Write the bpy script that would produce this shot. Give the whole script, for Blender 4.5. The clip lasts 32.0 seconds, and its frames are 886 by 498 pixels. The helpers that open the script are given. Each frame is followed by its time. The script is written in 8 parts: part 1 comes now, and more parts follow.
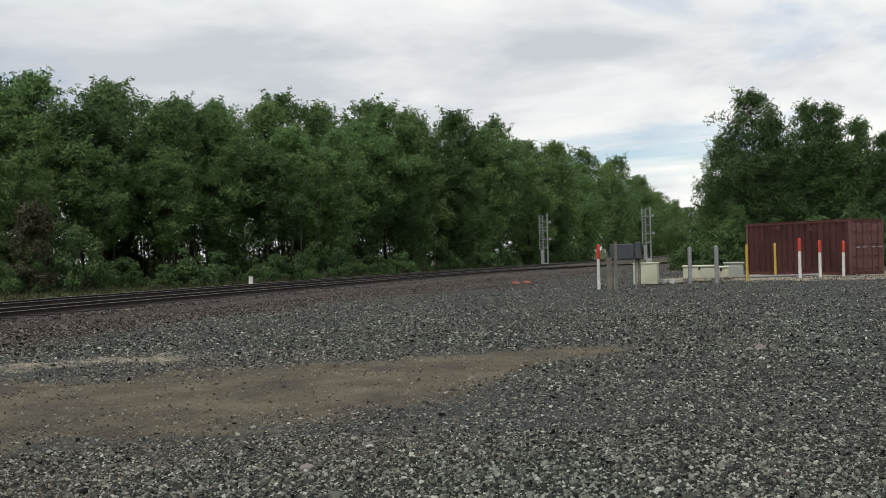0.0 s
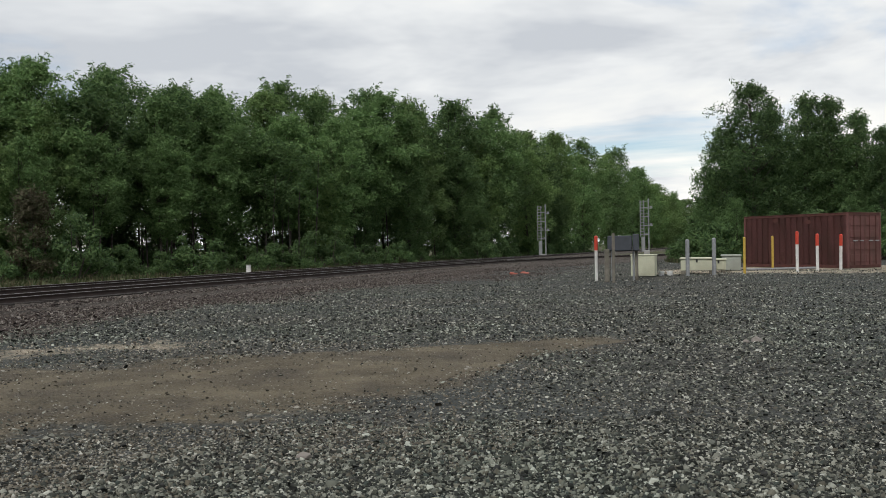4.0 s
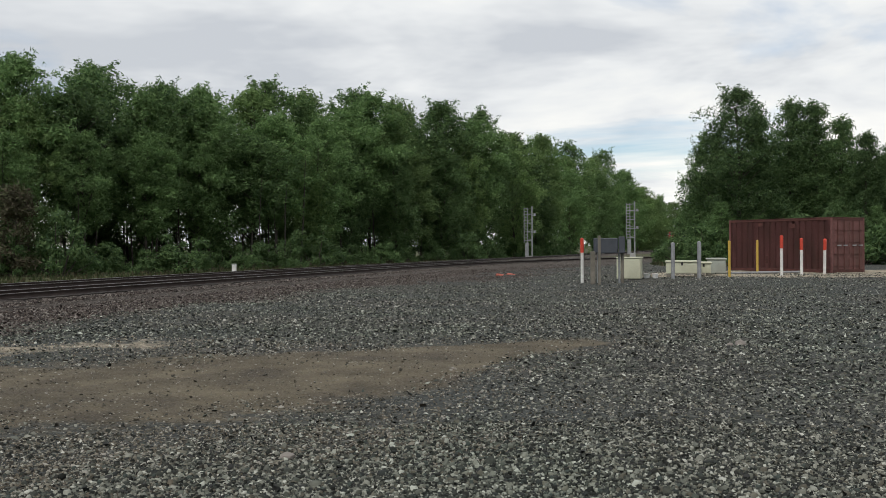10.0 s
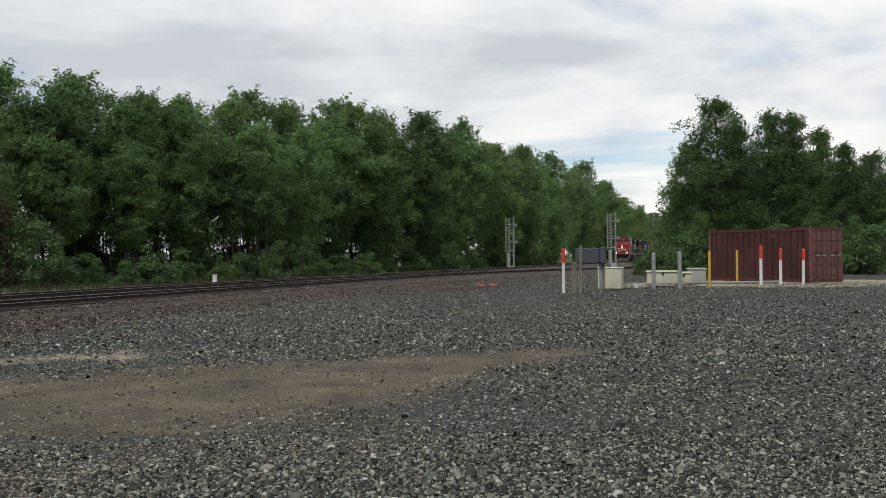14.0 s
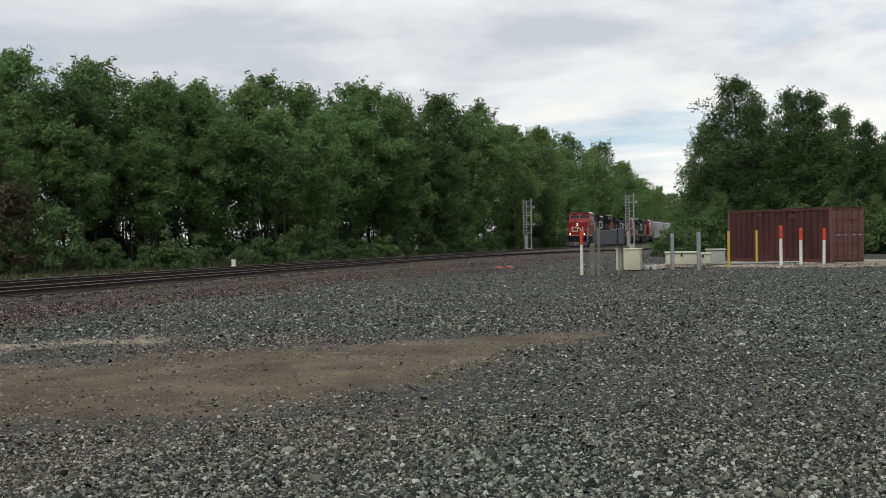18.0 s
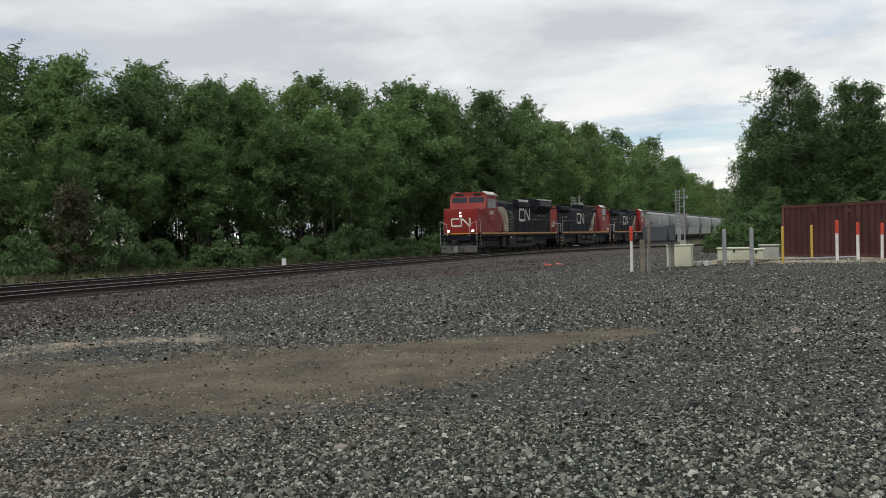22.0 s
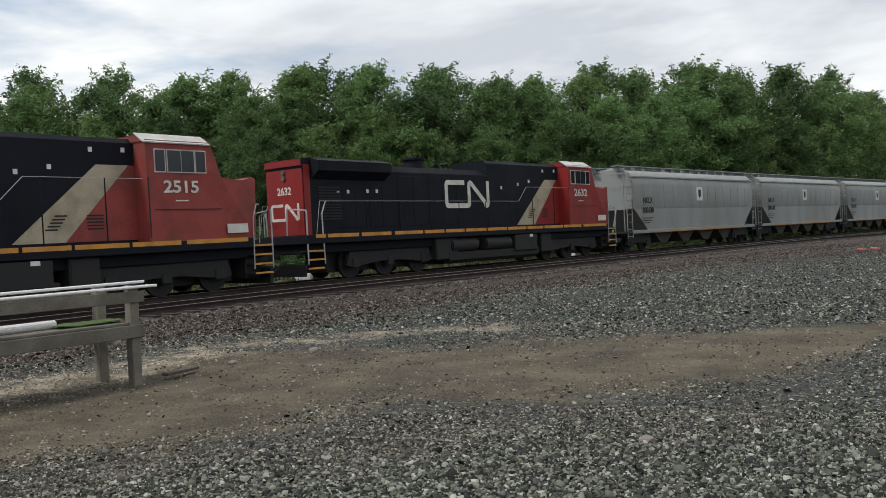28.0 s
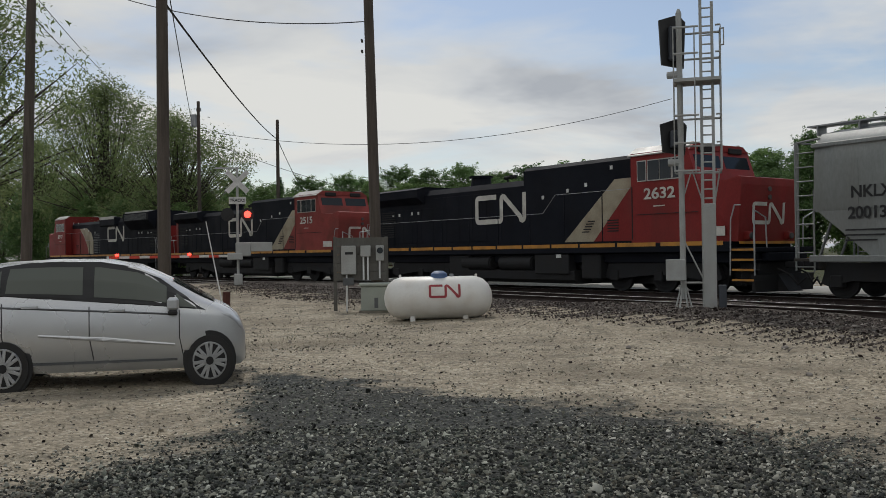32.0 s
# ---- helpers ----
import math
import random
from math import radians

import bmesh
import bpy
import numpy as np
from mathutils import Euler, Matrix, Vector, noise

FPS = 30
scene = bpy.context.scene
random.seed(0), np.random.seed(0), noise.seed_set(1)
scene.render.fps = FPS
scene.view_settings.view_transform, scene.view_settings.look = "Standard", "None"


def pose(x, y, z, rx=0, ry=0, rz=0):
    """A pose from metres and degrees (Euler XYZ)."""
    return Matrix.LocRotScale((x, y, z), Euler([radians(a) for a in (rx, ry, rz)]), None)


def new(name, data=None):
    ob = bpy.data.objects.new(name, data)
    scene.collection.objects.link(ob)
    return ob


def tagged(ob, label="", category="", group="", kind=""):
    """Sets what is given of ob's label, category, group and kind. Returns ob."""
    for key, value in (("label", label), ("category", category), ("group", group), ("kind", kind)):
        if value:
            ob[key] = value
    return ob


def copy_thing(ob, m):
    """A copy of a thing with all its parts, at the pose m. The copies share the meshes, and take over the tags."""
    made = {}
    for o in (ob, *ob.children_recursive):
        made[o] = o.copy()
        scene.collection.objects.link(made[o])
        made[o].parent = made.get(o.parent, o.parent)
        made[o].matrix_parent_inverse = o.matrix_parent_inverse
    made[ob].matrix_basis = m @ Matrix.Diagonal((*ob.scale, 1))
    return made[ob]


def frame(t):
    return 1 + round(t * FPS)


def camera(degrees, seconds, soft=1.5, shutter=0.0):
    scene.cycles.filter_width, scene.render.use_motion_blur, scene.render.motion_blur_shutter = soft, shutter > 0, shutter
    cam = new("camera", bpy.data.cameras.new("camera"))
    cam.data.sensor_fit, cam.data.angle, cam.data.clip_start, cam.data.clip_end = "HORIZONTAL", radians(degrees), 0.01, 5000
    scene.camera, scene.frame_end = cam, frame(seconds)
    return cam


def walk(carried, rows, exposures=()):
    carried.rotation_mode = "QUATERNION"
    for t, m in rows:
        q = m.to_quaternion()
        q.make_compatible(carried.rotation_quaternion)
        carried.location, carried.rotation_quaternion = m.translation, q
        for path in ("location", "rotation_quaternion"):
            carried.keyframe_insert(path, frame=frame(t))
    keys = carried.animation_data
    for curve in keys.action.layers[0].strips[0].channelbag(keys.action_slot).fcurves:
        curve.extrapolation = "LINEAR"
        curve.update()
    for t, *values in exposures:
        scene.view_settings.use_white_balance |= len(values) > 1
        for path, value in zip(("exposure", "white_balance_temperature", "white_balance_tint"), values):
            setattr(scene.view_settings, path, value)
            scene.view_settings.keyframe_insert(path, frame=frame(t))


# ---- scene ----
LENS = 52.4
cam = camera(LENS, 32.0, soft=0.8)
# seconds, place of the eye in metres, yaw, pitch, roll in degrees
ROWS = [
    (0, -0.000, 0.300, 1.600, 0.00, 0.42, 1.34),
    (0.5, 0.001, 0.300, 1.600, -0.19, 0.50, 1.61),
    (1, -0.001, 0.300, 1.600, 0.20, 0.24, 1.59),
    (1.5, -0.003, 0.300, 1.600, 0.62, 0.10, 1.08),
    (2, -0.002, 0.300, 1.600, 0.30, 0.15, 0.68),
    (2.5, -0.000, 0.300, 1.600, 0.08, -0.08, 0.53),
    (4.5, 0.002, 0.300, 1.600, -0.32, -0.22, 1.06),
    (5, 0.003, 0.300, 1.600, -0.61, 0.12, 1.29),
    (5.5, 0.004, 0.300, 1.600, -0.79, 0.36, 1.43),
    (6, 0.004, 0.300, 1.600, -0.77, 0.40, 1.45),
    (6.5, 0.003, 0.300, 1.600, -0.64, 0.58, 1.41),
    (7, 0.003, 0.300, 1.600, -0.65, 0.59, 1.31),
    (7.5, 0.004, 0.300, 1.600, -0.76, 0.48, 1.42),
    (8, 0.005, 0.300, 1.600, -0.94, 0.46, 1.47),
    (8.5, 0.006, 0.300, 1.600, -1.14, 0.26, 1.15),
    (9, 0.006, 0.300, 1.600, -1.10, 0.00, 0.02),
    (9.5, 0.005, 0.300, 1.600, -0.91, 0.04, -0.12),
    (10, 0.005, 0.300, 1.600, -0.99, -0.17, 0.32),
    (10.5, 0.003, 0.300, 1.600, -0.49, -0.43, 0.28),
    (11, 0.001, 0.300, 1.600, -0.22, -0.44, 0.03),
    (11.5, 0.002, 0.300, 1.600, -0.37, -0.21, 0.12),
    (12, 0.002, 0.300, 1.600, -0.43, 0.18, 0.05),
    (12.5, 0.002, 0.300, 1.600, -0.38, 0.23, 0.02),
    (13, 0.005, 0.300, 1.600, -1.00, -0.01, -0.01),
    (13.5, 0.010, 0.300, 1.600, -1.94, 0.20, 0.26),
    (15.5, 0.012, 0.300, 1.600, -2.29, 0.91, 0.48),
    (16, 0.011, 0.300, 1.600, -2.10, 0.56, 0.61),
    (16.5, 0.011, 0.300, 1.600, -2.01, 0.23, 0.67),
    (17, 0.009, 0.300, 1.600, -1.74, -0.04, 0.75),
    (17.5, 0.007, 0.300, 1.600, -1.37, -0.42, 0.74),
    (18, 0.005, 0.300, 1.600, -1.03, -0.60, 0.84),
    (18.5, 0.004, 0.300, 1.600, -0.76, -0.56, 0.85),
    (19, 0.003, 0.300, 1.600, -0.67, -0.46, 0.79),
    (19.5, 0.003, 0.300, 1.600, -0.51, -0.43, 0.82),
    (20, 0.001, 0.300, 1.600, -0.25, -0.51, 0.96),
    (20.5, 0.000, 0.300, 1.600, -0.01, -0.49, 0.95),
    (21, -0.002, 0.300, 1.600, 0.37, -0.53, 0.92),
    (21.5, -0.006, 0.300, 1.600, 1.13, -0.61, 1.00),
    (22, -0.011, 0.300, 1.600, 2.01, -0.69, 1.29),
    (22.5, -0.016, 0.300, 1.600, 2.98, -0.65, 1.53),
    (23, -0.020, 0.299, 1.600, 3.75, -0.57, 1.68),
    (23.5, -0.026, 0.299, 1.601, 4.90, -0.14, 1.68),
    (24, -0.036, 0.298, 1.601, 6.92, 0.18, 1.80),
    (24.5, -0.042, 0.297, 1.601, 8.00, -0.09, 1.74),
    (26.5, -0.054, 0.295, 1.601, 10.39, -0.15, 2.19),
    (27, -0.067, 0.293, 1.601, 12.84, -0.26, 2.62),
    (27.5, -0.082, 0.289, 1.602, 15.90, -0.52, 2.79),
    (28, -0.103, 0.282, 1.602, 20.16, -0.65, 2.91),
    (28.5, -0.131, 0.270, 1.603, 25.89, -1.19, 3.11),
    (29, -0.161, 0.253, 1.603, 32.42, -1.82, 2.96),
    (29.2, -0.173, 0.245, 1.604, 35.29, -2.00, 2.82),
    (29.5, -0.196, 0.227, 1.604, 40.77, -2.05, 1.83),
    (29.6, -0.204, 0.220, 1.604, 42.91, -2.14, 1.58),
    (30, -0.251, 0.164, 1.605, 56.79, -1.73, 0.48),
    (30.5, -0.295, 0.057, 1.606, 79.14, -0.86, 0.39),
    (30.7, -0.300, 0.007, 1.606, 88.64, -0.58, 0.53),
    (31, -0.293, -0.062, 1.606, 101.92, -0.42, 0.40),
    (31.2, -0.282, -0.101, 1.606, 109.71, -0.29, 0.18),
    (31.5, -0.260, -0.149, 1.605, 119.72, -0.22, 0.28),
    (32, -0.222, -0.202, 1.605, 132.32, 0.26, 0.80),
]

walk(cam, [(t, pose(x, y, z, 90 + pitch, roll, yaw)) for t, x, y, z, yaw, pitch, roll in ROWS],
     exposures=[(0.0, 0.16, 6500, 10), (24.5, 0.16, 6500, 10), (27.0, 0.26, 6450, 10), (28.3, 0.30, 6400, 10), (29.2, 0.40, 6400, 10), (30.0, 0.14, 6150, 10), (30.5, 0.0, 6250, 10), (31.2, -0.32, 6400, 10), (32.0, -0.36, 6400, 10)])

# ---- world and light ----
SUN_AZ, SUN_EL = radians(218), radians(50)


def make_world():
    w = bpy.data.worlds.new("sky")
    scene.world = w
    w.use_nodes = True
    nt = w.node_tree
    nt.nodes.clear()
    N, L = nt.nodes.new, nt.links.new
    out, bg = N("ShaderNodeOutputWorld"), N("ShaderNodeBackground")
    sky = N("ShaderNodeTexSky")
    sky.sky_type, sky.sun_disc = "NISHITA", False
    sky.sun_elevation, sky.sun_rotation = SUN_EL, SUN_AZ
    tc, sep = N("ShaderNodeTexCoord"), N("ShaderNodeSeparateXYZ")
    L(tc.outputs["Generated"], sep.inputs[0])
    zc = N("ShaderNodeMath")
    zc.operation = "MAXIMUM"
    L(sep.outputs["Z"], zc.inputs[0])
    zc.inputs[1].default_value = 0.0
    za = N("ShaderNodeMath")
    za.operation = "ADD"
    L(zc.outputs[0], za.inputs[0])
    za.inputs[1].default_value = 0.10
    comb = N("ShaderNodeCombineXYZ")
    for axis in ("X", "Y"):
        d = N("ShaderNodeMath")
        d.operation = "DIVIDE"
        L(sep.outputs[axis], d.inputs[0])
        L(za.outputs[0], d.inputs[1])
        L(d.outputs[0], comb.inputs[axis])

    def cloud(scale, detail, rough, off, lo, hi, open_way=0.0):
        m = N("ShaderNodeMapping")
        m.inputs["Location"].default_value = off
        m.inputs["Scale"].default_value = (1.0, 1.0, 1.0)
        L(comb.outputs[0], m.inputs["Vector"])
        n = N("ShaderNodeTexNoise")
        n.inputs["Scale"].default_value = scale
        n.inputs["Detail"].default_value = detail
        n.inputs["Roughness"].default_value = rough
        n.inputs["Distortion"].default_value = 0.3
        L(m.outputs[0], n.inputs["Vector"])
        r = N("ShaderNodeMapRange")
        r.inputs["From Min"].default_value, r.inputs["From Max"].default_value = lo, hi
        way, thin = N("ShaderNodeVectorMath"), N("ShaderNodeMath")
        way.operation, thin.operation = "DOT_PRODUCT", "MULTIPLY_ADD"
        L(tc.outputs["Generated"], way.inputs[0])
        way.inputs[1].default_value = (-0.87, -0.5, 0.0)
        L(way.outputs["Value"], thin.inputs[0])
        thin.inputs[1].default_value = -open_way
        L(n.outputs["Fac"], thin.inputs[2])
        L(thin.outputs[0], r.inputs["Value"])
        return r.outputs[0]

    cover = cloud(0.55, 6, 0.55, (3.1, 1.7, 0.0), 0.325, 0.47, 0.07)
    shade = cloud(0.75, 5, 0.55, (9.0, 4.0, 2.0), 0.36, 0.64, -0.025)
    ramp = N("ShaderNodeValToRGB")
    L(shade, ramp.inputs[0])
    ramp.color_ramp.elements[0].color = (0.53, 0.56, 0.60, 1)
    ramp.color_ramp.elements[1].color = (0.93, 0.925, 0.88, 1)
    e = ramp.color_ramp.elements.new(0.45)
    e.color = (0.75, 0.77, 0.78, 1)
    gain = N("ShaderNodeMix")
    gain.data_type = "RGBA"
    gain.blend_type = "MULTIPLY"
    gain.inputs["Factor"].default_value = 1.0
    L(sky.outputs[0], gain.inputs["A"])
    gain.inputs["B"].default_value = (0.11, 0.11, 0.11, 1)
    mix = N("ShaderNodeMix")
    mix.data_type = "RGBA"
    L(cover, mix.inputs["Factor"])
    L(gain.outputs["Result"], mix.inputs["A"])
    L(ramp.outputs[0], mix.inputs["B"])
    L(mix.outputs["Result"], bg.inputs["Color"])
    bg.inputs["Strength"].default_value = 1.0
    L(bg.outputs[0], out.inputs[0])
    sun = new("sun", bpy.data.lights.new("sun", "SUN"))
    sun.data.energy, sun.data.angle, sun.data.color = 1.7, radians(10), (1.0, 0.95, 0.88)
    d = Vector((math.sin(SUN_AZ) * math.cos(SUN_EL), math.cos(SUN_AZ) * math.cos(SUN_EL), math.sin(SUN_EL)))
    sun.rotation_mode = "QUATERNION"
    sun.rotation_quaternion = d.to_track_quat("Z", "Y")


make_world()


# ---- materials ----
def mat(name, c1, c2=None, rough=0.7, metal=0.0, scale=4.0, fine=60.0, bump=0.2, rand=0.0, dirt=None, dirt_scale=1.2, dirt_amount=0.5, stretch=(1, 1, 1), spec=0.5, dist=0.01):
    """A surface with colour that varies at two scales, fine relief, and stains where dirt is given."""
    m = bpy.data.materials.new(name)
    m.use_nodes = True
    nt = m.node_tree
    N, L = nt.nodes.new, nt.links.new
    b = nt.nodes["Principled BSDF"]
    b.inputs["Roughness"].default_value, b.inputs["Metallic"].default_value = rough, metal
    b.inputs["Specular IOR Level"].default_value = spec
    tc, mp = N("ShaderNodeTexCoord"), N("ShaderNodeMapping")
    mp.inputs["Scale"].default_value = stretch
    L(tc.outputs["Object"], mp.inputs["Vector"])
    c2 = c2 or tuple(v * 0.72 for v in c1)

    def nz(s, det):
        n = N("ShaderNodeTexNoise")
        n.inputs["Scale"].default_value, n.inputs["Detail"].default_value = s, det
        L(mp.outputs[0], n.inputs["Vector"])
        return n.outputs["Fac"]

    def mixc(f, a, bb, mode="MIX"):
        x = N("ShaderNodeMix")
        x.data_type, x.blend_type = "RGBA", mode
        for k, v in (("Factor", f), ("A", a), ("B", bb)):
            if isinstance(v, bpy.types.NodeSocket):
                L(v, x.inputs[k])
            else:
                x.inputs[k].default_value = v if k == "Factor" else (*v, 1)
        return x.outputs["Result"]

    def rng(v, lo, hi, a=0.0, bb=1.0):
        r = N("ShaderNodeMapRange")
        L(v, r.inputs["Value"])
        r.inputs["From Min"].default_value, r.inputs["From Max"].default_value = lo, hi
        r.inputs["To Min"].default_value, r.inputs["To Max"].default_value = a, bb
        return r.outputs[0]

    big, small = nz(scale, 5), nz(fine, 3)
    col = mixc(rng(big, 0.32, 0.68), c1, c2)
    col = mixc(rng(small, 0.3, 0.7, 0.0, 0.45), col, tuple(v * 0.6 for v in c2))
    if dirt:
        col = mixc(rng(nz(dirt_scale, 7), 0.45, 0.72, 0.0, dirt_amount), col, dirt)
    if rand:
        oi = N("ShaderNodeObjectInfo")
        hv = N("ShaderNodeHueSaturation")
        L(col, hv.inputs["Color"])
        L(rng(oi.outputs["Random"], 0, 1, 1 - rand, 1 + rand), hv.inputs["Value"])
        col = hv.outputs[0]
    L(col, b.inputs["Base Color"])
    L(rng(big, 0.3, 0.7, max(rough - 0.08, 0), min(rough + 0.08, 1)), b.inputs["Roughness"])
    if bump:
        bp = N("ShaderNodeBump")
        bp.inputs["Strength"].default_value, bp.inputs["Distance"].default_value = bump, dist
        L(small, bp.inputs["Height"])
        L(bp.outputs[0], b.inputs["Normal"])
    return m


def island_mat(name, colours, rough=0.85, spec=0.3, translucent=0.0, patch=0.0, tint=None):
    """Loose pieces, each of its own shade; leaves also pass some light."""
    m = bpy.data.materials.new(name)
    m.use_nodes = True
    nt = m.node_tree
    N, L = nt.nodes.new, nt.links.new
    b = nt.nodes["Principled BSDF"]
    b.inputs["Roughness"].default_value, b.inputs["Specular IOR Level"].default_value = rough, spec
    g = N("ShaderNodeNewGeometry")
    r = N("ShaderNodeValToRGB")
    els = r.color_ramp.elements
    while len(els) < len(colours):
        els.new(0.5)
    for i, c in enumerate(colours):
        els[i].position = i / len(colours)
        els[i].color = (*c, 1)
    r.color_ramp.interpolation = "CONSTANT"
    L(g.outputs["Random Per Island"], r.inputs[0])
    col = r.outputs[0]
    if tint:
        # drifts of another rock through the heap
        tc, nz, dr, mt = N("ShaderNodeTexCoord"), N("ShaderNodeTexNoise"), N("ShaderNodeMapRange"), N("ShaderNodeMix")
        L(tc.outputs["Object"], nz.inputs["Vector"])
        nz.inputs["Scale"].default_value, nz.inputs["Detail"].default_value = 0.22, 5
        dr.inputs["From Min"].default_value, dr.inputs["From Max"].default_value = 0.40, 0.58
        L(nz.outputs["Fac"], dr.inputs["Value"])
        mt.data_type, mt.blend_type = "RGBA", "MULTIPLY"
        L(dr.outputs[0], mt.inputs["Factor"])
        L(col, mt.inputs["A"])
        mt.inputs["B"].default_value = (*tint, 1)
        col = mt.outputs["Result"]
    oi, hv = N("ShaderNodeObjectInfo"), N("ShaderNodeHueSaturation")
    mr = N("ShaderNodeMapRange")
    L(oi.outputs["Random"], mr.inputs["Value"])
    mr.inputs["To Min"].default_value, mr.inputs["To Max"].default_value = 1 - patch, 1 + patch
    L(mr.outputs[0], hv.inputs["Value"])
    L(col, hv.inputs["Color"])
    col = hv.outputs[0]
    L(col, b.inputs["Base Color"])
    if translucent:
        t, mx = N("ShaderNodeBsdfTranslucent"), N("ShaderNodeMixShader")
        L(col, t.inputs["Color"])
        mx.inputs[0].default_value = translucent
        L(b.outputs[0], mx.inputs[1])
        L(t.outputs[0], mx.inputs[2])
        L(mx.outputs[0], nt.nodes["Material Output"].inputs[0])
    return m


def glow(name, colour, strength):
    m = bpy.data.materials.new(name)
    m.use_nodes = True
    b = m.node_tree.nodes["Principled BSDF"]
    b.inputs["Base Color"].default_value = (*colour, 1)
    b.inputs["Emission Color"].default_value = (*colour, 1)
    b.inputs["Emission Strength"].default_value = strength
    return m


def glass(name, tint=(0.02, 0.025, 0.03)):
    m = bpy.data.materials.new(name)
    m.use_nodes = True
    b = m.node_tree.nodes["Principled BSDF"]
    b.inputs["Base Color"].default_value = (*tint, 1)
    b.inputs["Roughness"].default_value = 0.05
    b.inputs["Specular IOR Level"].default_value = 0.28
    return m


M = {}
M["loco_red"] = mat("loco_red", (0.26, 0.019, 0.017), (0.205, 0.016, 0.015), rough=0.55, spec=0.3, scale=1.0, fine=30, bump=0.03, dirt=(0.11, 0.030, 0.022), dirt_scale=0.9, dirt_amount=0.5, stretch=(1, 1, 0.5))
M["faded_red"] = mat("faded_red", (0.31, 0.060, 0.052), (0.22, 0.038, 0.033), rough=0.65, spec=0.3, scale=1.0, fine=30, bump=0.03, dirt=(0.12, 0.05, 0.04), dirt_scale=1.0, dirt_amount=0.75)
M["loco_black"] = mat("loco_black", (0.0125, 0.0145, 0.0215), (0.010, 0.0115, 0.017), rough=0.62, spec=0.09, scale=0.8, fine=25, bump=0.03, dirt=(0.016, 0.015, 0.015), dirt_scale=0.7, dirt_amount=0.35)
M["loco_cream"] = mat("loco_cream", (0.42, 0.365, 0.26), (0.34, 0.295, 0.21), rough=0.6, scale=1.5, fine=30, bump=0.03, dirt=(0.18, 0.13, 0.09), dirt_scale=1.5, dirt_amount=0.6)
M["logo_white"] = mat("logo_white", (0.70, 0.68, 0.62), (0.6, 0.58, 0.53), rough=0.6, scale=3, fine=30, bump=0, dirt=(0.2, 0.17, 0.14), dirt_scale=2.0, dirt_amount=0.4)
M["stripe"] = mat("stripe", (0.62, 0.29, 0.03), (0.5, 0.22, 0.03), rough=0.5, scale=2, fine=30, bump=0, dirt=(0.12, 0.07, 0.03), dirt_scale=2.5, dirt_amount=0.5)
M["under"] = mat("under", (0.018, 0.019, 0.022), (0.026, 0.025, 0.025), rough=0.75, spec=0.3, scale=2, fine=20, bump=0.2)
M["tread"] = mat("tread", (0.30, 0.29, 0.28), (0.22, 0.2, 0.19), rough=0.35, metal=0.9, bump=0.02)
M["cab_roof"] = mat("cab_roof", (0.62, 0.61, 0.58), (0.45, 0.44, 0.42), rough=0.5, scale=1.5, bump=0.02, dirt=(0.2, 0.17, 0.15), dirt_amount=0.5)
M["handrail"] = mat("handrail", (0.42, 0.43, 0.44), rough=0.45, bump=0.0)
M["plow"] = mat("plow", (0.11, 0.11, 0.11), (0.07, 0.068, 0.066), rough=0.6, scale=3, dirt=(0.1, 0.07, 0.05))
M["window"] = glass("window")
# tint raised: reflections and light through the cabin are put into the colour
M["car_glass"] = glass("car_glass", (0.11, 0.12, 0.105))
M["headlight"] = glow("headlight", (1.0, 0.93, 0.82), 4.0)
M["red_lamp"] = glow("red_lamp", (1.0, 0.03, 0.02), 9.0)
M["hopper_grey"] = mat("hopper_grey", (0.27, 0.29, 0.282), (0.225, 0.243, 0.24), rough=0.5, scale=0.6, fine=20, bump=0.02, dirt=(0.2, 0.18, 0.155), dirt_scale=0.6, dirt_amount=0.35, stretch=(1, 1, 0.35))
# near-black for lower wagon parts; on the bays it stands for shadow
M["hopper_dark"] = mat("hopper_dark", (0.03, 0.028, 0.026), (0.045, 0.038, 0.03), rough=0.8, scale=2)
M["white_plate"] = mat("white_plate", (0.78, 0.78, 0.76), rough=0.6, scale=4, bump=0)
M["ink"] = mat("ink", (0.02, 0.02, 0.022), rough=0.7, bump=0)
M["rail_top"] = mat("rail_top", (0.34, 0.335, 0.33), (0.26, 0.255, 0.25), rough=0.42, metal=0.9, scale=3, bump=0.0)
M["rail_rust"] = mat("rail_rust", (0.034, 0.020, 0.016), (0.022, 0.014, 0.012), rough=0.9, scale=3, fine=40)
M["tie"] = mat("tie", (0.036, 0.028, 0.024), (0.022, 0.018, 0.016), rough=0.95, scale=3, fine=40, bump=0.5, rand=0.3)
M["rust_box"] = mat("rust_box", (0.165, 0.066, 0.060), (0.118, 0.046, 0.042), rough=0.75, scale=0.8, fine=25, bump=0.05, dirt=(0.075, 0.036, 0.028), dirt_scale=1.8, dirt_amount=0.85, stretch=(1, 1, 0.3))
M["rust_dark"] = mat("rust_dark", (0.10, 0.03, 0.022), (0.06, 0.022, 0.018), rough=0.85, scale=3)
M["galv"] = mat("galv", (0.40, 0.41, 0.42), (0.30, 0.31, 0.32), rough=0.5, metal=0.6, scale=3, bump=0.03)
M["grey_steel"] = mat("grey_steel", (0.13, 0.135, 0.14), (0.09, 0.095, 0.10), rough=0.6, metal=0.2, scale=2)
M["grey_paint"] = mat("grey_paint", (0.42, 0.43, 0.42), (0.34, 0.35, 0.34), rough=0.6, scale=2, dirt=(0.25, 0.23, 0.2), dirt_amount=0.5)
M["dark_box"] = mat("dark_box", (0.055, 0.063, 0.078), (0.04, 0.046, 0.056), rough=0.6, scale=3)
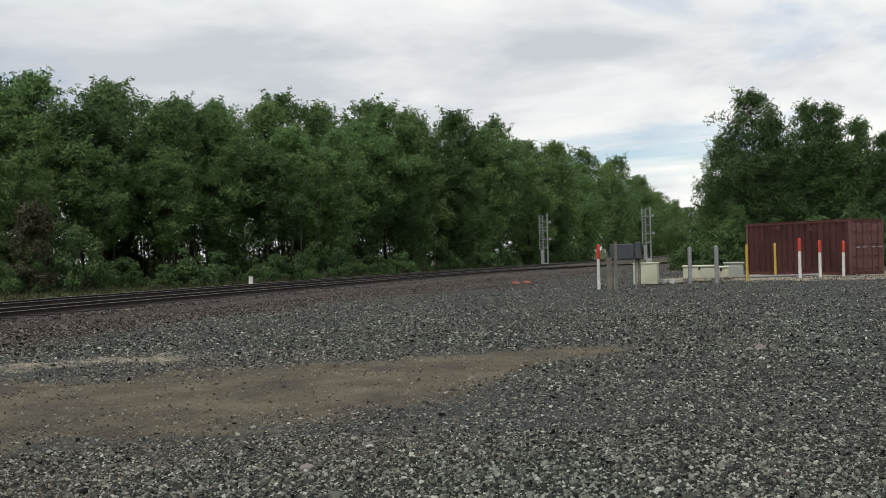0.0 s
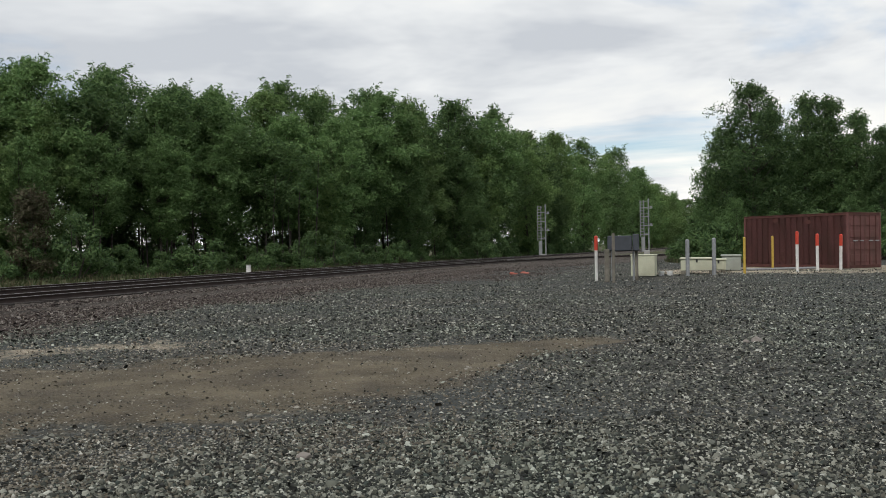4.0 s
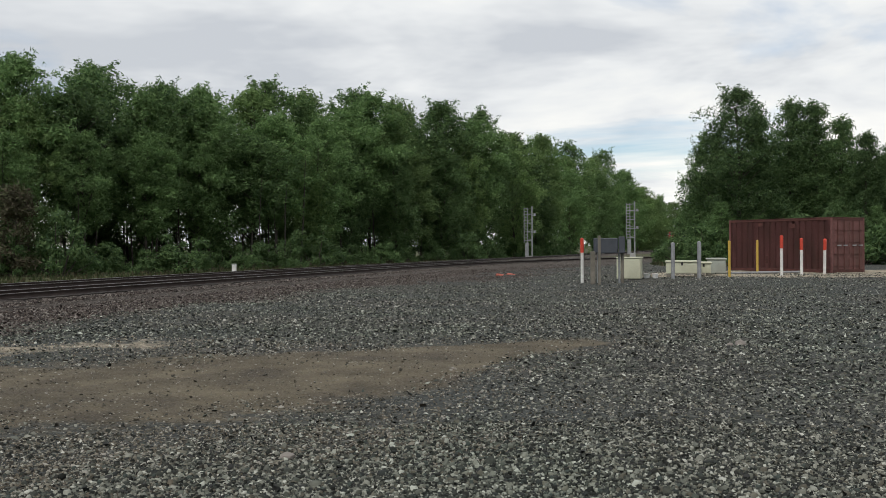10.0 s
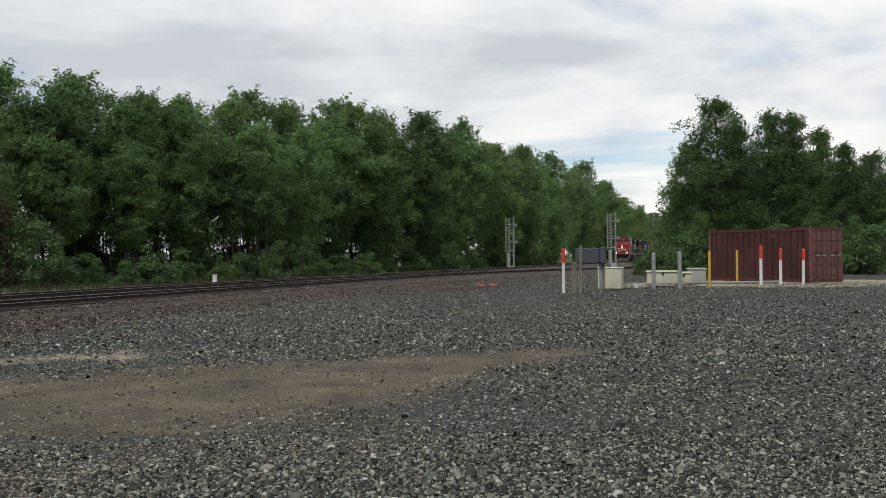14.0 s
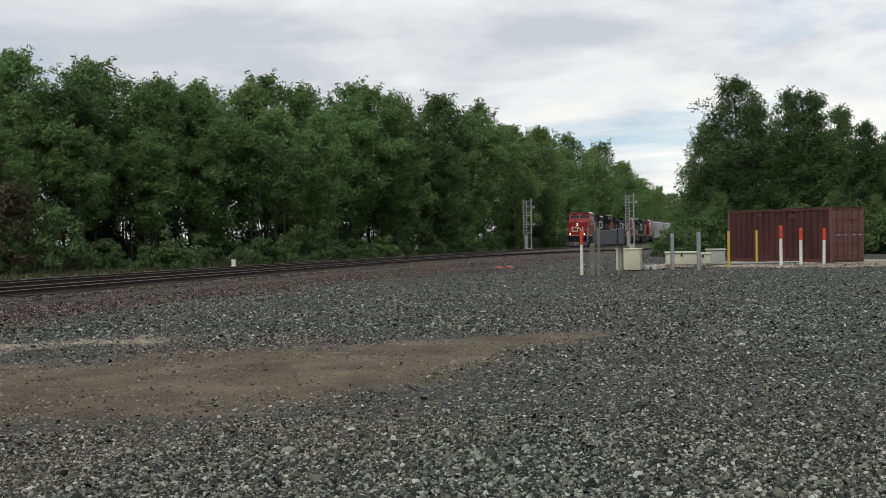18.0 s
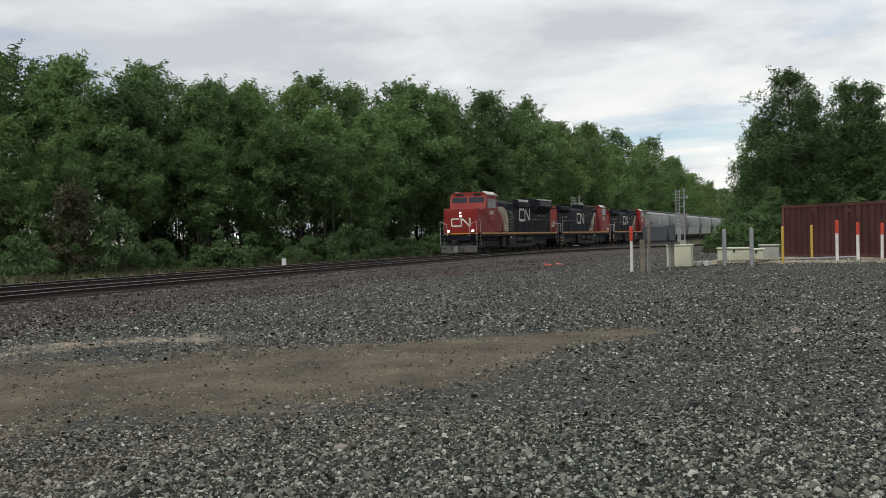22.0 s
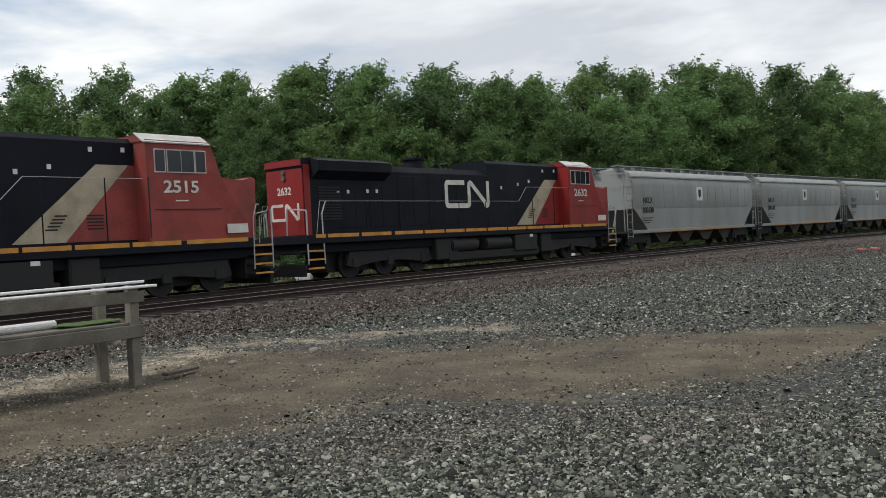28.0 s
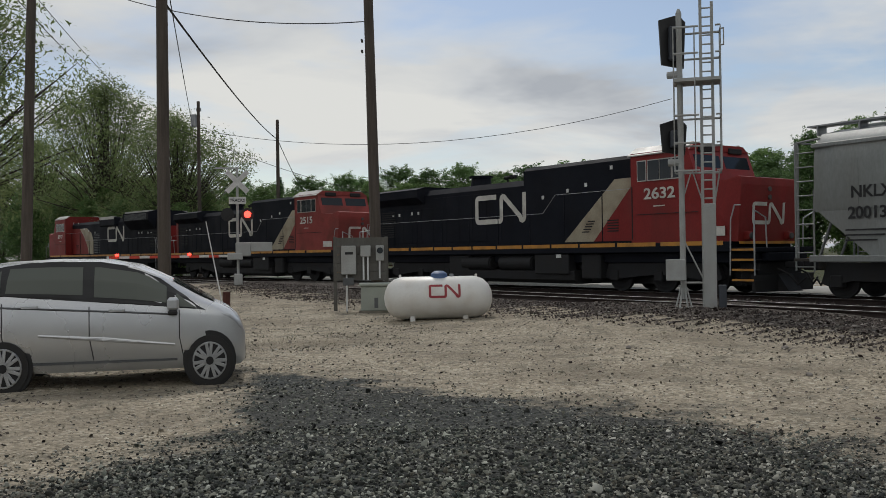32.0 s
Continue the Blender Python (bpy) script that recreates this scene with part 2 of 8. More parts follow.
M["cream_cab"] = mat("cream_cab", (0.55, 0.56, 0.42), (0.46, 0.47, 0.36), rough=0.6, scale=2, dirt=(0.3, 0.28, 0.2), dirt_amount=0.5)
M["white_post"] = mat("white_post", (0.78, 0.78, 0.76), rough=0.5, scale=4, dirt=(0.45, 0.42, 0.36), dirt_amount=0.4)
M["red_cap"] = mat("red_cap", (0.62, 0.06, 0.03), rough=0.5, bump=0)
M["yellow_post"] = mat("yellow_post", (0.55, 0.38, 0.06), (0.45, 0.3, 0.05), rough=0.6)
M["old_wood"] = mat("old_wood", (0.20, 0.185, 0.155), (0.12, 0.108, 0.09), rough=0.9, scale=3, fine=40, bump=0.5, stretch=(1, 1, 1), rand=0.15, dirt=(0.08, 0.085, 0.05), dirt_scale=2.0, dirt_amount=0.4)
M["pole_wood"] = mat("pole_wood", (0.11, 0.09, 0.075), (0.07, 0.057, 0.047), rough=0.95, scale=2, fine=30, bump=0.5, stretch=(6, 6, 0.4))
M["shed_white"] = mat("shed_white", (0.52, 0.53, 0.52), (0.44, 0.45, 0.45), rough=0.8, scale=1.5, fine=40, bump=0.1, stretch=(4, 4, 0.5), dirt=(0.32, 0.3, 0.26), dirt_scale=1.5, dirt_amount=0.4)
M["shed_trim"] = mat("shed_trim", (0.027, 0.029, 0.037), (0.019, 0.021, 0.027), rough=0.8, scale=3, fine=40, bump=0.2)
M["shingle"] = mat("shingle", (0.12, 0.105, 0.10), (0.085, 0.075, 0.073), rough=0.95, scale=6, fine=90, bump=0.6, rand=0.25)
M["plastic_white"] = mat("plastic_white", (0.78, 0.78, 0.78), (0.7, 0.7, 0.7), rough=0.5, scale=6, bump=0.1)
M["tank_white"] = mat("tank_white", (0.76, 0.75, 0.72), (0.70, 0.69, 0.66), rough=0.4, scale=1.5, bump=0.02, dirt=(0.45, 0.38, 0.3), dirt_scale=2.5, dirt_amount=0.35)
M["tank_blue"] = mat("tank_blue", (0.07, 0.13, 0.28), rough=0.5, bump=0)
M["logo_red"] = mat("logo_red", (0.35, 0.04, 0.05), rough=0.6, bump=0)
M["car_silver"] = mat("car_silver", (0.64, 0.65, 0.66), (0.60, 0.61, 0.62), rough=0.28, metal=0.65, scale=1, fine=200, bump=0.0, spec=0.6)
M["rubber"] = mat("rubber", (0.02, 0.02, 0.021), (0.03, 0.028, 0.026), rough=0.85, scale=6)
M["alloy"] = mat("alloy", (0.55, 0.56, 0.57), rough=0.35, metal=0.7, bump=0)
M["black_plastic"] = mat("black_plastic", (0.015, 0.015, 0.016), rough=0.5, bump=0)
M["orange_rag"] = mat("orange_rag", (0.46, 0.14, 0.10), (0.34, 0.09, 0.06), rough=0.8)
M["wire"] = mat("wire", (0.02, 0.02, 0.022), rough=0.6, bump=0)
M["bark"] = mat("bark", (0.075, 0.062, 0.05), (0.045, 0.038, 0.032), rough=0.95, scale=3, fine=25, bump=0.6, stretch=(3, 3, 0.6))
M["leaf"] = island_mat("leaf", [(0.076, 0.140, 0.052), (0.110, 0.193, 0.068), (0.144, 0.240, 0.085), (0.183, 0.283, 0.110)], rough=0.7, translucent=0.48, patch=0.2)
M["leaf_light"] = island_mat("leaf_light", [(0.096, 0.158, 0.056), (0.134, 0.218, 0.073), (0.170, 0.264, 0.091), (0.216, 0.310, 0.118)], rough=0.7, translucent=0.48, patch=0.2)
M["leaf_dark"] = island_mat("leaf_dark", [(0.054, 0.102, 0.041), (0.077, 0.139, 0.052), (0.103, 0.175, 0.062), (0.132, 0.206, 0.077)], rough=0.7, translucent=0.45, patch=0.2)
M["leaf_red"] = island_mat("leaf_red", [(0.075, 0.068, 0.04), (0.095, 0.082, 0.05), (0.085, 0.095, 0.045)], rough=0.7, translucent=0.25, patch=0.2)
M["leaf_pale"] = island_mat("leaf_pale", [(0.125, 0.170, 0.066), (0.175, 0.230, 0.090), (0.225, 0.275, 0.118)], rough=0.7, translucent=0.45, patch=0.15)
M["grass"] = island_mat("grass", [(0.036, 0.052, 0.018), (0.052, 0.064, 0.025), (0.088, 0.078, 0.044)], rough=0.8, translucent=0.3)
M["stone"] = island_mat("stone", [(0.013, 0.014, 0.012), (0.071, 0.076, 0.064), (0.025, 0.027, 0.023), (0.118, 0.119, 0.100), (0.042, 0.045, 0.039), (0.092, 0.084, 0.067), (0.168, 0.168, 0.143), (0.029, 0.032, 0.030), (0.210, 0.208, 0.176), (0.050, 0.059, 0.053), (0.017, 0.018, 0.016), (0.126, 0.130, 0.111), (0.252, 0.248, 0.213), (0.038, 0.038, 0.037), (0.160, 0.157, 0.131), (0.024, 0.024, 0.021), (0.277, 0.275, 0.238), (0.059, 0.060, 0.049), (0.101, 0.102, 0.087), (0.021, 0.022, 0.020), (0.134, 0.126, 0.102), (0.046, 0.048, 0.041), (0.400, 0.395, 0.350)], rough=0.9, spec=0.2, tint=(0.93, 1.0, 0.98))
M["stone_brown"] = island_mat("stone_brown", [(0.031, 0.024, 0.022), (0.077, 0.063, 0.054), (0.045, 0.034, 0.031), (0.132, 0.116, 0.103), (0.061, 0.047, 0.043), (0.100, 0.084, 0.073), (0.034, 0.028, 0.026), (0.200, 0.182, 0.165)], rough=0.9, spec=0.2)
M["stone_mix"] = island_mat("stone_mix", [(0.040, 0.037, 0.030), (0.135, 0.122, 0.095), (0.081, 0.072, 0.057), (0.189, 0.176, 0.144), (0.108, 0.095, 0.072), (0.270, 0.257, 0.225)], rough=0.9, spec=0.2)
M["stone_tan"] = island_mat("stone_tan", [(0.258, 0.224, 0.168), (0.344, 0.305, 0.237), (0.189, 0.163, 0.125), (0.396, 0.365, 0.301), (0.120, 0.103, 0.082), (0.292, 0.258, 0.198)], rough=0.9)
M["concrete"] = mat("concrete", (0.42, 0.41, 0.38), (0.33, 0.32, 0.30), rough=0.9, scale=0.4, fine=12, bump=0.1)
M["cab_green"] = mat("cab_green", (0.34, 0.37, 0.32), (0.28, 0.30, 0.27), rough=0.6, scale=2, dirt=(0.2, 0.19, 0.15), dirt_amount=0.4)
M["board_grey"] = mat("board_grey", (0.135, 0.13, 0.118), (0.095, 0.09, 0.08), rough=0.9, scale=2, fine=30, bump=0.3, stretch=(1, 1, 0.3))
M["sign_white"] = mat("sign_white", (0.7, 0.7, 0.68), rough=0.6, bump=0)
M["siding"] = mat("siding", (0.12, 0.112, 0.10), (0.095, 0.09, 0.08), rough=0.8, scale=1)


# ---- mesh helpers ----
def part(name, bm, material, parent, label="", smooth=False):
    """Links a bmesh as one mesh object under a thing or a part."""
    me = bpy.data.meshes.new(name)
    bm.normal_update()
    bm.to_mesh(me)
    bm.free()
    for mt in material if isinstance(material, (list, tuple)) else (material,):
        me.materials.append(mt)
    if smooth:
        me.polygons.foreach_set("use_smooth", [True] * len(me.polygons))
        me.set_sharp_from_angle(angle=radians(40))
    ob = new(name, me)
    ob.parent = parent
    if label:
        ob["label"] = label
    return ob


def thing(name, m, label, category, group=""):
    ob = new(name)
    ob.matrix_basis = m
    return tagged(ob, label, category, group)


def box(bm, x0, x1, y0, y1, z0, z1, bevel=0.0, m=None, mi=0):
    g = bmesh.ops.create_cube(bm, size=1.0)["verts"]
    for v in g:
        v.co = Vector((x0 + (v.co.x + 0.5) * (x1 - x0), y0 + (v.co.y + 0.5) * (y1 - y0), z0 + (v.co.z + 0.5) * (z1 - z0)))
    if bevel:
        es = list({e for v in g for e in v.link_edges})
        r = bmesh.ops.bevel(bm, geom=es, offset=bevel, segments=1, affect="EDGES")
        g = list({v for f in r["faces"] for v in f.verts} | {v for v in g if v.is_valid})
    if m is not None:
        bmesh.ops.transform(bm, matrix=m, verts=g)
    if mi:
        for f in {f for v in g for f in v.link_faces}:
            f.material_index = mi
    return g


def new_box(x0, x1, y0, y1, z0, z1, bevel=0.0, m=None):
    bm = bmesh.new()
    box(bm, x0, x1, y0, y1, z0, z1, bevel, m)
    return bm


def rod(bm, a, b, r, seg=8, r2=None):
    a, b = Vector(a), Vector(b)
    d = b - a
    q = d.to_track_quat("Z", "Y").to_matrix().to_4x4()
    q.translation = (a + b) / 2
    return bmesh.ops.create_cone(bm, cap_ends=True, segments=seg, radius1=r, radius2=r if r2 is None else r2, depth=d.length, matrix=q)["verts"]


def pipe(bm, pts, r, seg=6):
    """One bent tube through the points, closed at both ends."""
    P = [Vector(p) for p in pts]
    rings = []
    for i, p in enumerate(P):
        a = (P[i] - P[i - 1]).normalized() if i else (P[1] - P[0]).normalized()
        b = (P[i + 1] - P[i]).normalized() if i < len(P) - 1 else a
        d = (a + b).normalized() if (a + b).length > 1e-4 else a
        ref = Vector((0, 0, 1)) if abs(d.z) < 0.9 else Vector((1, 0, 0))
        u = d.cross(ref).normalized()
        if rings:
            u = (last_u - d * last_u.dot(d)).normalized()
        last_u = u
        w = d.cross(u)
        k = r / max(d.dot(a), 0.5)
        rings.append([bm.verts.new(p + (u * math.cos(2 * math.pi * n / seg) + w * math.sin(2 * math.pi * n / seg)) * k) for n in range(seg)])
    fs = [bm.faces.new(rings[0]), bm.faces.new(list(reversed(rings[-1])))]
    for x, y in zip(rings, rings[1:]):
        for n in range(seg):
            fs.append(bm.faces.new((x[n], y[n], y[(n + 1) % seg], x[(n + 1) % seg])))
    bmesh.ops.recalc_face_normals(bm, faces=fs)


def prism(bm, profile, y0, y1, axis="y"):
    """A closed outline in x and z, drawn out from y0 to y1 (or in x and y from z0 to z1, or in y and z along x)."""
    def at(u, v, w):
        return {"y": (u, w, v), "z": (u, v, w), "x": (w, u, v)}[axis]
    a = [bm.verts.new(at(u, v, y0)) for u, v in profile]
    b = [bm.verts.new(at(u, v, y1)) for u, v in profile]
    n = len(profile)
    fs = [bm.faces.new(a), bm.faces.new(list(reversed(b)))]
    for i in range(n):
        fs.append(bm.faces.new((a[i], b[i], b[(i + 1) % n], a[(i + 1) % n])))
    bmesh.ops.recalc_face_normals(bm, faces=fs)
    return a + b


def fast_mesh(name, verts, faces_flat, per_face, material, parent=None):
    """A mesh from numpy arrays, all faces with the same number of corners."""
    me = bpy.data.meshes.new(name)
    nv, nf = len(verts), len(faces_flat) // per_face
    me.vertices.add(nv)
    me.vertices.foreach_set("co", np.asarray(verts, dtype=np.float32).ravel())
    me.loops.add(nf * per_face)
    me.loops.foreach_set("vertex_index", np.asarray(faces_flat, dtype=np.int32))
    me.polygons.add(nf)
    me.polygons.foreach_set("loop_start", np.arange(0, nf * per_face, per_face, dtype=np.int32))
    me.polygons.foreach_set("loop_total", np.full(nf, per_face, dtype=np.int32))
    me.update(calc_edges=True)
    me.materials.append(material)
    ob = new(name, me)
    ob.parent = parent
    return ob


# ---- the lines of the two tracks ----
RAIL_Z = 0.25
NODE_S = np.array([-160, -120, -90, -60, -20, 20, 50, 80, 760.0])
NODE_H = np.array([0.0, -1.2, -3.2, -6.6, -12.2, -17.6, -20.2, -21.55, -21.5])
STEP = 0.5
S_LINE = np.arange(-160, 760.1, STEP)
H_LINE = np.radians(np.interp(S_LINE, NODE_S, NODE_H))
X_LINE, Y_LINE = np.cumsum(-np.sin(H_LINE) * STEP), np.cumsum(np.cos(H_LINE) * STEP)
ZERO = int(np.argmin(abs(S_LINE)))
X_LINE, Y_LINE = X_LINE - X_LINE[ZERO] - 22.19, Y_LINE - Y_LINE[ZERO] + 6.05
# the nearer track runs beside it and swings away to the east
NEAR_OFF, SWING_S, SWING_R = 4.03, 58.0, 95.0
K = int(np.argmin(abs(S_LINE - SWING_S)))
H_NEAR = H_LINE.copy()
H_NEAR[K:] = np.maximum(H_LINE[K] - (S_LINE[K:] - SWING_S) / SWING_R, radians(-82))
X_NEAR, Y_NEAR = X_LINE + NEAR_OFF * np.cos(H_LINE), Y_LINE + NEAR_OFF * np.sin(H_LINE)
X_NEAR[K:] = X_NEAR[K] + np.cumsum(-np.sin(H_NEAR[K:]) * STEP)
Y_NEAR[K:] = Y_NEAR[K] + np.cumsum(np.cos(H_NEAR[K:]) * STEP)
MAIN, NEAR = (X_LINE, Y_LINE, H_LINE), (X_NEAR, Y_NEAR, H_NEAR)


def lift(track, s):
    """How far a track is banked up above the yard."""
    t = min(max((s - 2) / 22, 0.0), 1.0)
    return 0.12 * t * t * (3 - 2 * t)


def on(track, s, off=0.0):
    """The place off metres east of the track's centre, and its heading."""
    x, y, h = (float(np.interp(s, S_LINE, a)) for a in track)
    return x + off * math.cos(h), y + off * math.sin(h), h


def near_dist(track, px, py):
    """Signed distance of points east of a track's centre."""
    px, py = np.atleast_1d(px), np.atleast_1d(py)
    out = np.empty(len(px))
    xs, ys, hs = (a[::4] for a in track)
    for i in range(0, len(px), 4000):
        dx, dy = px[i:i + 4000, None] - xs, py[i:i + 4000, None] - ys
        k = np.argmin(dx * dx + dy * dy, axis=1)
        r = np.arange(len(k))
        side = dx[r, k] * np.cos(hs[k]) + dy[r, k] * np.sin(hs[k])
        out[i:i + 4000] = np.sign(side) * np.sqrt(dx[r, k] ** 2 + dy[r, k] ** 2)
    return out


def smooth(v, a, b):
    t = np.clip((v - a) / (b - a), 0, 1)
    return t * t * (3 - 2 * t)


# ---- ground ----
def ground_z(x, y):
    x, y = np.asarray(x, float), np.asarray(y, float)
    pad = smooth(y, 24, 42) * smooth(x, 0, 14) * (1 - smooth(np.hypot(x - 20, y - 45), 15, 26))
    mound = 0.22 * np.exp(-(((x + 21) / 5.5) ** 2 + ((y + 11) / 6) ** 2))
    mound = mound + 0.36 * np.exp(-(((x + 24) / 10) ** 2 + ((y + 35) / 10) ** 2))
    fine = 0.035 * np.sin(x * 0.9 + 1.3 * np.sin(y * 0.5)) * np.sin(y * 0.8 + 0.7) + 0.02 * np.sin(2.3 * x + y) * np.sin(1.9 * y - x)
    return 0.27 * pad + mound + fine * (1 - smooth(np.hypot(x, y), 60, 120))


def pad_d_of(x, y):
    return np.hypot((x - 19) / 10.5, (y - 42) / 5.0)


# the dirt track that bends through the yard: x, y, half width; and the pale stone strip on its far side
DIRT_LINE = ((-8.6, 2.2, 0.9), (-7.9, 5.2, 1.2), (-6.9, 8.2, 2.3), (-5.4, 10.2, 3.5), (-3.4, 10.8, 3.1), (-1.8, 11.6, 2.2), (0.0, 13.6, 1.1), (2.6, 15.2, 0.6))
PALE_LINE = ((-9.6, 7.0), (-9.0, 10.4), (-8.2, 13.0), (-6.8, 14.6), (-5.0, 15.4))


def pale_strip(x, y):
    f = np.linspace(0, len(PALE_LINE) - 1, 60)
    lx, ly = (np.interp(f, np.arange(len(PALE_LINE)), c) for c in zip(*PALE_LINE))
    out = np.empty(len(x))
    for i in range(0, len(x), 20000):
        out[i:i + 20000] = np.hypot(x[i:i + 20000, None] - lx, y[i:i + 20000, None] - ly).min(1)
    return out


def make_ground():
    rings = np.concatenate([[0.02, 0.4], np.geomspace(0.8, 60, 150), np.geomspace(62, 3500, 60)])
    na = 600
    ang = np.arange(na) * 2 * np.pi / na
    R, A = np.meshgrid(rings, ang, indexing="ij")
    x, y = (-R * np.sin(A)).ravel(), (R * np.cos(A)).ravel()
    v = np.stack([x, y, ground_z(x, y)], 1)
    nr = len(rings)
    i, j = np.meshgrid(np.arange(nr - 1), np.arange(na), indexing="ij")
    j2 = (j + 1) % na
    q = np.stack([i * na + j, i * na + j2, (i + 1) * na + j2, (i + 1) * na + j], -1).reshape(-1, 4)[:, ::-1]
    d_near, d_main = near_dist(NEAR, x, y), near_dist(MAIN, x, y)
    wob = 0.9 * np.sin(0.7 * x + 0.4 * y) + 0.6 * np.sin(1.3 * y - 0.5 * x + 1.0)
    ballast = (1 - smooth(d_near, 5.0 + 0.5 * wob, 8.0 + wob)) * (1 - smooth(-d_main, 3.0, 5.5))
    ballast *= 1 - 0.85 * (1 - smooth(y, -2, 9)) * smooth(d_near, 2.4 + 0.25 * wob, 4.6 + 0.4 * wob)
    ballast = np.maximum(ballast, (1 - smooth(d_near, 10 + wob, 17 + wob)) * smooth(y, 40, 52) * smooth(-pad_d_of(x, y), -1.5, -1.15))
    tan = (1 - smooth(x, -9.4 + 0.35 * wob, -6.2 + 0.35 * wob)) * (1 - smooth(y, 3.0, 9.0)) * smooth(d_near, 2.0, 4.5)
    pad_d = np.hypot((x - 19) / 10.5, (y - 42) / 5.0)
    tan = np.maximum(tan, (1 - smooth(pad_d, 0.75, 1.1)))
    bear = np.degrees(np.arctan2(-x, y))
    tan = np.maximum(tan, smooth(bear, 139, 150) * (1 - smooth(y, -8.0, -5.5)) * smooth(d_near, 2.5, 5) * (1 - smooth(bear, 175, 179)))
    px, py, wid = np.array(DIRT_LINE).T
    fine_t = np.linspace(0, len(px) - 1, 120)
    fx, fy, fw = (np.interp(fine_t, np.arange(len(px)), a) for a in (px, py, wid))
    near = np.hypot(x, y) < 45
    dirt = np.zeros(len(x))
    dd = np.hypot(x[near, None] - fx, y[near, None] - fy) / fw
    dirt[near] = 1 - smooth(dd.min(1) + 0.13 * wob[near], 0.6, 1.25)
    tan = np.maximum(tan, 0.52 * (1 - smooth(pale_strip(x, y) + 0.3 * wob, 0.2, 1.3)))
    verge = (1 - smooth(-d_main, 15 + wob, 19 + wob)) * (1 - smooth(y, 8, 20))
    tan = np.maximum(tan, 0.7 * verge * smooth(-d_main, 8.0, 11.0))
    grass = smooth(-d_main, 3.6, 6.5) * (1 - verge) + smooth(np.hypot(x, y), 95, 160)
    ob = fast_mesh("ground", v, q.ravel(), 4, make_ground_material())
    me = ob.data
    for key, val in (("ballast", ballast), ("tan", tan), ("dirt", dirt), ("grass", grass)):
        a = me.attributes.new(key, "FLOAT", "POINT")
        a.data.foreach_set("value", np.clip(val, 0, 1).astype(np.float32))
    me.polygons.foreach_set("use_smooth", [True] * len(me.polygons))
    tagged(ob, "crushed grey gravel yard with brown dirt tracks and pale sandy patches", "ground", kind="structure")


def make_ground_material():
    m = bpy.data.materials.new("gravel_yard")
    m.use_nodes = True
    nt = m.node_tree
    N, L = nt.nodes.new, nt.links.new
    b = nt.nodes["Principled BSDF"]
    b.inputs["Specular IOR Level"].default_value = 0.25
    tc = N("ShaderNodeTexCoord")

    def noise_of(scale, det, rough=0.55):
        n = N("ShaderNodeTexNoise")
        n.inputs["Scale"].default_value, n.inputs["Detail"].default_value, n.inputs["Roughness"].default_value = scale, det, rough
        L(tc.outputs["Object"], n.inputs["Vector"])
        return n.outputs["Fac"]

    def rng(v, lo, hi, a=0.0, bb=1.0):
        r = N("ShaderNodeMapRange")
        L(v, r.inputs["Value"])
        r.inputs["From Min"].default_value, r.inputs["From Max"].default_value = lo, hi
        r.inputs["To Min"].default_value, r.inputs["To Max"].default_value = a, bb
        return r.outputs[0]

    def mixc(f, a, bb):
        x = N("ShaderNodeMix")
        x.data_type = "RGBA"
        for k, v in (("Factor", f), ("A", a), ("B", bb)):
            if isinstance(v, bpy.types.NodeSocket):
                L(v, x.inputs[k])
            else:
                x.inputs[k].default_value = v if k == "Factor" else (*v, 1)
        return x.outputs["Result"]

    def ramp(v, stops):
        r = N("ShaderNodeValToRGB")
        L(v, r.inputs[0])
        els = r.color_ramp.elements
        while len(els) < len(stops):
            els.new(0.5)
        for e, (p, c) in zip(els, stops):
            e.position, e.color = p, (*c, 1)
        return r.outputs[0]

    def attr(name):
        a = N("ShaderNodeAttribute")
        a.attribute_name = name
        s = N("ShaderNodeMath")
        s.operation = "ADD"
        L(a.outputs["Fac"], s.inputs[0])
        L(rng(noise_of(1.3, 9, 0.72), 0.3, 0.7, -0.42, 0.42), s.inputs[1])
        return rng(s.outputs[0], 0.34, 0.66)

    def stones(scale, stops):
        v = N("ShaderNodeTexVoronoi")
        v.inputs["Scale"].default_value = scale
        L(tc.outputs["Object"], v.inputs["Vector"])
        s = N("ShaderNodeSeparateColor")
        L(v.outputs["Color"], s.inputs[0])
        return ramp(s.outputs[0], stops), v.outputs["Distance"]

    # grey kept very dark so gaps between loose stones read as shaded
    grey, dist = stones(27, [(0.0, (0.012, 0.013, 0.011)), (0.35, (0.034, 0.035, 0.031)), (0.7, (0.075, 0.075, 0.065)), (0.93, (0.19, 0.187, 0.16)), (1.0, (0.42, 0.415, 0.37))])
    grey = mixc(rng(noise_of(0.22, 4), 0.35, 0.65, 0.0, 0.5), grey, (0.10, 0.096, 0.078))
    grey = mixc(rng(noise_of(5.5, 9, 0.8), 0.42, 0.56, 0.0, 0.7), grey, (0.032, 0.033, 0.032))
    grey = mixc(rng(noise_of(7.5, 8, 0.85), 0.60, 0.70, 0.0, 0.6), grey, (0.24, 0.237, 0.22))
    grey = mixc(rng(noise_of(0.16, 5), 0.42, 0.58, 0.0, 0.45), grey, (0.055, 0.068, 0.068))
    grey = mixc(rng(dist, 0.0, 0.6, 0.6, 0.15), grey, (0.018, 0.019, 0.019))
    brown, d2 = stones(22, [(0.0, (0.022, 0.018, 0.015)), (0.4, (0.056, 0.046, 0.040)), (0.8, (0.105, 0.090, 0.077)), (1.0, (0.24, 0.215, 0.19))])
    brown = mixc(rng(noise_of(6, 9, 0.8), 0.45, 0.6, 0.0, 0.6), brown, (0.018, 0.015, 0.013))
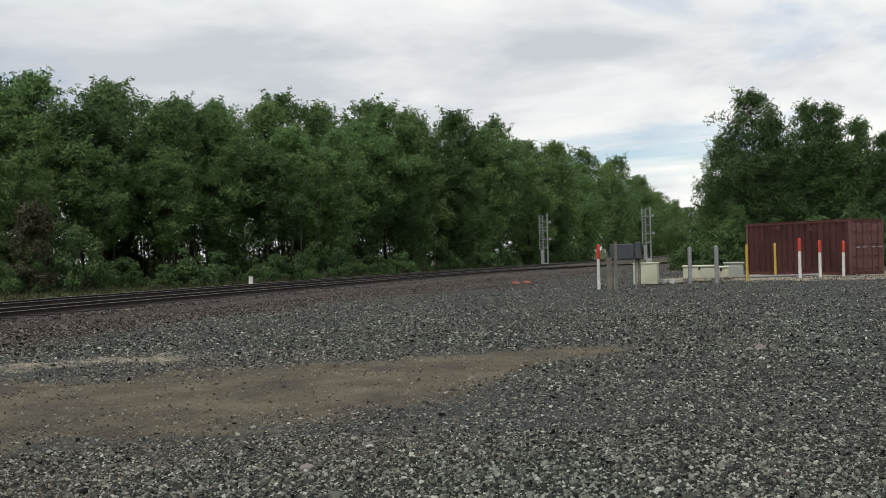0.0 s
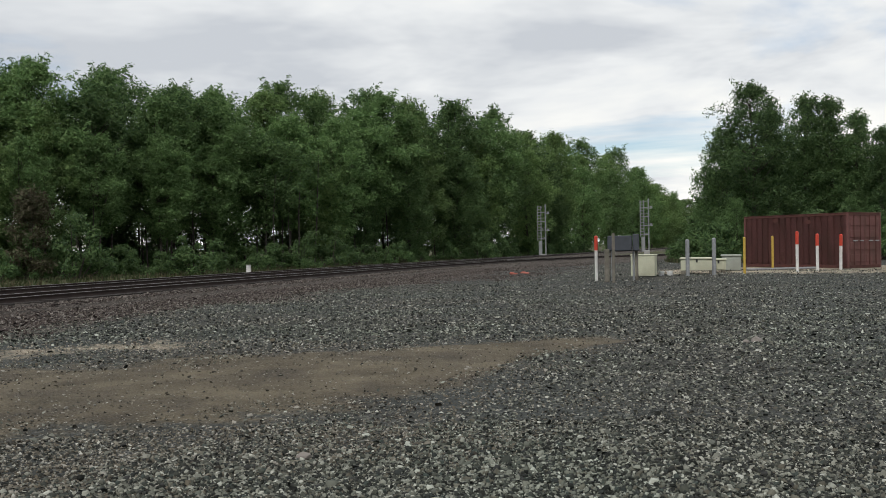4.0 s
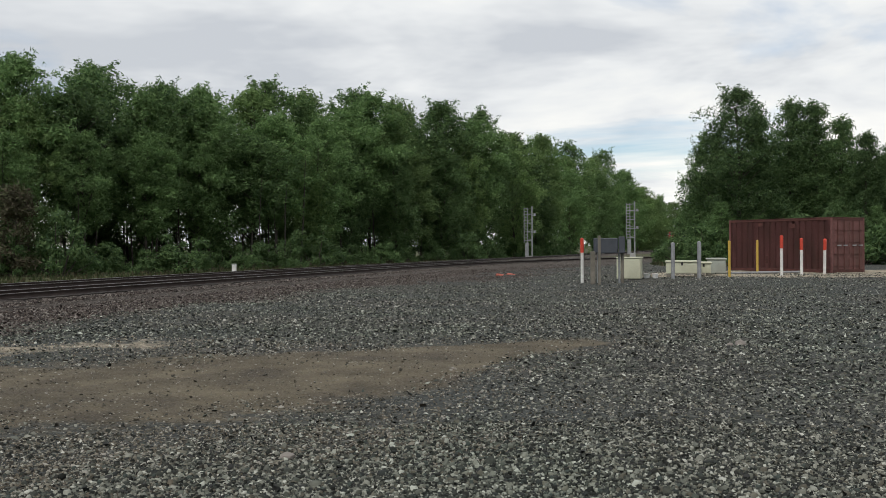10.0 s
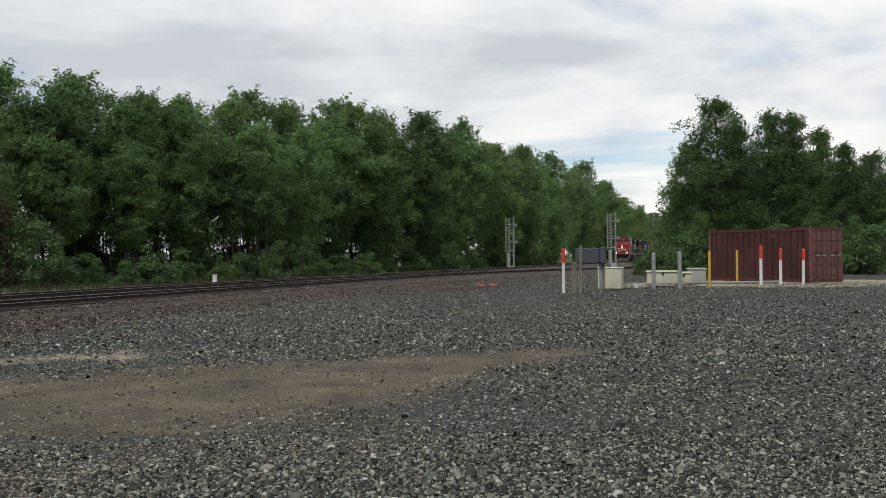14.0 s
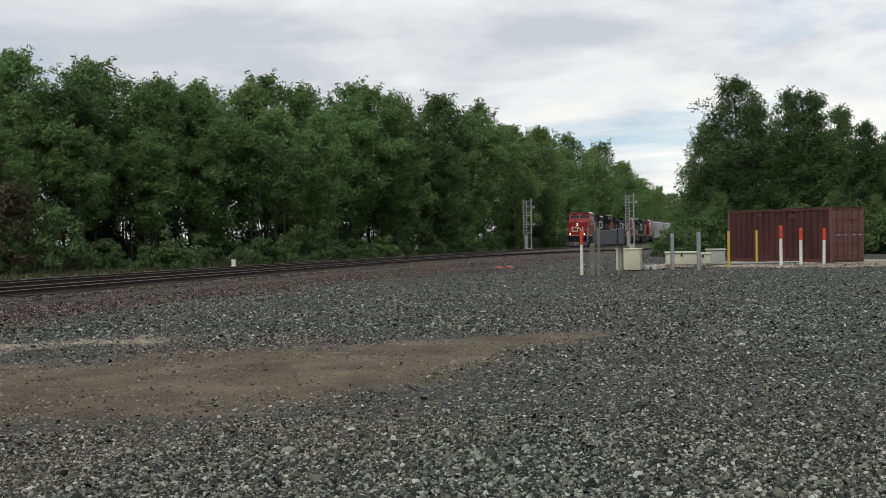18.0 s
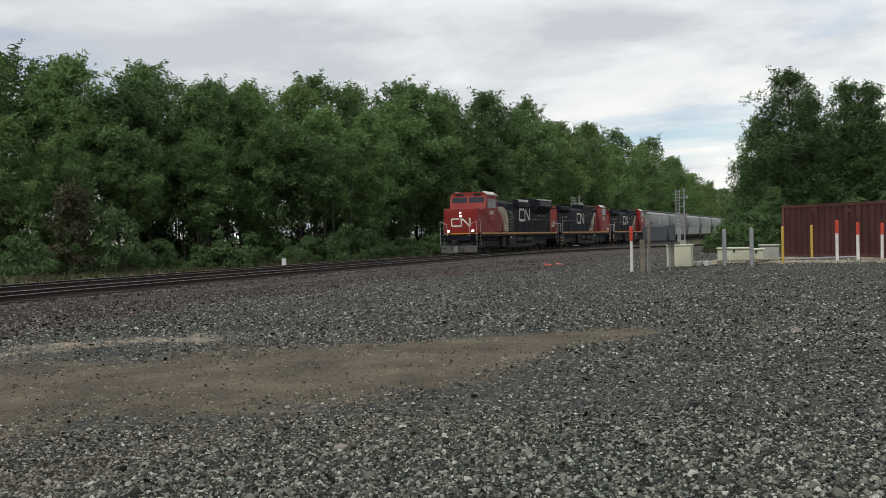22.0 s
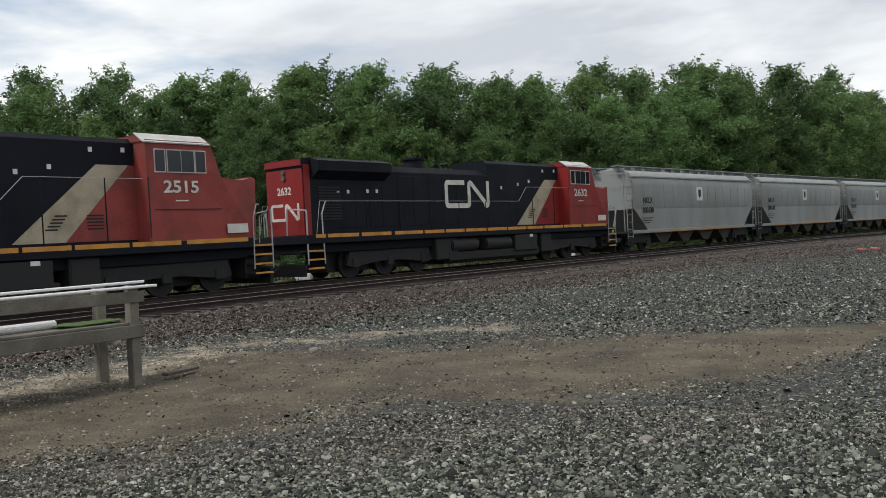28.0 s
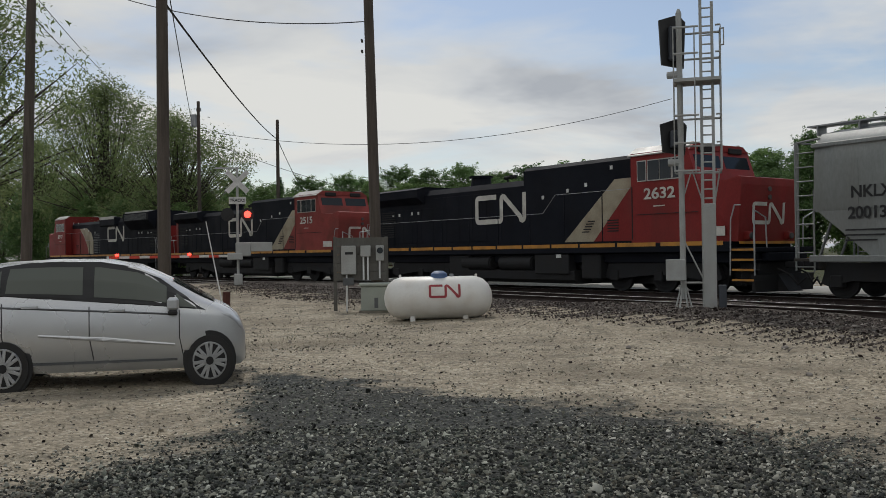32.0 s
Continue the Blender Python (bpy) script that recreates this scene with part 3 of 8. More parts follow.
    sand, d3 = stones(24, [(0.0, (0.20, 0.172, 0.125)), (0.4, (0.35, 0.302, 0.226)), (0.8, (0.43, 0.375, 0.285)), (1.0, (0.52, 0.475, 0.385))])
    sand = mixc(rng(noise_of(6, 9, 0.8), 0.52, 0.66, 0.0, 0.6), sand, (0.13, 0.11, 0.085))
    sand = mixc(rng(noise_of(0.5, 5), 0.42, 0.68, 0.0, 0.75), sand, (0.19, 0.16, 0.118))
    sand = mixc(rng(noise_of(1.6, 9, 0.75), 0.50, 0.62, 0.0, 0.7), sand, (0.14, 0.128, 0.098))
    earth = mixc(rng(noise_of(1.1, 7, 0.65), 0.36, 0.66), (0.064, 0.054, 0.037), (0.138, 0.116, 0.079))
    earth = mixc(rng(noise_of(0.7, 6, 0.6), 0.50, 0.66, 0.0, 0.75), earth, (0.050, 0.042, 0.034))
    earth = mixc(rng(noise_of(45, 3), 0.55, 0.7, 0.0, 0.5), earth, (0.24, 0.215, 0.17))
    green = mixc(rng(noise_of(0.35, 6), 0.35, 0.65), (0.045, 0.058, 0.022), (0.085, 0.082, 0.04))
    green = mixc(rng(noise_of(9, 4), 0.4, 0.7, 0.0, 0.6), green, (0.045, 0.05, 0.022))
    col = mixc(attr("dirt"), grey, earth)
    col = mixc(attr("tan"), col, sand)
    col = mixc(attr("ballast"), col, brown)
    col = mixc(attr("grass"), col, green)
    L(col, b.inputs["Base Color"])
    b.inputs["Roughness"].default_value = 0.92
    bp = N("ShaderNodeBump")
    bp.inputs["Strength"].default_value, bp.inputs["Distance"].default_value = 0.9, 0.03
    L(dist, bp.inputs["Height"])
    bp.invert = True
    L(bp.outputs[0], b.inputs["Normal"])
    return m


make_ground()


def sweep(track, s0, s1, profile, step=2.0, closed=True):
    """Vertices and quads of an outline (offset east, height) drawn along a track."""
    ss = np.arange(s0, s1 + 0.01, step)
    vs, n = [], len(profile)
    for s in ss:
        x, y, h = on(track, s)
        up = lift(track, s)
        vs += [(x + o * math.cos(h), y + o * math.sin(h), z + (up if z > 0 else 0.0)) for o, z in profile]
    fs = []
    for i in range(len(ss) - 1):
        for k in range(n if closed else n - 1):
            k2 = (k + 1) % n
            fs += [i * n + k, i * n + k2, (i + 1) * n + k2, (i + 1) * n + k]
    return np.array(vs), fs


def make_tracks():
    bed_mat = bpy.data.materials["gravel_yard"]
    for name, track, s1 in (("main", MAIN, 390), ("near", NEAR, 220)):
        prof = [(-4.4, -0.06), (-2.7, 0.0), (-1.5, 0.015), (-1.27, 0.085), (0, 0.10), (1.27, 0.085), (1.5, 0.015), (2.7, 0.0), (4.3, -0.06)]
        v, f = sweep(track, -158, s1, prof, 1.0, closed=False)
        rs = np.random.RandomState(3)
        v[:, 2] += rs.uniform(-0.02, 0.02, len(v))
        bed = fast_mesh("track_bed", v, f, 4, bed_mat)
        for key, val in (("ballast", 1.0), ("tan", 0.0), ("dirt", 0.0), ("grass", 0.0)):
            a = bed.data.attributes.new(key, "FLOAT", "POINT")
            a.data.foreach_set("value", np.full(len(v), val, dtype=np.float32))
        tagged(bed, "brown stone ballast bed of a railway track", "ballast", kind="structure")
        track_thing = thing("railway_track", Matrix(), "railway track with rusty steel rails on wooden ties", "track", "the two tracks")
        track_thing["kind"] = "structure"
        for side in (-1, 1):
            c = side * 0.755
            body = [(c - 0.07, 0.09), (c - 0.07, 0.105), (c - 0.012, 0.125), (c - 0.012, 0.205), (c - 0.036, 0.22), (c - 0.036, 0.243), (c + 0.036, 0.243), (c + 0.036, 0.22), (c + 0.012, 0.205), (c + 0.012, 0.125), (c + 0.07, 0.105), (c + 0.07, 0.09)]
            v, f = sweep(track, -158, s1, body, 2.0)
            rail = fast_mesh("rail", v, f, 4, M["rail_rust"], track_thing)
            rail["label"] = "rusty steel rail"
            v, f = sweep(track, -158, s1, [(c - 0.034, 0.2445), (c - 0.03, RAIL_Z), (c + 0.03, RAIL_Z), (c + 0.034, 0.2445)], 2.0)
            top = fast_mesh("rail_head", v, f, 4, M["rail_top"], track_thing)
            top["label"] = "worn bright running surface"
        bm = new_box(-1.3, 1.3, -0.115, 0.115, -0.03, 0.115, 0.012)
        tie_me = bpy.data.meshes.new("tie")
        bm.to_mesh(tie_me)
        bm.free()
        tie_me.materials.append(M["tie"])
        rr = random.Random(5)
        for s in np.arange(-62, 82, 0.55):
            x, y, h = on(track, s)
            ob = new("tie", tie_me)
            ob.matrix_basis = pose(x, y, lift(track, s) + rr.uniform(-0.006, 0.006), 0, 0, math.degrees(h) + rr.uniform(-0.8, 0.8))
            ob.parent = track_thing


make_tracks()


# ---- the train ----
def text_on(name, body, size, m, material, parent):
    cu = bpy.data.curves.new(name, "FONT")
    cu.body, cu.size, cu.extrude, cu.offset = body, size, 0.004, size * 0.022
    cu.align_x, cu.align_y = "CENTER", "CENTER"
    tmp = bpy.data.objects.new(name, cu)
    scene.collection.objects.link(tmp)
    me = bpy.data.meshes.new_from_object(tmp.evaluated_get(bpy.context.evaluated_depsgraph_get()))
    bpy.data.objects.remove(tmp)
    me.materials.clear()
    me.materials.append(material)
    ob = new(name, me)
    ob.matrix_basis = m
    ob.parent = parent
    return ob


def side_pose(x, y, z):
    """For flat things on a vehicle's side: read from outside, at y on its left (+) or right (-)."""
    return pose(x, y, z, 90, 0, 180 if y > 0 else 0)


def ribbon(bm, pts, w, th, closed=False):
    """A flat band of width w along points in a plane, th thick, with mitred bends."""
    n = len(pts)
    P = [Vector((*p, 0)) for p in pts]
    L, R = [], []
    for i in range(n):
        a = P[i] - P[i - 1] if i else P[1] - P[0]
        b = P[i + 1] - P[i] if i < n - 1 else P[i] - P[i - 1]
        a, b = a.normalized(), b.normalized()
        t = (a + b).normalized()
        nrm = Vector((-t.y, t.x, 0)) * (w / 2 / max(t.dot(a), 0.35))
        L.append(P[i] + nrm)
        R.append(P[i] - nrm)
    up = Vector((0, 0, th))
    vs = [[bm.verts.new(p + o) for p in q] for q, o in ((L, Vector()), (R, Vector()), (L, up), (R, up))]
    fs = []
    for i in range(n - 1):
        l, r, lt, rt = vs
        fs += [bm.faces.new((lt[i], rt[i], rt[i + 1], lt[i + 1])), bm.faces.new((l[i], l[i + 1], r[i + 1], r[i])),
               bm.faces.new((l[i], lt[i], lt[i + 1], l[i + 1])), bm.faces.new((r[i], r[i + 1], rt[i + 1], rt[i]))]
    for i in (0, n - 1):
        fs.append(bm.faces.new([q[i] for q in (vs[0], vs[1], vs[3], vs[2])]))
    bmesh.ops.recalc_face_normals(bm, faces=fs)


def emblem(w, h, th=0.006):
    """The railway's mark as one bent band, w wide and h high, about its middle."""
    bm = bmesh.new()
    b = 0.17 * h
    x0, x1, y0, y1 = -w / 2 + b / 2, w / 2 - b / 2, -h / 2 + b / 2, h / 2 - b / 2
    c = w * 0.03
    r = 0.10 * h

    def bend(cx, cy, a0, a1):
        return [(cx + r * math.cos(radians(a)), cy + r * math.sin(radians(a))) for a in np.linspace(a0, a1, 4)]
    pts = [(x0 + w * 0.40, y1), *bend(x0 + r, y1 - r, 90, 180), *bend(x0 + r, y0 + r, 180, 270), *bend(c - r, y0 + r, -90, 0),
           *bend(c + r, y1 - r, 180, 60), (x1 - 2 * r, y0 + 0.12 * h), *bend(x1 - r, y0 + r, 225, 360), (x1, y1 + b / 2)]
    ribbon(bm, pts, b, th)
    return bm


def wheel_mesh():
    bm = bmesh.new()
    rod(bm, (0, -0.065, 0), (0, 0.065, 0), 0.53, 28)
    rod(bm, (0, -0.075, 0), (0, 0.075, 0), 0.13, 12)
    rod(bm, (0, 0.065, 0), (0, 0.085, 0), 0.45, 28, 0.36)
    rod(bm, (0, -0.065, 0), (0, -0.085, 0), 0.45, 28, 0.36)
    me = bpy.data.meshes.new("wheel")
    bm.to_mesh(me)
    bm.free()
    me.materials.append(M["under"])
    return me


WHEEL = wheel_mesh()


def wheel_at(x, y, z, parent, scale=1.0):
    ob = new("wheel", WHEEL)
    ob.matrix_basis = pose(x, y, z) @ Matrix.Diagonal((scale, 1, scale, 1))
    ob.parent = parent
    return ob


def truck(parent, xc, axles, r, deep=0.36):
    """A bogie: side frames, springs, axle boxes, wheels."""
    half = max(abs(a) for a in axles) + 0.45
    bm = bmesh.new()
    for sy in (-1, 1):
        y = sy * 1.02
        prism(bm, [(xc - half, r - 0.06), (xc - half + 0.2, r + 0.5), (xc + half - 0.2, r + 0.5), (xc + half, r - 0.06), (xc + half - 0.25, r - 0.14), (xc + 0.5, r + 0.02), (xc - 0.5, r + 0.02), (xc - half + 0.25, r - 0.14)], y - 0.09, y + 0.09)
        for a in axles:
            box(bm, xc + a - 0.17, xc + a + 0.17, y - 0.14, y + 0.14, r - 0.17, r + 0.17, 0.03)
            for o in (-0.3, 0.3):
                rod(bm, (xc + a + o, y, r + 0.02), (xc + a + o, y, r + 0.3), 0.09, 8)
    box(bm, xc - 0.5, xc + 0.5, -1.0, 1.0, r, r + deep, 0.04)
    part("truck_frame", bm, M["under"], parent)
    for a in axles:
        for sy in (-1, 1):
            wheel_at(xc + a, sy * 0.74, r, parent, r / 0.53)
        bm = bmesh.new()
        rod(bm, (xc + a, -0.74, r), (xc + a, 0.74, r), 0.09, 8)
        part("axle", bm, M["under"], parent)


def coupler(parent, x, sign, z=0.88):
    bm = bmesh.new()
    box(bm, min(x, x + sign * 0.75), max(x, x + sign * 0.75), -0.09, 0.09, z - 0.09, z + 0.09, 0.02)
    box(bm, min(x + sign * 0.6, x + sign * 0.95), max(x + sign * 0.6, x + sign * 0.95), -0.17, 0.15, z - 0.15, z + 0.15, 0.05)
    part("coupler", bm, M["under"], parent)
    for y in (-0.45, 0.5):
        bm = bmesh.new()
        pipe(bm, [(x, y, z - 0.1), (x + sign * 0.35, y, z - 0.25), (x + sign * 0.6, y * 0.8, z - 0.55), (x + sign * 0.8, y * 0.6, z - 0.35)], 0.025)
        part("air_hose", bm, M["rubber"], parent)


def locomotive(name, label, red, number, lead=False):
    """A six-axle freight locomotive; its nose points along +x, z = 0 on the rail."""
    t = thing(name, Matrix(), label, "locomotive", "the locomotives")
    blk = M["loco_black"]
    xr = -11.2 if lead else -10.65     # rear face of the hood
    # frame and walkway
    bm = bmesh.new()
    box(bm, xr - 0.5, 9.42, -1.53, 1.53, 1.28, 1.58, 0.02)
    box(bm, 9.42, 10.24, -1.45, 1.45, 1.26, 1.40, 0.02)
    box(bm, xr - 0.3, 10.1, -1.2, 1.2, 0.95, 1.28, 0.03)
    part("frame", bm, blk, t, "black walkway frame")
    for sy in (-1, 1):
        cuts = [(xr - 0.1, -10.3), (-10.2, -8.7), (-8.55, -7.0), (-6.8, -5.2), (-5.1, -3.9), (-3.8, -2.6), (-2.5, -1.1), (-1.0, 0.4), (0.5, 1.9), (2.0, 3.3), (3.4, 5.0), (5.1, 6.7), (6.9, 9.2)]
        for a, b in cuts:
            bm = new_box(a, b, sy * 1.53 - 0.006, sy * 1.53 + 0.006, 1.475, 1.60, 0.0)
            part("stripe", bm, M["stripe"], t, "yellow reflective stripe")
    # long hood
    flare = 4.12 if not lead else 4.3
    bm = bmesh.new()
    if lead:
        prism(bm, [(-0.93, 1.58), (0.93, 1.58), (0.93, 4.0), (0.70, 4.22), (-0.70, 4.22), (-0.93, 4.0)], xr, 5.7, "x")
    else:
        prism(bm, [(-0.93, 1.58), (0.93, 1.58), (0.93, 3.85), (0.72, 4.08), (-0.72, 4.08), (-0.93, 3.85)], xr, -0.1, "x")
        prism(bm, [(-0.94, 1.58), (0.94, 1.58), (0.94, 4.38), (0.78, 4.52), (-0.78, 4.52), (-0.94, 4.38)], -0.1, 5.7, "x")
    part("long_hood", bm, blk, t, "black engine hood")
    # radiator with overhanging wings
    bm = bmesh.new()
    if lead:
        prism(bm, [(-0.93, 3.3), (0.93, 3.3), (1.5, 3.95), (1.5, 4.5), (0.9, 4.62), (-0.9, 4.62), (-1.5, 4.5), (-1.5, 3.95)], -9.8, -5.6, "x")
    else:
        prism(bm, [(-0.95, 3.5), (0.95, 3.5), (1.34, 3.78), (1.34, 4.12), (0.9, 4.24), (-0.9, 4.24), (-1.34, 4.12), (-1.34, 3.78)], xr + 0.35, -6.6, "x")
        prism(bm, [(xr - 0.06, 3.98), (xr - 0.06, 4.2), (xr + 0.36, 4.23), (xr + 0.36, 3.6), (xr + 0.01, 3.6)], -0.93, 0.93)
    part("radiator", bm, blk, t, "overhanging radiator housing")
    for sy in (-1, 1):
        # hood doors
        xs = [-9.6, -8.9, -8.2, -7.5, -6.8, -5.9, -5.0, -4.1, -3.2, -2.3, -1.4]
        for a, b in zip(xs, xs[1:]):
            bm = new_box(a + 0.04, b - 0.04, sy * 0.93 - 0.012, sy * 0.93 + 0.012, 1.8, 3.3 if b < -5 else 3.7, 0.008)
            part("hood_door", bm, blk, t)
        bm = bmesh.new()
        for k in range(12):
            z = 2.1 + k * 0.1
            box(bm, -10.0, -8.9, sy * 0.95 - 0.02, sy * 0.95 + 0.02, z, z + 0.05, 0.0)
        part("grille", bm, M["under"], t, "dark louvred grille")
        if lead:
            bm = bmesh.new()
            for k in range(8):
                box(bm, -9.5 + 0.03, -5.9, sy * 1.5 - 0.02, sy * 1.5 + 0.012, 4.0 + k * 0.055, 4.03 + k * 0.055)
            part("radiator_grille", bm, M["grey_steel"], t)
            bm = new_box(-3.4, -0.5, sy * 1.0 - 0.25, sy * 1.0 + 0.2, 3.75, 4.42, 0.06)
            part("blower_box", bm, blk, t)
        # sweep of cream and red behind the cab
        hw = 0.93 if lead else 0.945
        zt = 4.0 if lead else 3.76
        y0, y1 = sorted((sy * hw, sy * (hw + 0.008)))
        if lead:
            cream = [(2.3, 1.68), (1.35, 1.68), (1.35, 2.75), (1.75, 3.35), (2.6, 3.72), (4.1, 3.72), (3.2, 3.05), (2.55, 2.3)]
            back = [(2.305, 1.68), (2.555, 2.3), (3.205, 3.05), (4.105, 3.72), (5.7, 3.72), (5.7, 1.68)]
        else:
            cream = [(2.05, 1.68), (3.5, 1.68), (5.5, zt), (4.5, zt)]
            back = [(3.505, 1.68), (5.7, 1.68), (5.7, zt), (5.505, zt)]
        bm = bmesh.new()
        prism(bm, cream, y0, y1)
        part("cream_sweep", bm, M["loco_cream"], t, "dirty cream paint sweep")
        bm = bmesh.new()
        prism(bm, back, y0, y1)
        part("red_sweep", bm, red, t)
        if lead:
            for k in range(12):
                part("louvre", new_box(0.1, 1.2, sy * (hw + 0.012) - 0.008, sy * (hw + 0.012) + 0.008, 1.75 + 0.13 * k, 1.81 + 0.13 * k), M["grey_steel"], t)
            part("weathered_panel", new_box(-3.3, -0.6, sy * 1.12 - 0.1, sy * 1.12 + 0.1, 4.24, 4.45), M["cab_roof"], t, "pale weathered roof panel")
            part("weathered_panel", new_box(-9.6, -6.0, sy * 1.3 - 0.22, sy * 1.3 + 0.22, 4.50, 4.61), M["cab_roof"], t, "pale weathered roof panel")
        for k in range(5):
            for xa, xb in ((2.95 + 0.07 * k, 3.3 + 0.07 * k), (4.15, 4.65)) if not lead else ((4.4, 4.9),):
                part("louvre", new_box(xa, xb, sy * (hw + 0.012) - 0.006, sy * (hw + 0.012) + 0.006, 2.0 + 0.09 * k, 2.04 + 0.09 * k), M["under"], t)
        # mark, handrail, small plates
        bm = emblem(3.05, 1.15)
        ob = part("emblem", bm, M["logo_white"], t, "worn white railway mark")
        ob.matrix_basis = side_pose(-3.0 if lead else -1.5, sy * 0.952, 3.12 if lead else 3.04)
        bm = bmesh.new()
        y = sy * 1.47
        pipe(bm, [(xr, y, 1.6), (xr + 0.2, y, 2.72), (1.5, y, 2.72), (2.15, y, 3.35), (5.6, y, 3.35)], 0.009)
        part("handrail", bm, M["handrail"], t, "pale handrail")
        for x in (-8.2, -6.4, -4.6, -2.8, -1.0, 0.8, 2.6, 4.4):
            bm = bmesh.new()
            rod(bm, (x, y, 1.58), (x, y, 2.72 if x < 1.5 else 3.35), 0.018, 6)
            part("stanchion", bm, blk, t)
        rr = random.Random(4)
        for x, z in ((-9.1, 3.02), (-8.6, 3.02), (-7.6, 3.05), (-7.1, 3.05), (0.9, 3.28), (2.2, 3.45), (3.1, 3.6), (4.3, 4.1), (5.3, 4.12)):
            bm = new_box(x, x + 0.11, sy * 0.95 - 0.012, sy * 0.95 + 0.012, z, z + 0.13)
            part("sticker", bm, M["white_plate"], t, "small white safety sticker")
    # cab
    cw, up = 1.5, 0.16 if lead else 0.0
    bm = bmesh.new()
    vs = prism(bm, [(5.7, 1.58), (9.62, 1.58), (9.74, 3.22), (9.73, 3.44), (9.60, 3.47), (9.2, 3.36), (8.3, 3.44), (7.95, 4.45 + up), (5.7, 4.45 + up)], -cw, cw)
    for v in vs:  # the nose narrows a little towards the front and its top
        if v.co.x > 9.0:
            v.co.y *= 0.95 if v.co.z < 2 or v.co.x < 9.3 else 0.92
    part("cab", bm, red, t, "faded red cab" if red is M["faded_red"] else "red cab with a wide nose")
    bm = bmesh.new()
    prism(bm, [(-1.5, 4.40 + up), (-1.2, 4.60 + up), (1.2, 4.60 + up), (1.5, 4.40 + up)], 5.66, 8.0, "x")
    part("cab_roof", bm, red, t, "red cab roof")
    for sy in (-1, 1):
        bm = bmesh.new()
        prism(bm, [(sy * 1.56, 4.39 + up), (sy * 1.14, 4.665 + up), (sy * 1.12, 4.64 + up), (sy * 1.55, 4.355 + up)], 5.6, 7.9, "x")
        part("roof_plate", bm, M["cab_roof"], t, "pale weathered plate along the cab roof")
    part("front_stripe", new_box(9.63, 9.66, -1.38, 1.38, 1.50, 1.58), M["stripe"], t, "orange stripe under the nose")
    for sy in (-1, 1):
        y = sy * cw
        for a, b in ((6.0, 6.31), (6.42, 6.86), (6.90, 7.32), (7.40, 7.73)):
            bm = new_box(a - 0.035, b + 0.035, y - 0.01, y + 0.01, 3.535, 4.205, 0.0)
            part("window_frame", bm, M["cab_roof"], t, "pale metal window frame")
            bm = new_box(a, b, sy * (cw + 0.014) - 0.006, sy * (cw + 0.014) + 0.006, 3.57, 4.17)
            part("cab_window", bm, M["window"], t, "dark glass side window")
        if not lead:
            bm = new_box(8.45, 9.25, y - 0.008, y + 0.008, 1.75, 2.03)
            part("plate", bm, M["logo_white"], t, "dirty white plate")
        bm = bmesh.new()
        box(bm, 5.9, 8.3, y - 0.008, y + 0.012, 2.48, 2.50)
        box(bm, 5.72, 5.76, y - 0.008, y + 0.012, 1.7, 3.4)
        part("seam", bm, M["under"], t)
        text_on("number", number, 0.48 if not lead else 0.40, side_pose(6.85, sy * (cw + 0.006), 3.12) @ Matrix.Diagonal((1.3, 1, 1, 1)), M["logo_white"], t)
        bm = new_box(6.62, 7.06, sy * (cw + 0.006) - 0.004, sy * (cw + 0.006) + 0.004, 2.72, 2.755)
        part("small_lettering", bm, M["logo_white"], t)
        # windscreen halves, nose lights, front rails and steps
        ang = math.atan2(0.3, 0.99 + up)
        fr = Matrix.Translation((8.105, sy * 0.72, 3.955 + up / 2)) @ Euler((0, -ang, 0)).to_matrix().to_4x4()
        bm = new_box(-0.005, 0.02, -0.62, 0.62, -0.17 if lead else -0.36, 0.34 if lead else 0.30, 0.0, fr)
        part("windscreen", bm, M["window"], t, "dark windscreen pane")
        bm = new_box(7.96, 8.06, sy * 0.75 - 0.32, sy * 0.75 + 0.32, 4.34 + up, 4.52 + up, 0.02)
        part("number_board", bm, M["under"], t)
        bm = new_box(9.5, 9.78, sy * 1.0 - 0.14, sy * 1.0 + 0.14, 1.62, 1.86, 0.03)
        part("ditch_light_housing", bm, red, t)
        bm = bmesh.new()
        rod(bm, (9.78, sy * 1.0, 1.74), (9.82, sy * 1.0, 1.74), 0.09, 14)
        part("ditch_light", bm, M["headlight"] if lead else M["plow"], t, "lit ditch light" if lead else "")
        bm = bmesh.new()
        pipe(bm, [(9.42, sy * 1.52, 0.6), (9.46, sy * 1.52, 2.2), (9.6, sy * 1.52, 2.62), (9.76, sy * 1.45, 2.62)], 0.02)
        pipe(bm, [(10.22, sy * 1.5, 0.6), (10.22, sy * 1.5, 2.45), (10.22, sy * 0.95, 2.25), (10.22, sy * 0.9, 1.3)], 0.02)
        part("end_rail", bm, M["handrail"], t, "white grab rail at the nose steps")
        bm = bmesh.new()
        pipe(bm, [(xr + 0.3, sy * 1.5, 0.6), (xr + 0.25, sy * 1.5, 2.3), (xr + 0.45, sy * 1.48, 2.7)], 0.024)
        pipe(bm, [(xr - 0.45, sy * 1.5, 0.6), (xr - 0.45, sy * 1.5, 2.4), (xr - 0.45, sy * 0.55, 2.5), (xr - 0.45, sy * 0.5, 1.6)], 0.024)
        part("end_rail", bm, M["handrail"], t, "white grab rail at the rear steps")
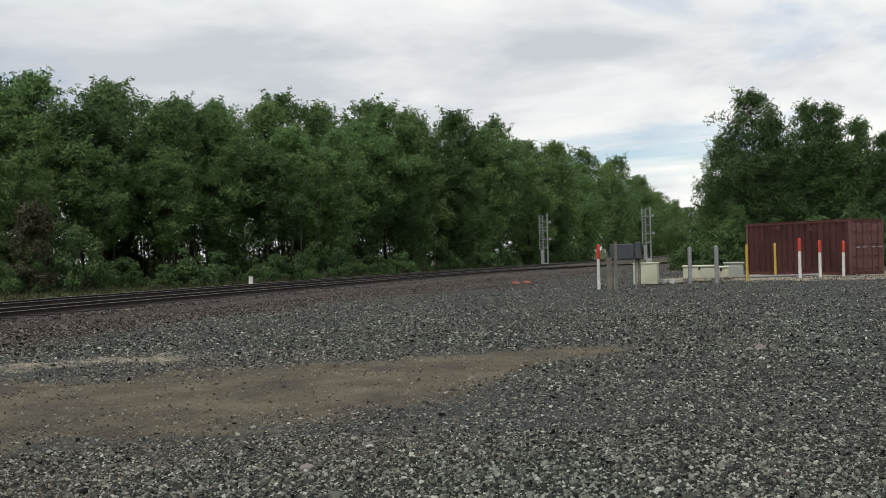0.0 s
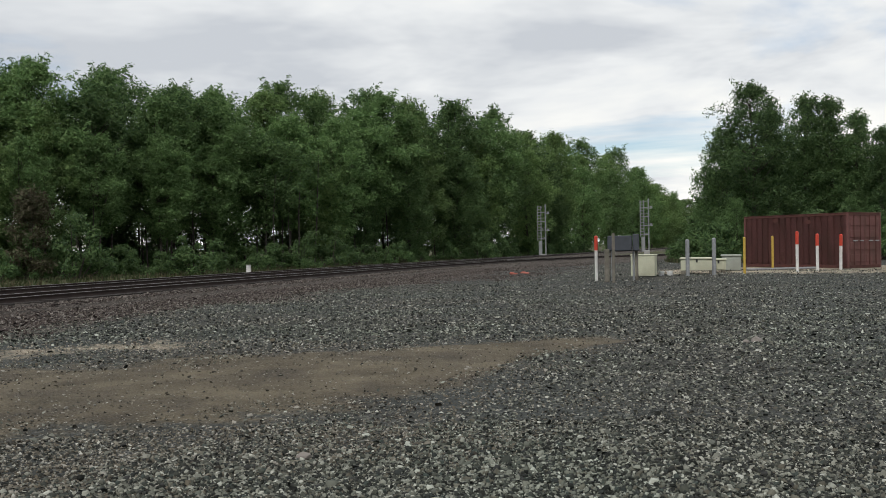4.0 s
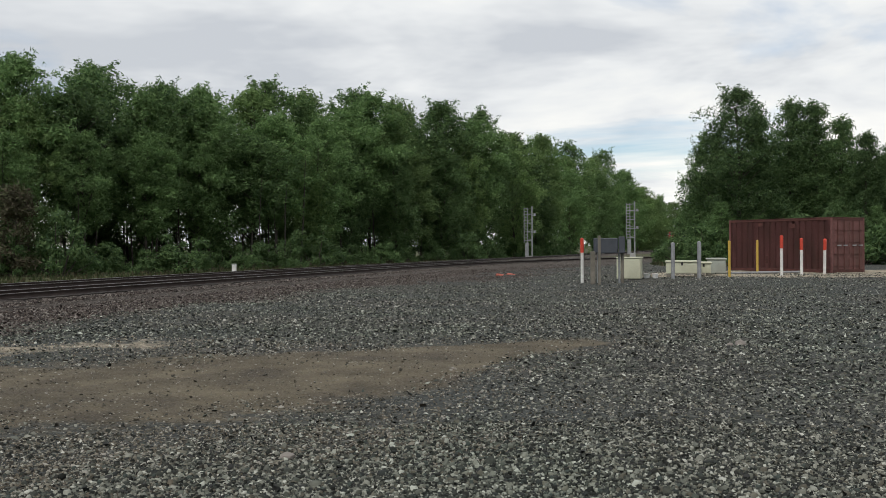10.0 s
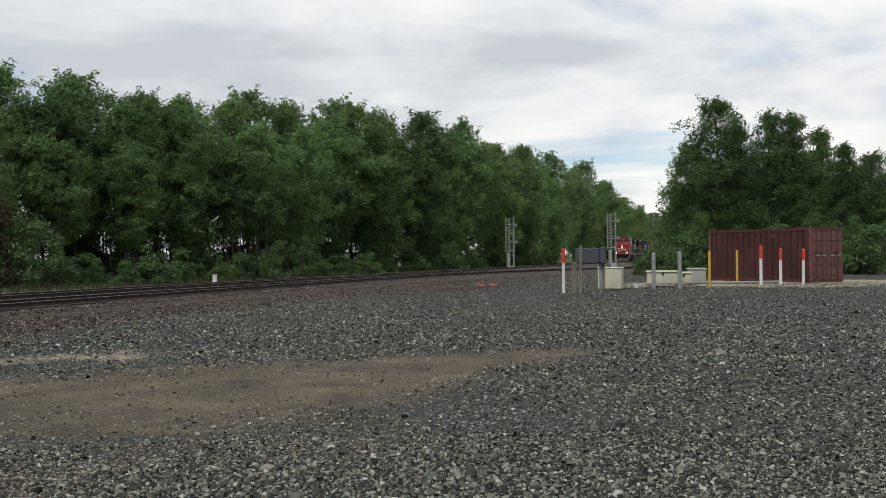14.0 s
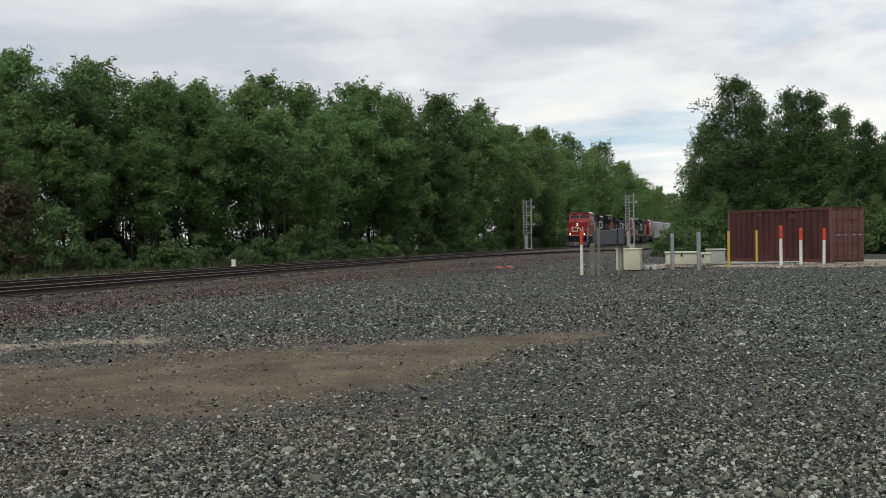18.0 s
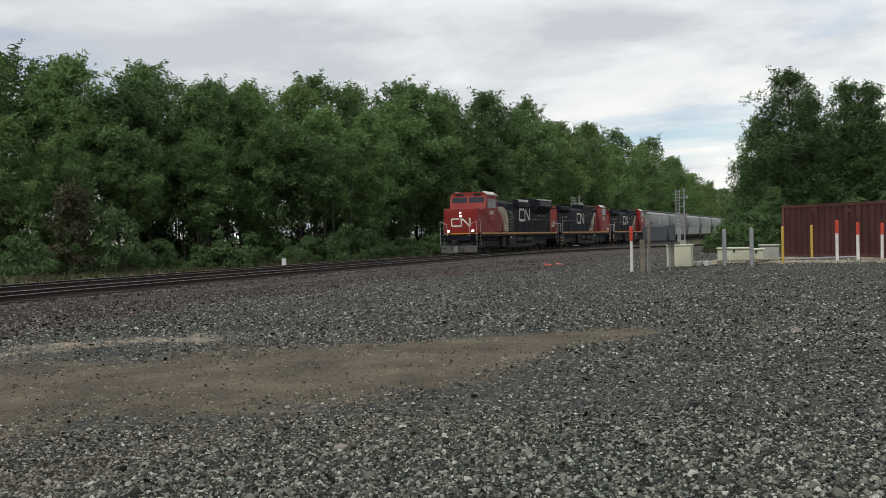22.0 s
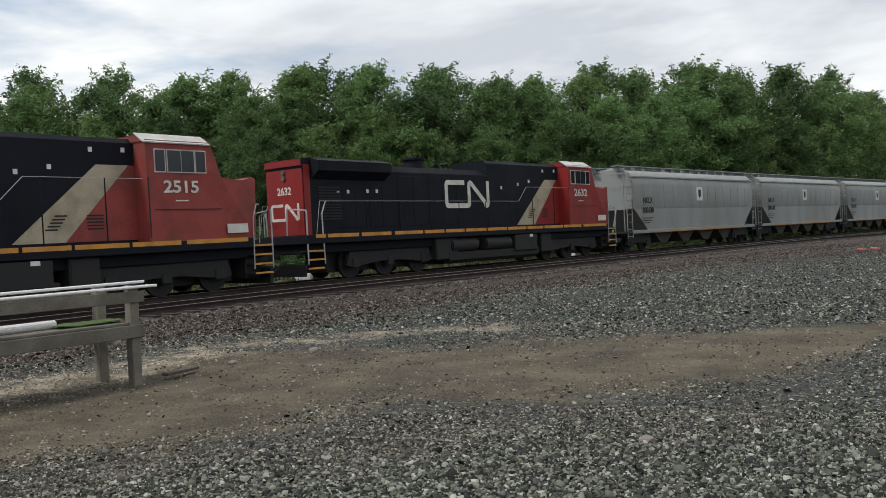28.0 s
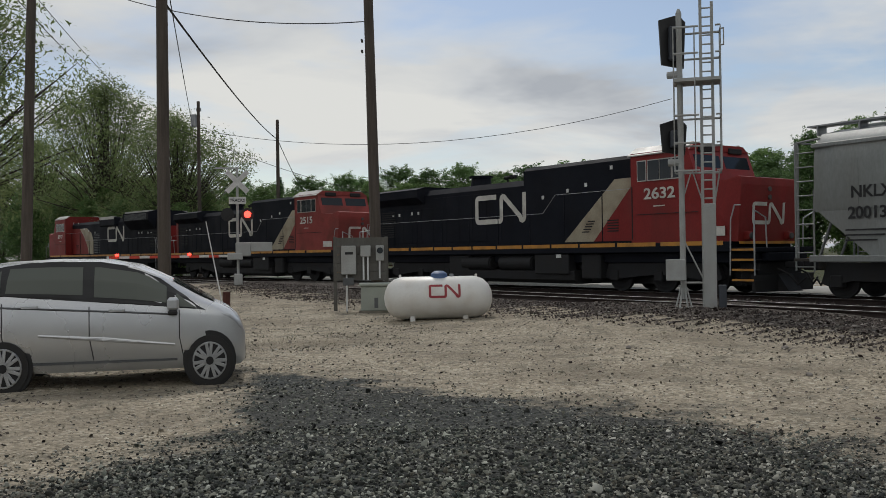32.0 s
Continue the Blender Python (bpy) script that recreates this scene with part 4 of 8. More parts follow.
        for xe, sg in ((9.85, 1), (xr - 0.08, -1)):
            bm = bmesh.new()
            box(bm, xe - 0.42, xe + 0.38, sy * 1.0, sy * 1.5, 0.42, 0.46) if sy > 0 else box(bm, xe - 0.42, xe + 0.38, -1.5, -1.0, 0.42, 0.46)
            for k in range(4):
                z = 0.45 + k * 0.29
                ya, yb = sorted((sy * 1.1, sy * 1.5))
                box(bm, xe - 0.38, xe + 0.34, ya, yb, z, z + 0.03)
            part("step", bm, M["under"], t)
            for k in range(4):
                z = 0.45 + k * 0.29
                bm = new_box(xe - 0.38, xe + 0.34, sy * 1.505 - 0.006, sy * 1.505 + 0.006, z - 0.015, z + 0.045)
                part("step_edge", bm, M["under"] if lead else M["stripe"], t, "" if lead else "yellow step edge")
    # nose front
    bm = emblem(1.62, 0.66, 0.008)
    ob = part("nose_emblem", bm, M["logo_white"], t, "white railway mark on the nose")
    ob.matrix_basis = pose(9.62 + 0.073 * (2.40 - 1.58) + 0.01, 0, 2.40, 94.2, 0, 90)
    for z in (2.88, 3.12):
        bm = bmesh.new()
        rod(bm, (9.65, 0, z), (9.77, 0, z), 0.072, 14)
        part("headlight", bm, M["headlight"] if lead else M["plow"], t, "lit headlight" if lead else "")
    bm = bmesh.new()
    prism(bm, [(-1.45, 0.12), (1.45, 0.12), (1.5, 0.62), (-1.5, 0.62)], 10.1, 10.2, "x")
    prism(bm, [(10.2, 0.12), (10.55, 0.12), (10.2, 0.62)], -0.35, 0.35)
    part("plow", bm, M["plow"] if lead else M["under"], t, "grey snow plough plate" if lead else "near-black snow plough plate")
    bm = bmesh.new()
    prism(bm, [(-1.4, 0.2), (1.4, 0.2), (1.45, 0.6), (-1.45, 0.6)], xr - 0.55, xr - 0.47, "x")
    part("rear_pilot", bm, M["under"], t)
    part("anticlimber", new_box(10.0, 10.3, -1.0, 1.0, 1.0, 1.24, 0.02), blk, t)
    part("pilot", new_box(9.44, 10.08, -1.08, 1.08, 0.3, 1.24, 0.04), M["under"], t, "near-black pilot behind the steps")
    # red rear end
    bm = new_box(xr - 0.04, xr, -0.92, 0.92, 1.6, 3.97 if not lead else 3.5, 0.0)
    part("rear_panel", bm, red, t, "red rear end of the hood")
    for sy in (-1, 1):
        bm = bmesh.new()
        y0, y1 = sorted((sy * 0.945, sy * 0.958))
        prism(bm, [(xr, 1.6), (xr + 0.28, 1.6), (xr + 0.28, 4.0), (xr, 4.0)], y0, y1)
        part("rear_corner", bm, red, t)
    if not lead:
        bm = new_box(xr - 0.09, xr - 0.062, -0.925, 0.925, 3.97, 4.19, 0.0)
        part("rear_cap", bm, red, t, "red radiator end")
        text_on("rear_number", number, 0.36, pose(xr - 0.05, 0.0, 3.12, 90, 0, -90), M["logo_white"], t)
        ob = part("rear_emblem", emblem(1.45, 0.6, 0.008), M["logo_white"], t, "worn white railway mark on the rear")
        ob.matrix_basis = pose(xr - 0.045, 0, 2.4, 90, 0, -90)
        for z in (3.78, 3.58):
            bm = bmesh.new()
            rod(bm, (xr - 0.1, 0, z), (xr - 0.03, 0, z), 0.09, 12)
            part("rear_light", bm, M["plow"], t)
    # roof details
    bm = bmesh.new()
    rod(bm, (-3.8, 0, 4.0), (-3.8, 0, 4.46), 0.46, 16, 0.40)
    rod(bm, (-3.8, 0, 4.45), (-3.8, 0, 4.52), 0.5, 16)
    part("exhaust_pipe", bm, blk, t)
    bm = bmesh.new()
    for o, dx in ((-0.12, 0.35), (0.0, 0.45), (0.12, -0.3)):
        rod(bm, (-2.1, o, 4.33), (-2.1 + dx, o, 4.36), 0.03, 8, 0.085)
    rod(bm, (-2.1, 0, 4.0), (-2.1, 0, 4.33), 0.03, 8)
    part("horn", bm, M["under"], t)
    if lead:
        for x in (-9.0, -7.7, -6.4):
            bm = bmesh.new()
            rod(bm, (x, 0, 4.6), (x, 0, 4.7), 0.55, 20)
            part("fan", bm, blk, t)
    # underframe
    bm = bmesh.new()
    prism(bm, [(-1.40, 0.36), (-1.2, 0.22), (1.2, 0.22), (1.40, 0.36), (1.42, 0.66), (0.9, 0.72), (0.9, 1.25), (-0.9, 1.25), (-0.9, 0.72), (-1.42, 0.66)], -3.5, 3.0, "x")
    part("fuel_tank", bm, M["under"], t, "black fuel tank")
    for sy in (-1, 1):
        for a, b in ((-3.3, -1.6), (-1.0, 0.8)):
            bm = bmesh.new()
            rod(bm, (a, sy * 1.24, 0.95), (b, sy * 1.24, 0.95), 0.27, 18)
            for x in (a, b):
                rod(bm, (x - 0.05, sy * 1.24, 0.95), (x + 0.05, sy * 1.24, 0.95), 0.22, 18)
            part("air_reservoir", bm, M["under"], t)
        bm = new_box(1.05, 2.8, sy * 1.3 - 0.2, sy * 1.3 + 0.2, 0.55, 1.25, 0.03)
        part("battery_box", bm, M["under"], t)
        bm = new_box(2.2, 2.45, sy * 1.507 - 0.006, sy * 1.507 + 0.006, 1.13, 1.25)
        part("tag", bm, M["white_plate"], t)
    # black blocks added to close the gaps, so the underside looks deep in shade
    bm = bmesh.new()
    box(bm, -9.4, 9.3, -0.55, 0.55, 0.24, 0.96, 0.02)
    for xa, xb in ((-4.25, -2.9), (3.3, 4.2)):
        box(bm, xa, xb, -1.4, 1.4, 0.4, 1.27, 0.05)
    part("equipment_box", bm, M["under"], t, "black filler blocks added for the shaded mass under the frame")
    for xc in (-6.6, 6.5):
        truck(t, xc, (-1.9, -0.05, 1.85), 0.53)
    coupler(t, 10.25, 1)
    coupler(t, xr - 0.45, -1)
    return t


def hopper(label):
    t = thing("hopper_wagon", Matrix(), label, "hopper wagon", "the grain wagons")
    g = M["hopper_grey"]
    # body: full length at the top, cut back under the end slopes
    bm = bmesh.new()
    secs = []
    prof = [(1.42, 1.05), (1.50, 1.4), (1.53, 2.4), (1.53, 3.6), (1.46, 4.05), (1.2, 4.36), (0.5, 4.5)]
    ring = prof + [(-y, z) for y, z in reversed(prof)]
    for x in (-8.15, -8.1, 8.1, 8.15):
        k = 0.985 if abs(x) > 8.12 else 1.0
        secs.append([bm.verts.new((x, y * k, 2.35 + (z - 2.35) * k if z > 2.3 else max(z, 2.3))) for y, z in ring])
    fs = []
    n = len(ring)
    for a, b in zip(secs, secs[1:]):
        for i in range(n):
            fs.append(bm.faces.new((a[i], a[(i + 1) % n], b[(i + 1) % n], b[i])))
    fs += [bm.faces.new(secs[0]), bm.faces.new(secs[-1])]
    bmesh.ops.remove_doubles(bm, verts=bm.verts, dist=0.002)
    bmesh.ops.recalc_face_normals(bm, faces=bm.faces)
    part("body", bm, g, t, "smooth grey steel body", smooth=True)
    bm = bmesh.new()
    prism(bm, [(-6.5, 1.05), (6.5, 1.05), (8.05, 2.31), (-8.05, 2.31)], -1.505, 1.505)
    part("lower_body", bm, g, t)
    for sy in (-1, 1):
        for x in np.linspace(-6.9, 6.9, 13):
            part("weld_seam", new_box(x - 0.012, x + 0.012, sy * 1.533 - 0.006, sy * 1.533 + 0.006, 2.35, 3.6), g, t)
        bm = new_box(-8.3, 8.3, sy * 1.5 - 0.05, sy * 1.5 + 0.05, 0.98, 1.16, 0.02)
        part("side_sill", bm, g, t)
        bm = new_box(-6.0, 6.0, sy * 1.552 - 0.003, sy * 1.552 + 0.003, 0.99, 1.05)
        part("reflector_strip", bm, M["stripe"], t)
        bm = new_box(-8.2, 8.2, sy * 1.5 - 0.05, sy * 1.5 + 0.06, 3.98, 4.10, 0.02)
        part("top_chord", bm, g, t)
        bm = new_box(-0.42, 0.42, sy * 1.54 - 0.004, sy * 1.54 + 0.004, 2.75, 3.55)
        pl = part("plate", bm, M["white_plate"], t, "white plate with a dark shield mark")
        bm = bmesh.new()
        prism(bm, [(-0.17, 3.4), (0.17, 3.4), (0.17, 3.05), (0.0, 2.86), (-0.17, 3.05)], sy * 1.545 - 0.004, sy * 1.545 + 0.004)
        part("shield", bm, M["ink"], pl)
        text_on("lettering", "NKLX", 0.42, side_pose(-6.55 if sy < 0 else 6.55, sy * 1.54, 2.75), M["ink"], t)
        text_on("lettering", "200138", 0.42, side_pose(-6.55 if sy < 0 else 6.55, sy * 1.54, 2.22), M["ink"], t)
        bm = bmesh.new()
        for k in range(3):
            x = -6.55 if sy < 0 else 6.55
            box(bm, x - 0.7, x + 0.55 - 0.2 * k, sy * 1.54 - 0.003, sy * 1.54 + 0.003, 1.78 - 0.13 * k, 1.82 - 0.13 * k)
        part("small_lettering", bm, M["ink"], t)
        # end ladders
        for sx in (-1, 1):
            bm = bmesh.new()
            x0, x1 = sx * 8.75, sx * 8.2
            for x in (x0, x1):
                rod(bm, (x, sy * 1.45, 0.75), (x, sy * 1.45, 2.9 if x == x1 else 4.2), 0.025, 6)
            for k in range(9):
                z = 0.85 + 0.38 * k
                rod(bm, (x0, sy * 1.45, z), (x1, sy * 1.45, z), 0.018, 6)
            part("ladder", bm, g, t, "grey end ladder")
    for sx in (-1, 1):
        bm = bmesh.new()
        a, b = sorted((sx * 8.1, sx * 8.8))
        box(bm, a, b, -1.5, 1.5, 1.0, 1.08, 0.01)
        box(bm, a, b, -0.4, 0.4, 0.75, 1.0, 0.02)
        part("end_platform", bm, M["hopper_dark"], t)
        for y in (-0.5, 0.5):
            bm = bmesh.new()
            rod(bm, (sx * 8.7, y, 1.05), (sx * 8.2, y, 2.35), 0.04, 8)
            part("end_strut", bm, g, t)
        bm = bmesh.new()
        pipe(bm, [(sx * 8.78, -1.3, 1.08), (sx * 8.78, -1.3, 4.2), (sx * 8.78, 1.3, 4.2), (sx * 8.78, 1.3, 1.08)], 0.03)
        pipe(bm, [(sx * 8.78, -1.3, 4.2), (sx * 8.1, -1.3, 4.25)], 0.03)
        pipe(bm, [(sx * 8.78, 1.3, 4.2), (sx * 8.1, 1.3, 4.25)], 0.03)
        part("end_frame", bm, g, t)
        truck(t, sx * 6.9, (-0.9, 0.9), 0.46, 0.3)
        coupler(t, sx * 8.15, sx)
    # discharge bays, shade under the body put into their colour
    for x in (-4.2, -1.4, 1.4, 4.2):
        bm = bmesh.new()
        prism(bm, [(x - 1.25, 1.06), (x + 1.25, 1.06), (x + 0.35, 0.4), (x - 0.35, 0.4)], -1.2, 1.2)
        part("discharge_bay", bm, M["hopper_dark"], t, "sloping discharge bay, its shade painted in as near-black")
    # roof walk and hatch trough
    bm = new_box(-7.6, 7.6, -0.32, 0.32, 4.49, 4.62, 0.02)
    part("hatch_cover", bm, g, t)
    for sy in (-1, 1):
        bm = bmesh.new()
        box(bm, -8.7, 8.7, sy * 0.75 - 0.22, sy * 0.75 + 0.22, 4.62, 4.66)
        for x in np.arange(-8.4, 8.5, 1.2):
            box(bm, x - 0.02, x + 0.02, sy * 0.75 - 0.2, sy * 0.75 + 0.2, 4.38, 4.62)
        part("running_board", bm, M["galv"], t, "galvanised roof walkway")
    return t


SPEED, S_AT = 14.98, -1.24          # metres a second; where the third cab's number stands at 30.7 s
LOCO_PITCH, WAGON_PITCH, N_WAGONS = 22.9, 18.0, 11
loco_lead = locomotive("locomotive", "red and black freight locomotive with lit headlights leading the train", M["loco_red"], "8917", lead=True)
loco_mid = locomotive("locomotive", "black freight locomotive with a faded red cab coupled second", M["faded_red"], "2515")
loco_rear = locomotive("locomotive", "black freight locomotive with a bright red cab and white number", M["loco_red"], "2632")
wagon = hopper("grey covered grain hopper wagon with white plate")
WAGONS = [wagon] + [copy_thing(wagon, Matrix()) for _ in range(N_WAGONS - 1)]


def vehicle_rows(offset, facing, half):
    """Poses of a vehicle whose middle is offset metres behind the cab number, its bogies on the rails."""
    rows = []
    for t in np.arange(0.0, 32.01, 0.5):
        s = S_AT + SPEED * (30.7 - t) + offset + float(np.interp(t, (24, 29, 30.5, 31.5, 32), (0, 0.2, 0, -0.08, -0.35)))
        xa, ya, _ = on(MAIN, s - half)
        xb, yb, _ = on(MAIN, s + half)
        ang = math.degrees(math.atan2(yb - ya, xb - xa)) + (0 if facing > 0 else 180)
        za, zb = lift(MAIN, s - half), lift(MAIN, s + half)
        tilt = math.degrees(math.atan2(zb - za, 2 * half)) * facing
        rows.append((float(t), pose((xa + xb) / 2, (ya + yb) / 2, RAIL_Z + (za + zb) / 2, 0, -tilt, ang)))
    return rows


def motions():
    for k, (ob, facing) in enumerate(((loco_rear, 1), (loco_mid, 1), (loco_lead, -1))):
        walk(ob, vehicle_rows(-6.2 - LOCO_PITCH * k - (0.8 if k == 2 else 0), facing, 6.5))
    for k, ob in enumerate(WAGONS):
        walk(ob, vehicle_rows(14.15 + WAGON_PITCH * k, 1, 6.9))


# ---- trees and bushes ----
def leaves(name, centres, radii, per, size, material, parent, seed, droop=0.0):
    """Small bent leaf sprays scattered through clumps: a triangle each."""
    rs = np.random.RandomState(seed)
    r = np.asarray(radii, float)
    counts = np.maximum((per * (r / r.mean()) ** 2).astype(int), 5)
    n = int(counts.sum())
    c = np.repeat(np.asarray(centres, float), counts, 0)
    r = np.repeat(r, counts)[:, None]
    d = rs.normal(size=(n, 3))
    d /= np.linalg.norm(d, axis=1)[:, None]
    p = c + d * r * (0.1 + 1.1 * rs.uniform(0, 1, (n, 1)) ** 0.75) * np.array([1.1, 1.1, 0.9])
    p[:, 2] -= droop * rs.uniform(0, 1, n) * r[:, 0]
    # blades lie mostly flat, turned a little outwards
    up = rs.normal(size=(n, 3)) * 0.62 + d * 0.45 + np.array([0, 0, 0.75])
    up /= np.linalg.norm(up, axis=1)[:, None]
    a = np.cross(up, rs.normal(size=(n, 3)))
    a /= np.linalg.norm(a, axis=1)[:, None]
    b = np.cross(up, a)
    s = size * rs.uniform(0.55, 1.3, (n, 1))
    v = np.stack([p - a * s, p + b * s * 0.62, p + a * s], 1).reshape(-1, 3)
    return fast_mesh(name, v, np.arange(n * 3), 3, material, parent)


def limb(bm, a, b, r1, r2, seg=6):
    rod(bm, a, b, r1, seg, r2)


def tree(name, label, h, w, seed, leaf="leaf", base=0.2, clumps=90, per=46, size=0.26, sparse=1.0, trunk_r=0.16, shape=0.62, group="", vase=False):
    rr = random.Random(seed)
    t = thing(name, Matrix(), label, "tree", group)
    bm = bmesh.new()
    lean = [rr.uniform(-0.25, 0.25) for _ in range(2)]
    pts = [Vector((lean[0] * k * k * 0.2 * h * 0.2, lean[1] * k * k * 0.2 * h * 0.2, -0.2 + h * 0.93 * k)) for k in (0, 0.2, 0.4, 0.6, 0.8, 1.0)]
    for i in range(5):
        limb(bm, pts[i], pts[i + 1], trunk_r * (1 - i * 0.18), trunk_r * (1 - (i + 1) * 0.18), 8)
    cs, rad = [], []
    for k in range(clumps):
        f = base + (1 - base) * (rr.random() ** 0.85)
        env = (math.sin(math.pi * min(max((f - base) / (1 - base), 0.02), 1.0) ** shape) ** 0.55) * 0.55 * w * rr.uniform(0.7, 1.15) + 0.2
        ang = rr.uniform(0, 2 * math.pi)
        rad_k = env * (rr.random() ** 0.5) * rr.uniform(0.75, 1.15)
        i = min(int(f * 5), 4)
        o = pts[i].lerp(pts[i + 1], f * 5 - i)
        tip = Vector((o.x + rad_k * math.cos(ang), o.y + rad_k * math.sin(ang), f * h + rr.uniform(-0.3, 0.5)))
        if rr.random() < 0.6:
            if vase:
                root = Vector((0, 0, h * rr.uniform(0.12, 0.3)))
                mid = root.lerp(tip, 0.5) + Vector((-tip.x, -tip.y, 0.9)) * 0.12
                limb(bm, root, mid, 0.085, 0.05, 5)
                limb(bm, mid, tip, 0.05, 0.015, 4)
            else:
                root = Vector((o.x, o.y, max(tip.z - rad_k * rr.uniform(0.5, 1.0), h * 0.1)))
                limb(bm, root, tip, 0.045 * trunk_r / 0.16, 0.012, 4)
        cs.append(tuple(tip))
        rad.append(rr.uniform(0.5, 1.1) * (0.13 * w + 0.36) * sparse ** 0.5 * (95 / max(clumps, 64)) ** 0.33)
    # narrow feathery leading shoots
    for k in range(int(9 + 1.6 * w)):
        ang, q = rr.uniform(0, 2 * math.pi), rr.random() ** 0.6 * w * 0.42
        z = h * (0.93 - 0.36 * (q / (0.5 * w)) ** 2 * rr.uniform(0.4, 1.2))
        tall = rr.uniform(0.6, 1.9)
        for j in range(6):
            f = j / 5
            cs.append((q * math.cos(ang) + pts[-1].x * 0.8 + rr.uniform(-0.06, 0.06), q * math.sin(ang) + pts[-1].y * 0.8, z + tall * f))
            rad.append(0.36 * (1 - f) + 0.06)
    part("trunk", bm, M["bark"], t)
    leaves("crown", cs, rad, max(int(per * sparse), 8), size, M[leaf], t, seed)
    return t


def wood_tree(name, label, h, w, seed, leaf, base, group, stems=1, boughs=42, per=30, size=0.165, peak=0.40, trunk_r=0.13):
    """A forest tree: leaders carry boughs, each a flattened billow of small leaf clumps with ragged ends."""
    rr = random.Random(seed)
    t = thing(name, Matrix(), label, "tree", group)
    bm = bmesh.new()
    for k in range(stems):
        q = Vector((rr.uniform(-0.28, 0.28) * w, rr.uniform(-0.28, 0.28) * w, 0)) if k else Vector((0, 0, 0))
        top = q * rr.uniform(1.0, 1.5) + Vector((rr.uniform(-0.4, 0.4), rr.uniform(-0.4, 0.4), h * (0.9 if k == 0 else rr.uniform(0.5, 0.8))))
        mid = q.lerp(top, 0.5) + Vector((rr.uniform(-0.25, 0.25), rr.uniform(-0.25, 0.25), 0))
        r0 = trunk_r * (1.0 if k == 0 else rr.uniform(0.4, 0.7))
        limb(bm, q - Vector((0, 0, 0.2)), mid, r0, r0 * 0.7, 7)
        limb(bm, mid, top, r0 * 0.7, 0.02, 6)
    cs, rad = [], []
    for k in range(boughs):
        g = (k + rr.random()) / boughs
        f = base + (0.97 - base) * g
        full = (g / peak) ** 0.55 if g < peak else (1 - ((g - peak) / (1 - peak)) ** 2.3) ** 0.75
        env = 0.5 * w * max(full, 0.16) * rr.uniform(0.75, 1.15)
        ang = k * 2.4 + rr.uniform(-0.6, 0.6)
        q = env * rr.uniform(0.35, 0.85) if g < 0.9 else env * rr.uniform(0.0, 0.5)
        c = Vector((q * math.cos(ang), q * math.sin(ang), f * h))
        limb(bm, (c.x * 0.08, c.y * 0.08, max(c.z - 0.75 * q - 0.4, 0.1 * h)), c, 0.05, 0.014, 4)
        wide, flat = rr.uniform(0.19, 0.28) * w * (0.6 + 0.4 * full), rr.uniform(0.5, 0.75)
        for j in range(12):
            v = Vector((rr.gauss(0, 1), rr.gauss(0, 1), rr.gauss(0, 1))).normalized() * rr.random() ** 0.4
            cs.append((c.x + v.x * wide, c.y + v.y * wide, c.z + v.z * wide * flat))
            rad.append(rr.uniform(0.36, 0.66) * (0.65 + 0.35 * full))
        if rr.random() < 0.5:
            # a ragged shoot at the end of the bough
            for j in range(3):
                e = wide * (0.8 + 0.22 * j)
                cs.append((c.x + e * math.cos(ang) * 0.8, c.y + e * math.sin(ang) * 0.8, c.z + flat * wide * (0.5 + 0.35 * j)))
                rad.append(0.34 - 0.07 * j)
    for k in range(int(5 + w)):
        ang, q = rr.uniform(0, 6.28), rr.random() * 0.24 * w
        z, tall = h * (0.97 - 0.5 * (q / w) ** 1.3) - 0.2, rr.uniform(0.3, 0.9)
        for j in range(5):
            cs.append((q * math.cos(ang), q * math.sin(ang), z + tall * j / 4))
            rad.append(0.30 - 0.05 * j)
    part("trunk", bm, M["bark"], t)
    leaves("crown", cs, rad, per, size, M[leaf], t, seed)
    return t


def bush(name, label, w, h, seed, leaf="leaf", per=120, size=0.11, group=""):
    rr = random.Random(seed)
    t = thing(name, Matrix(), label, "bush", group)
    bm = bmesh.new()
    cs, rad = [], []
    for k in range(26):
        ang, q = rr.uniform(0, 2 * math.pi), rr.random() ** 0.5
        z = h * (1 - q * q * 0.8) * rr.uniform(0.25, 1.0)
        c = Vector((q * w * 0.5 * math.cos(ang), q * w * 0.5 * math.sin(ang), z))
        if k % 2 == 0:
            limb(bm, (c.x * 0.2, c.y * 0.2, -0.1), c, 0.03, 0.01, 4)
        cs.append(tuple(c))
        rad.append(rr.uniform(0.25, 0.5) * (0.2 * w + 0.15))
    part("stem", bm, M["bark"], t)
    leaves("foliage", cs, rad, per, size, M[leaf], t, seed)
    return t


def polar(az, d):
    a = radians(az)
    return -d * math.sin(a), d * math.cos(a)


def put(ob, x, y, scale=1.0, turn=0.0, stretch=1.0, z=None):
    z = float(ground_z(x, y)) if z is None else z
    return copy_thing(ob, pose(x, y, z, 0, 0, turn) @ Matrix.Diagonal((scale, scale, scale * stretch, 1)))


WOOD_AZ = np.array([-14.3, -12.5, -10, -7, -3, 2, 8, 15, 26, 40, 60, 80, 100, 106, 111, 118, 128, 140, 150.0])
WOOD_D = np.array([300, 225, 168, 132, 108, 92, 78, 69, 62, 63, 76, 90, 100, 106, 114, 122, 135, 150, 170.0])
WOOD_EL = np.array([3.2, 4.5, 6.0, 7.2, 8.3, 9.1, 9.6, 9.9, 10.7, 10.5, 9.3, 9.2, 9.0, 8.3, 6.8, 5.7, 5.6, 5.0, 4.8])


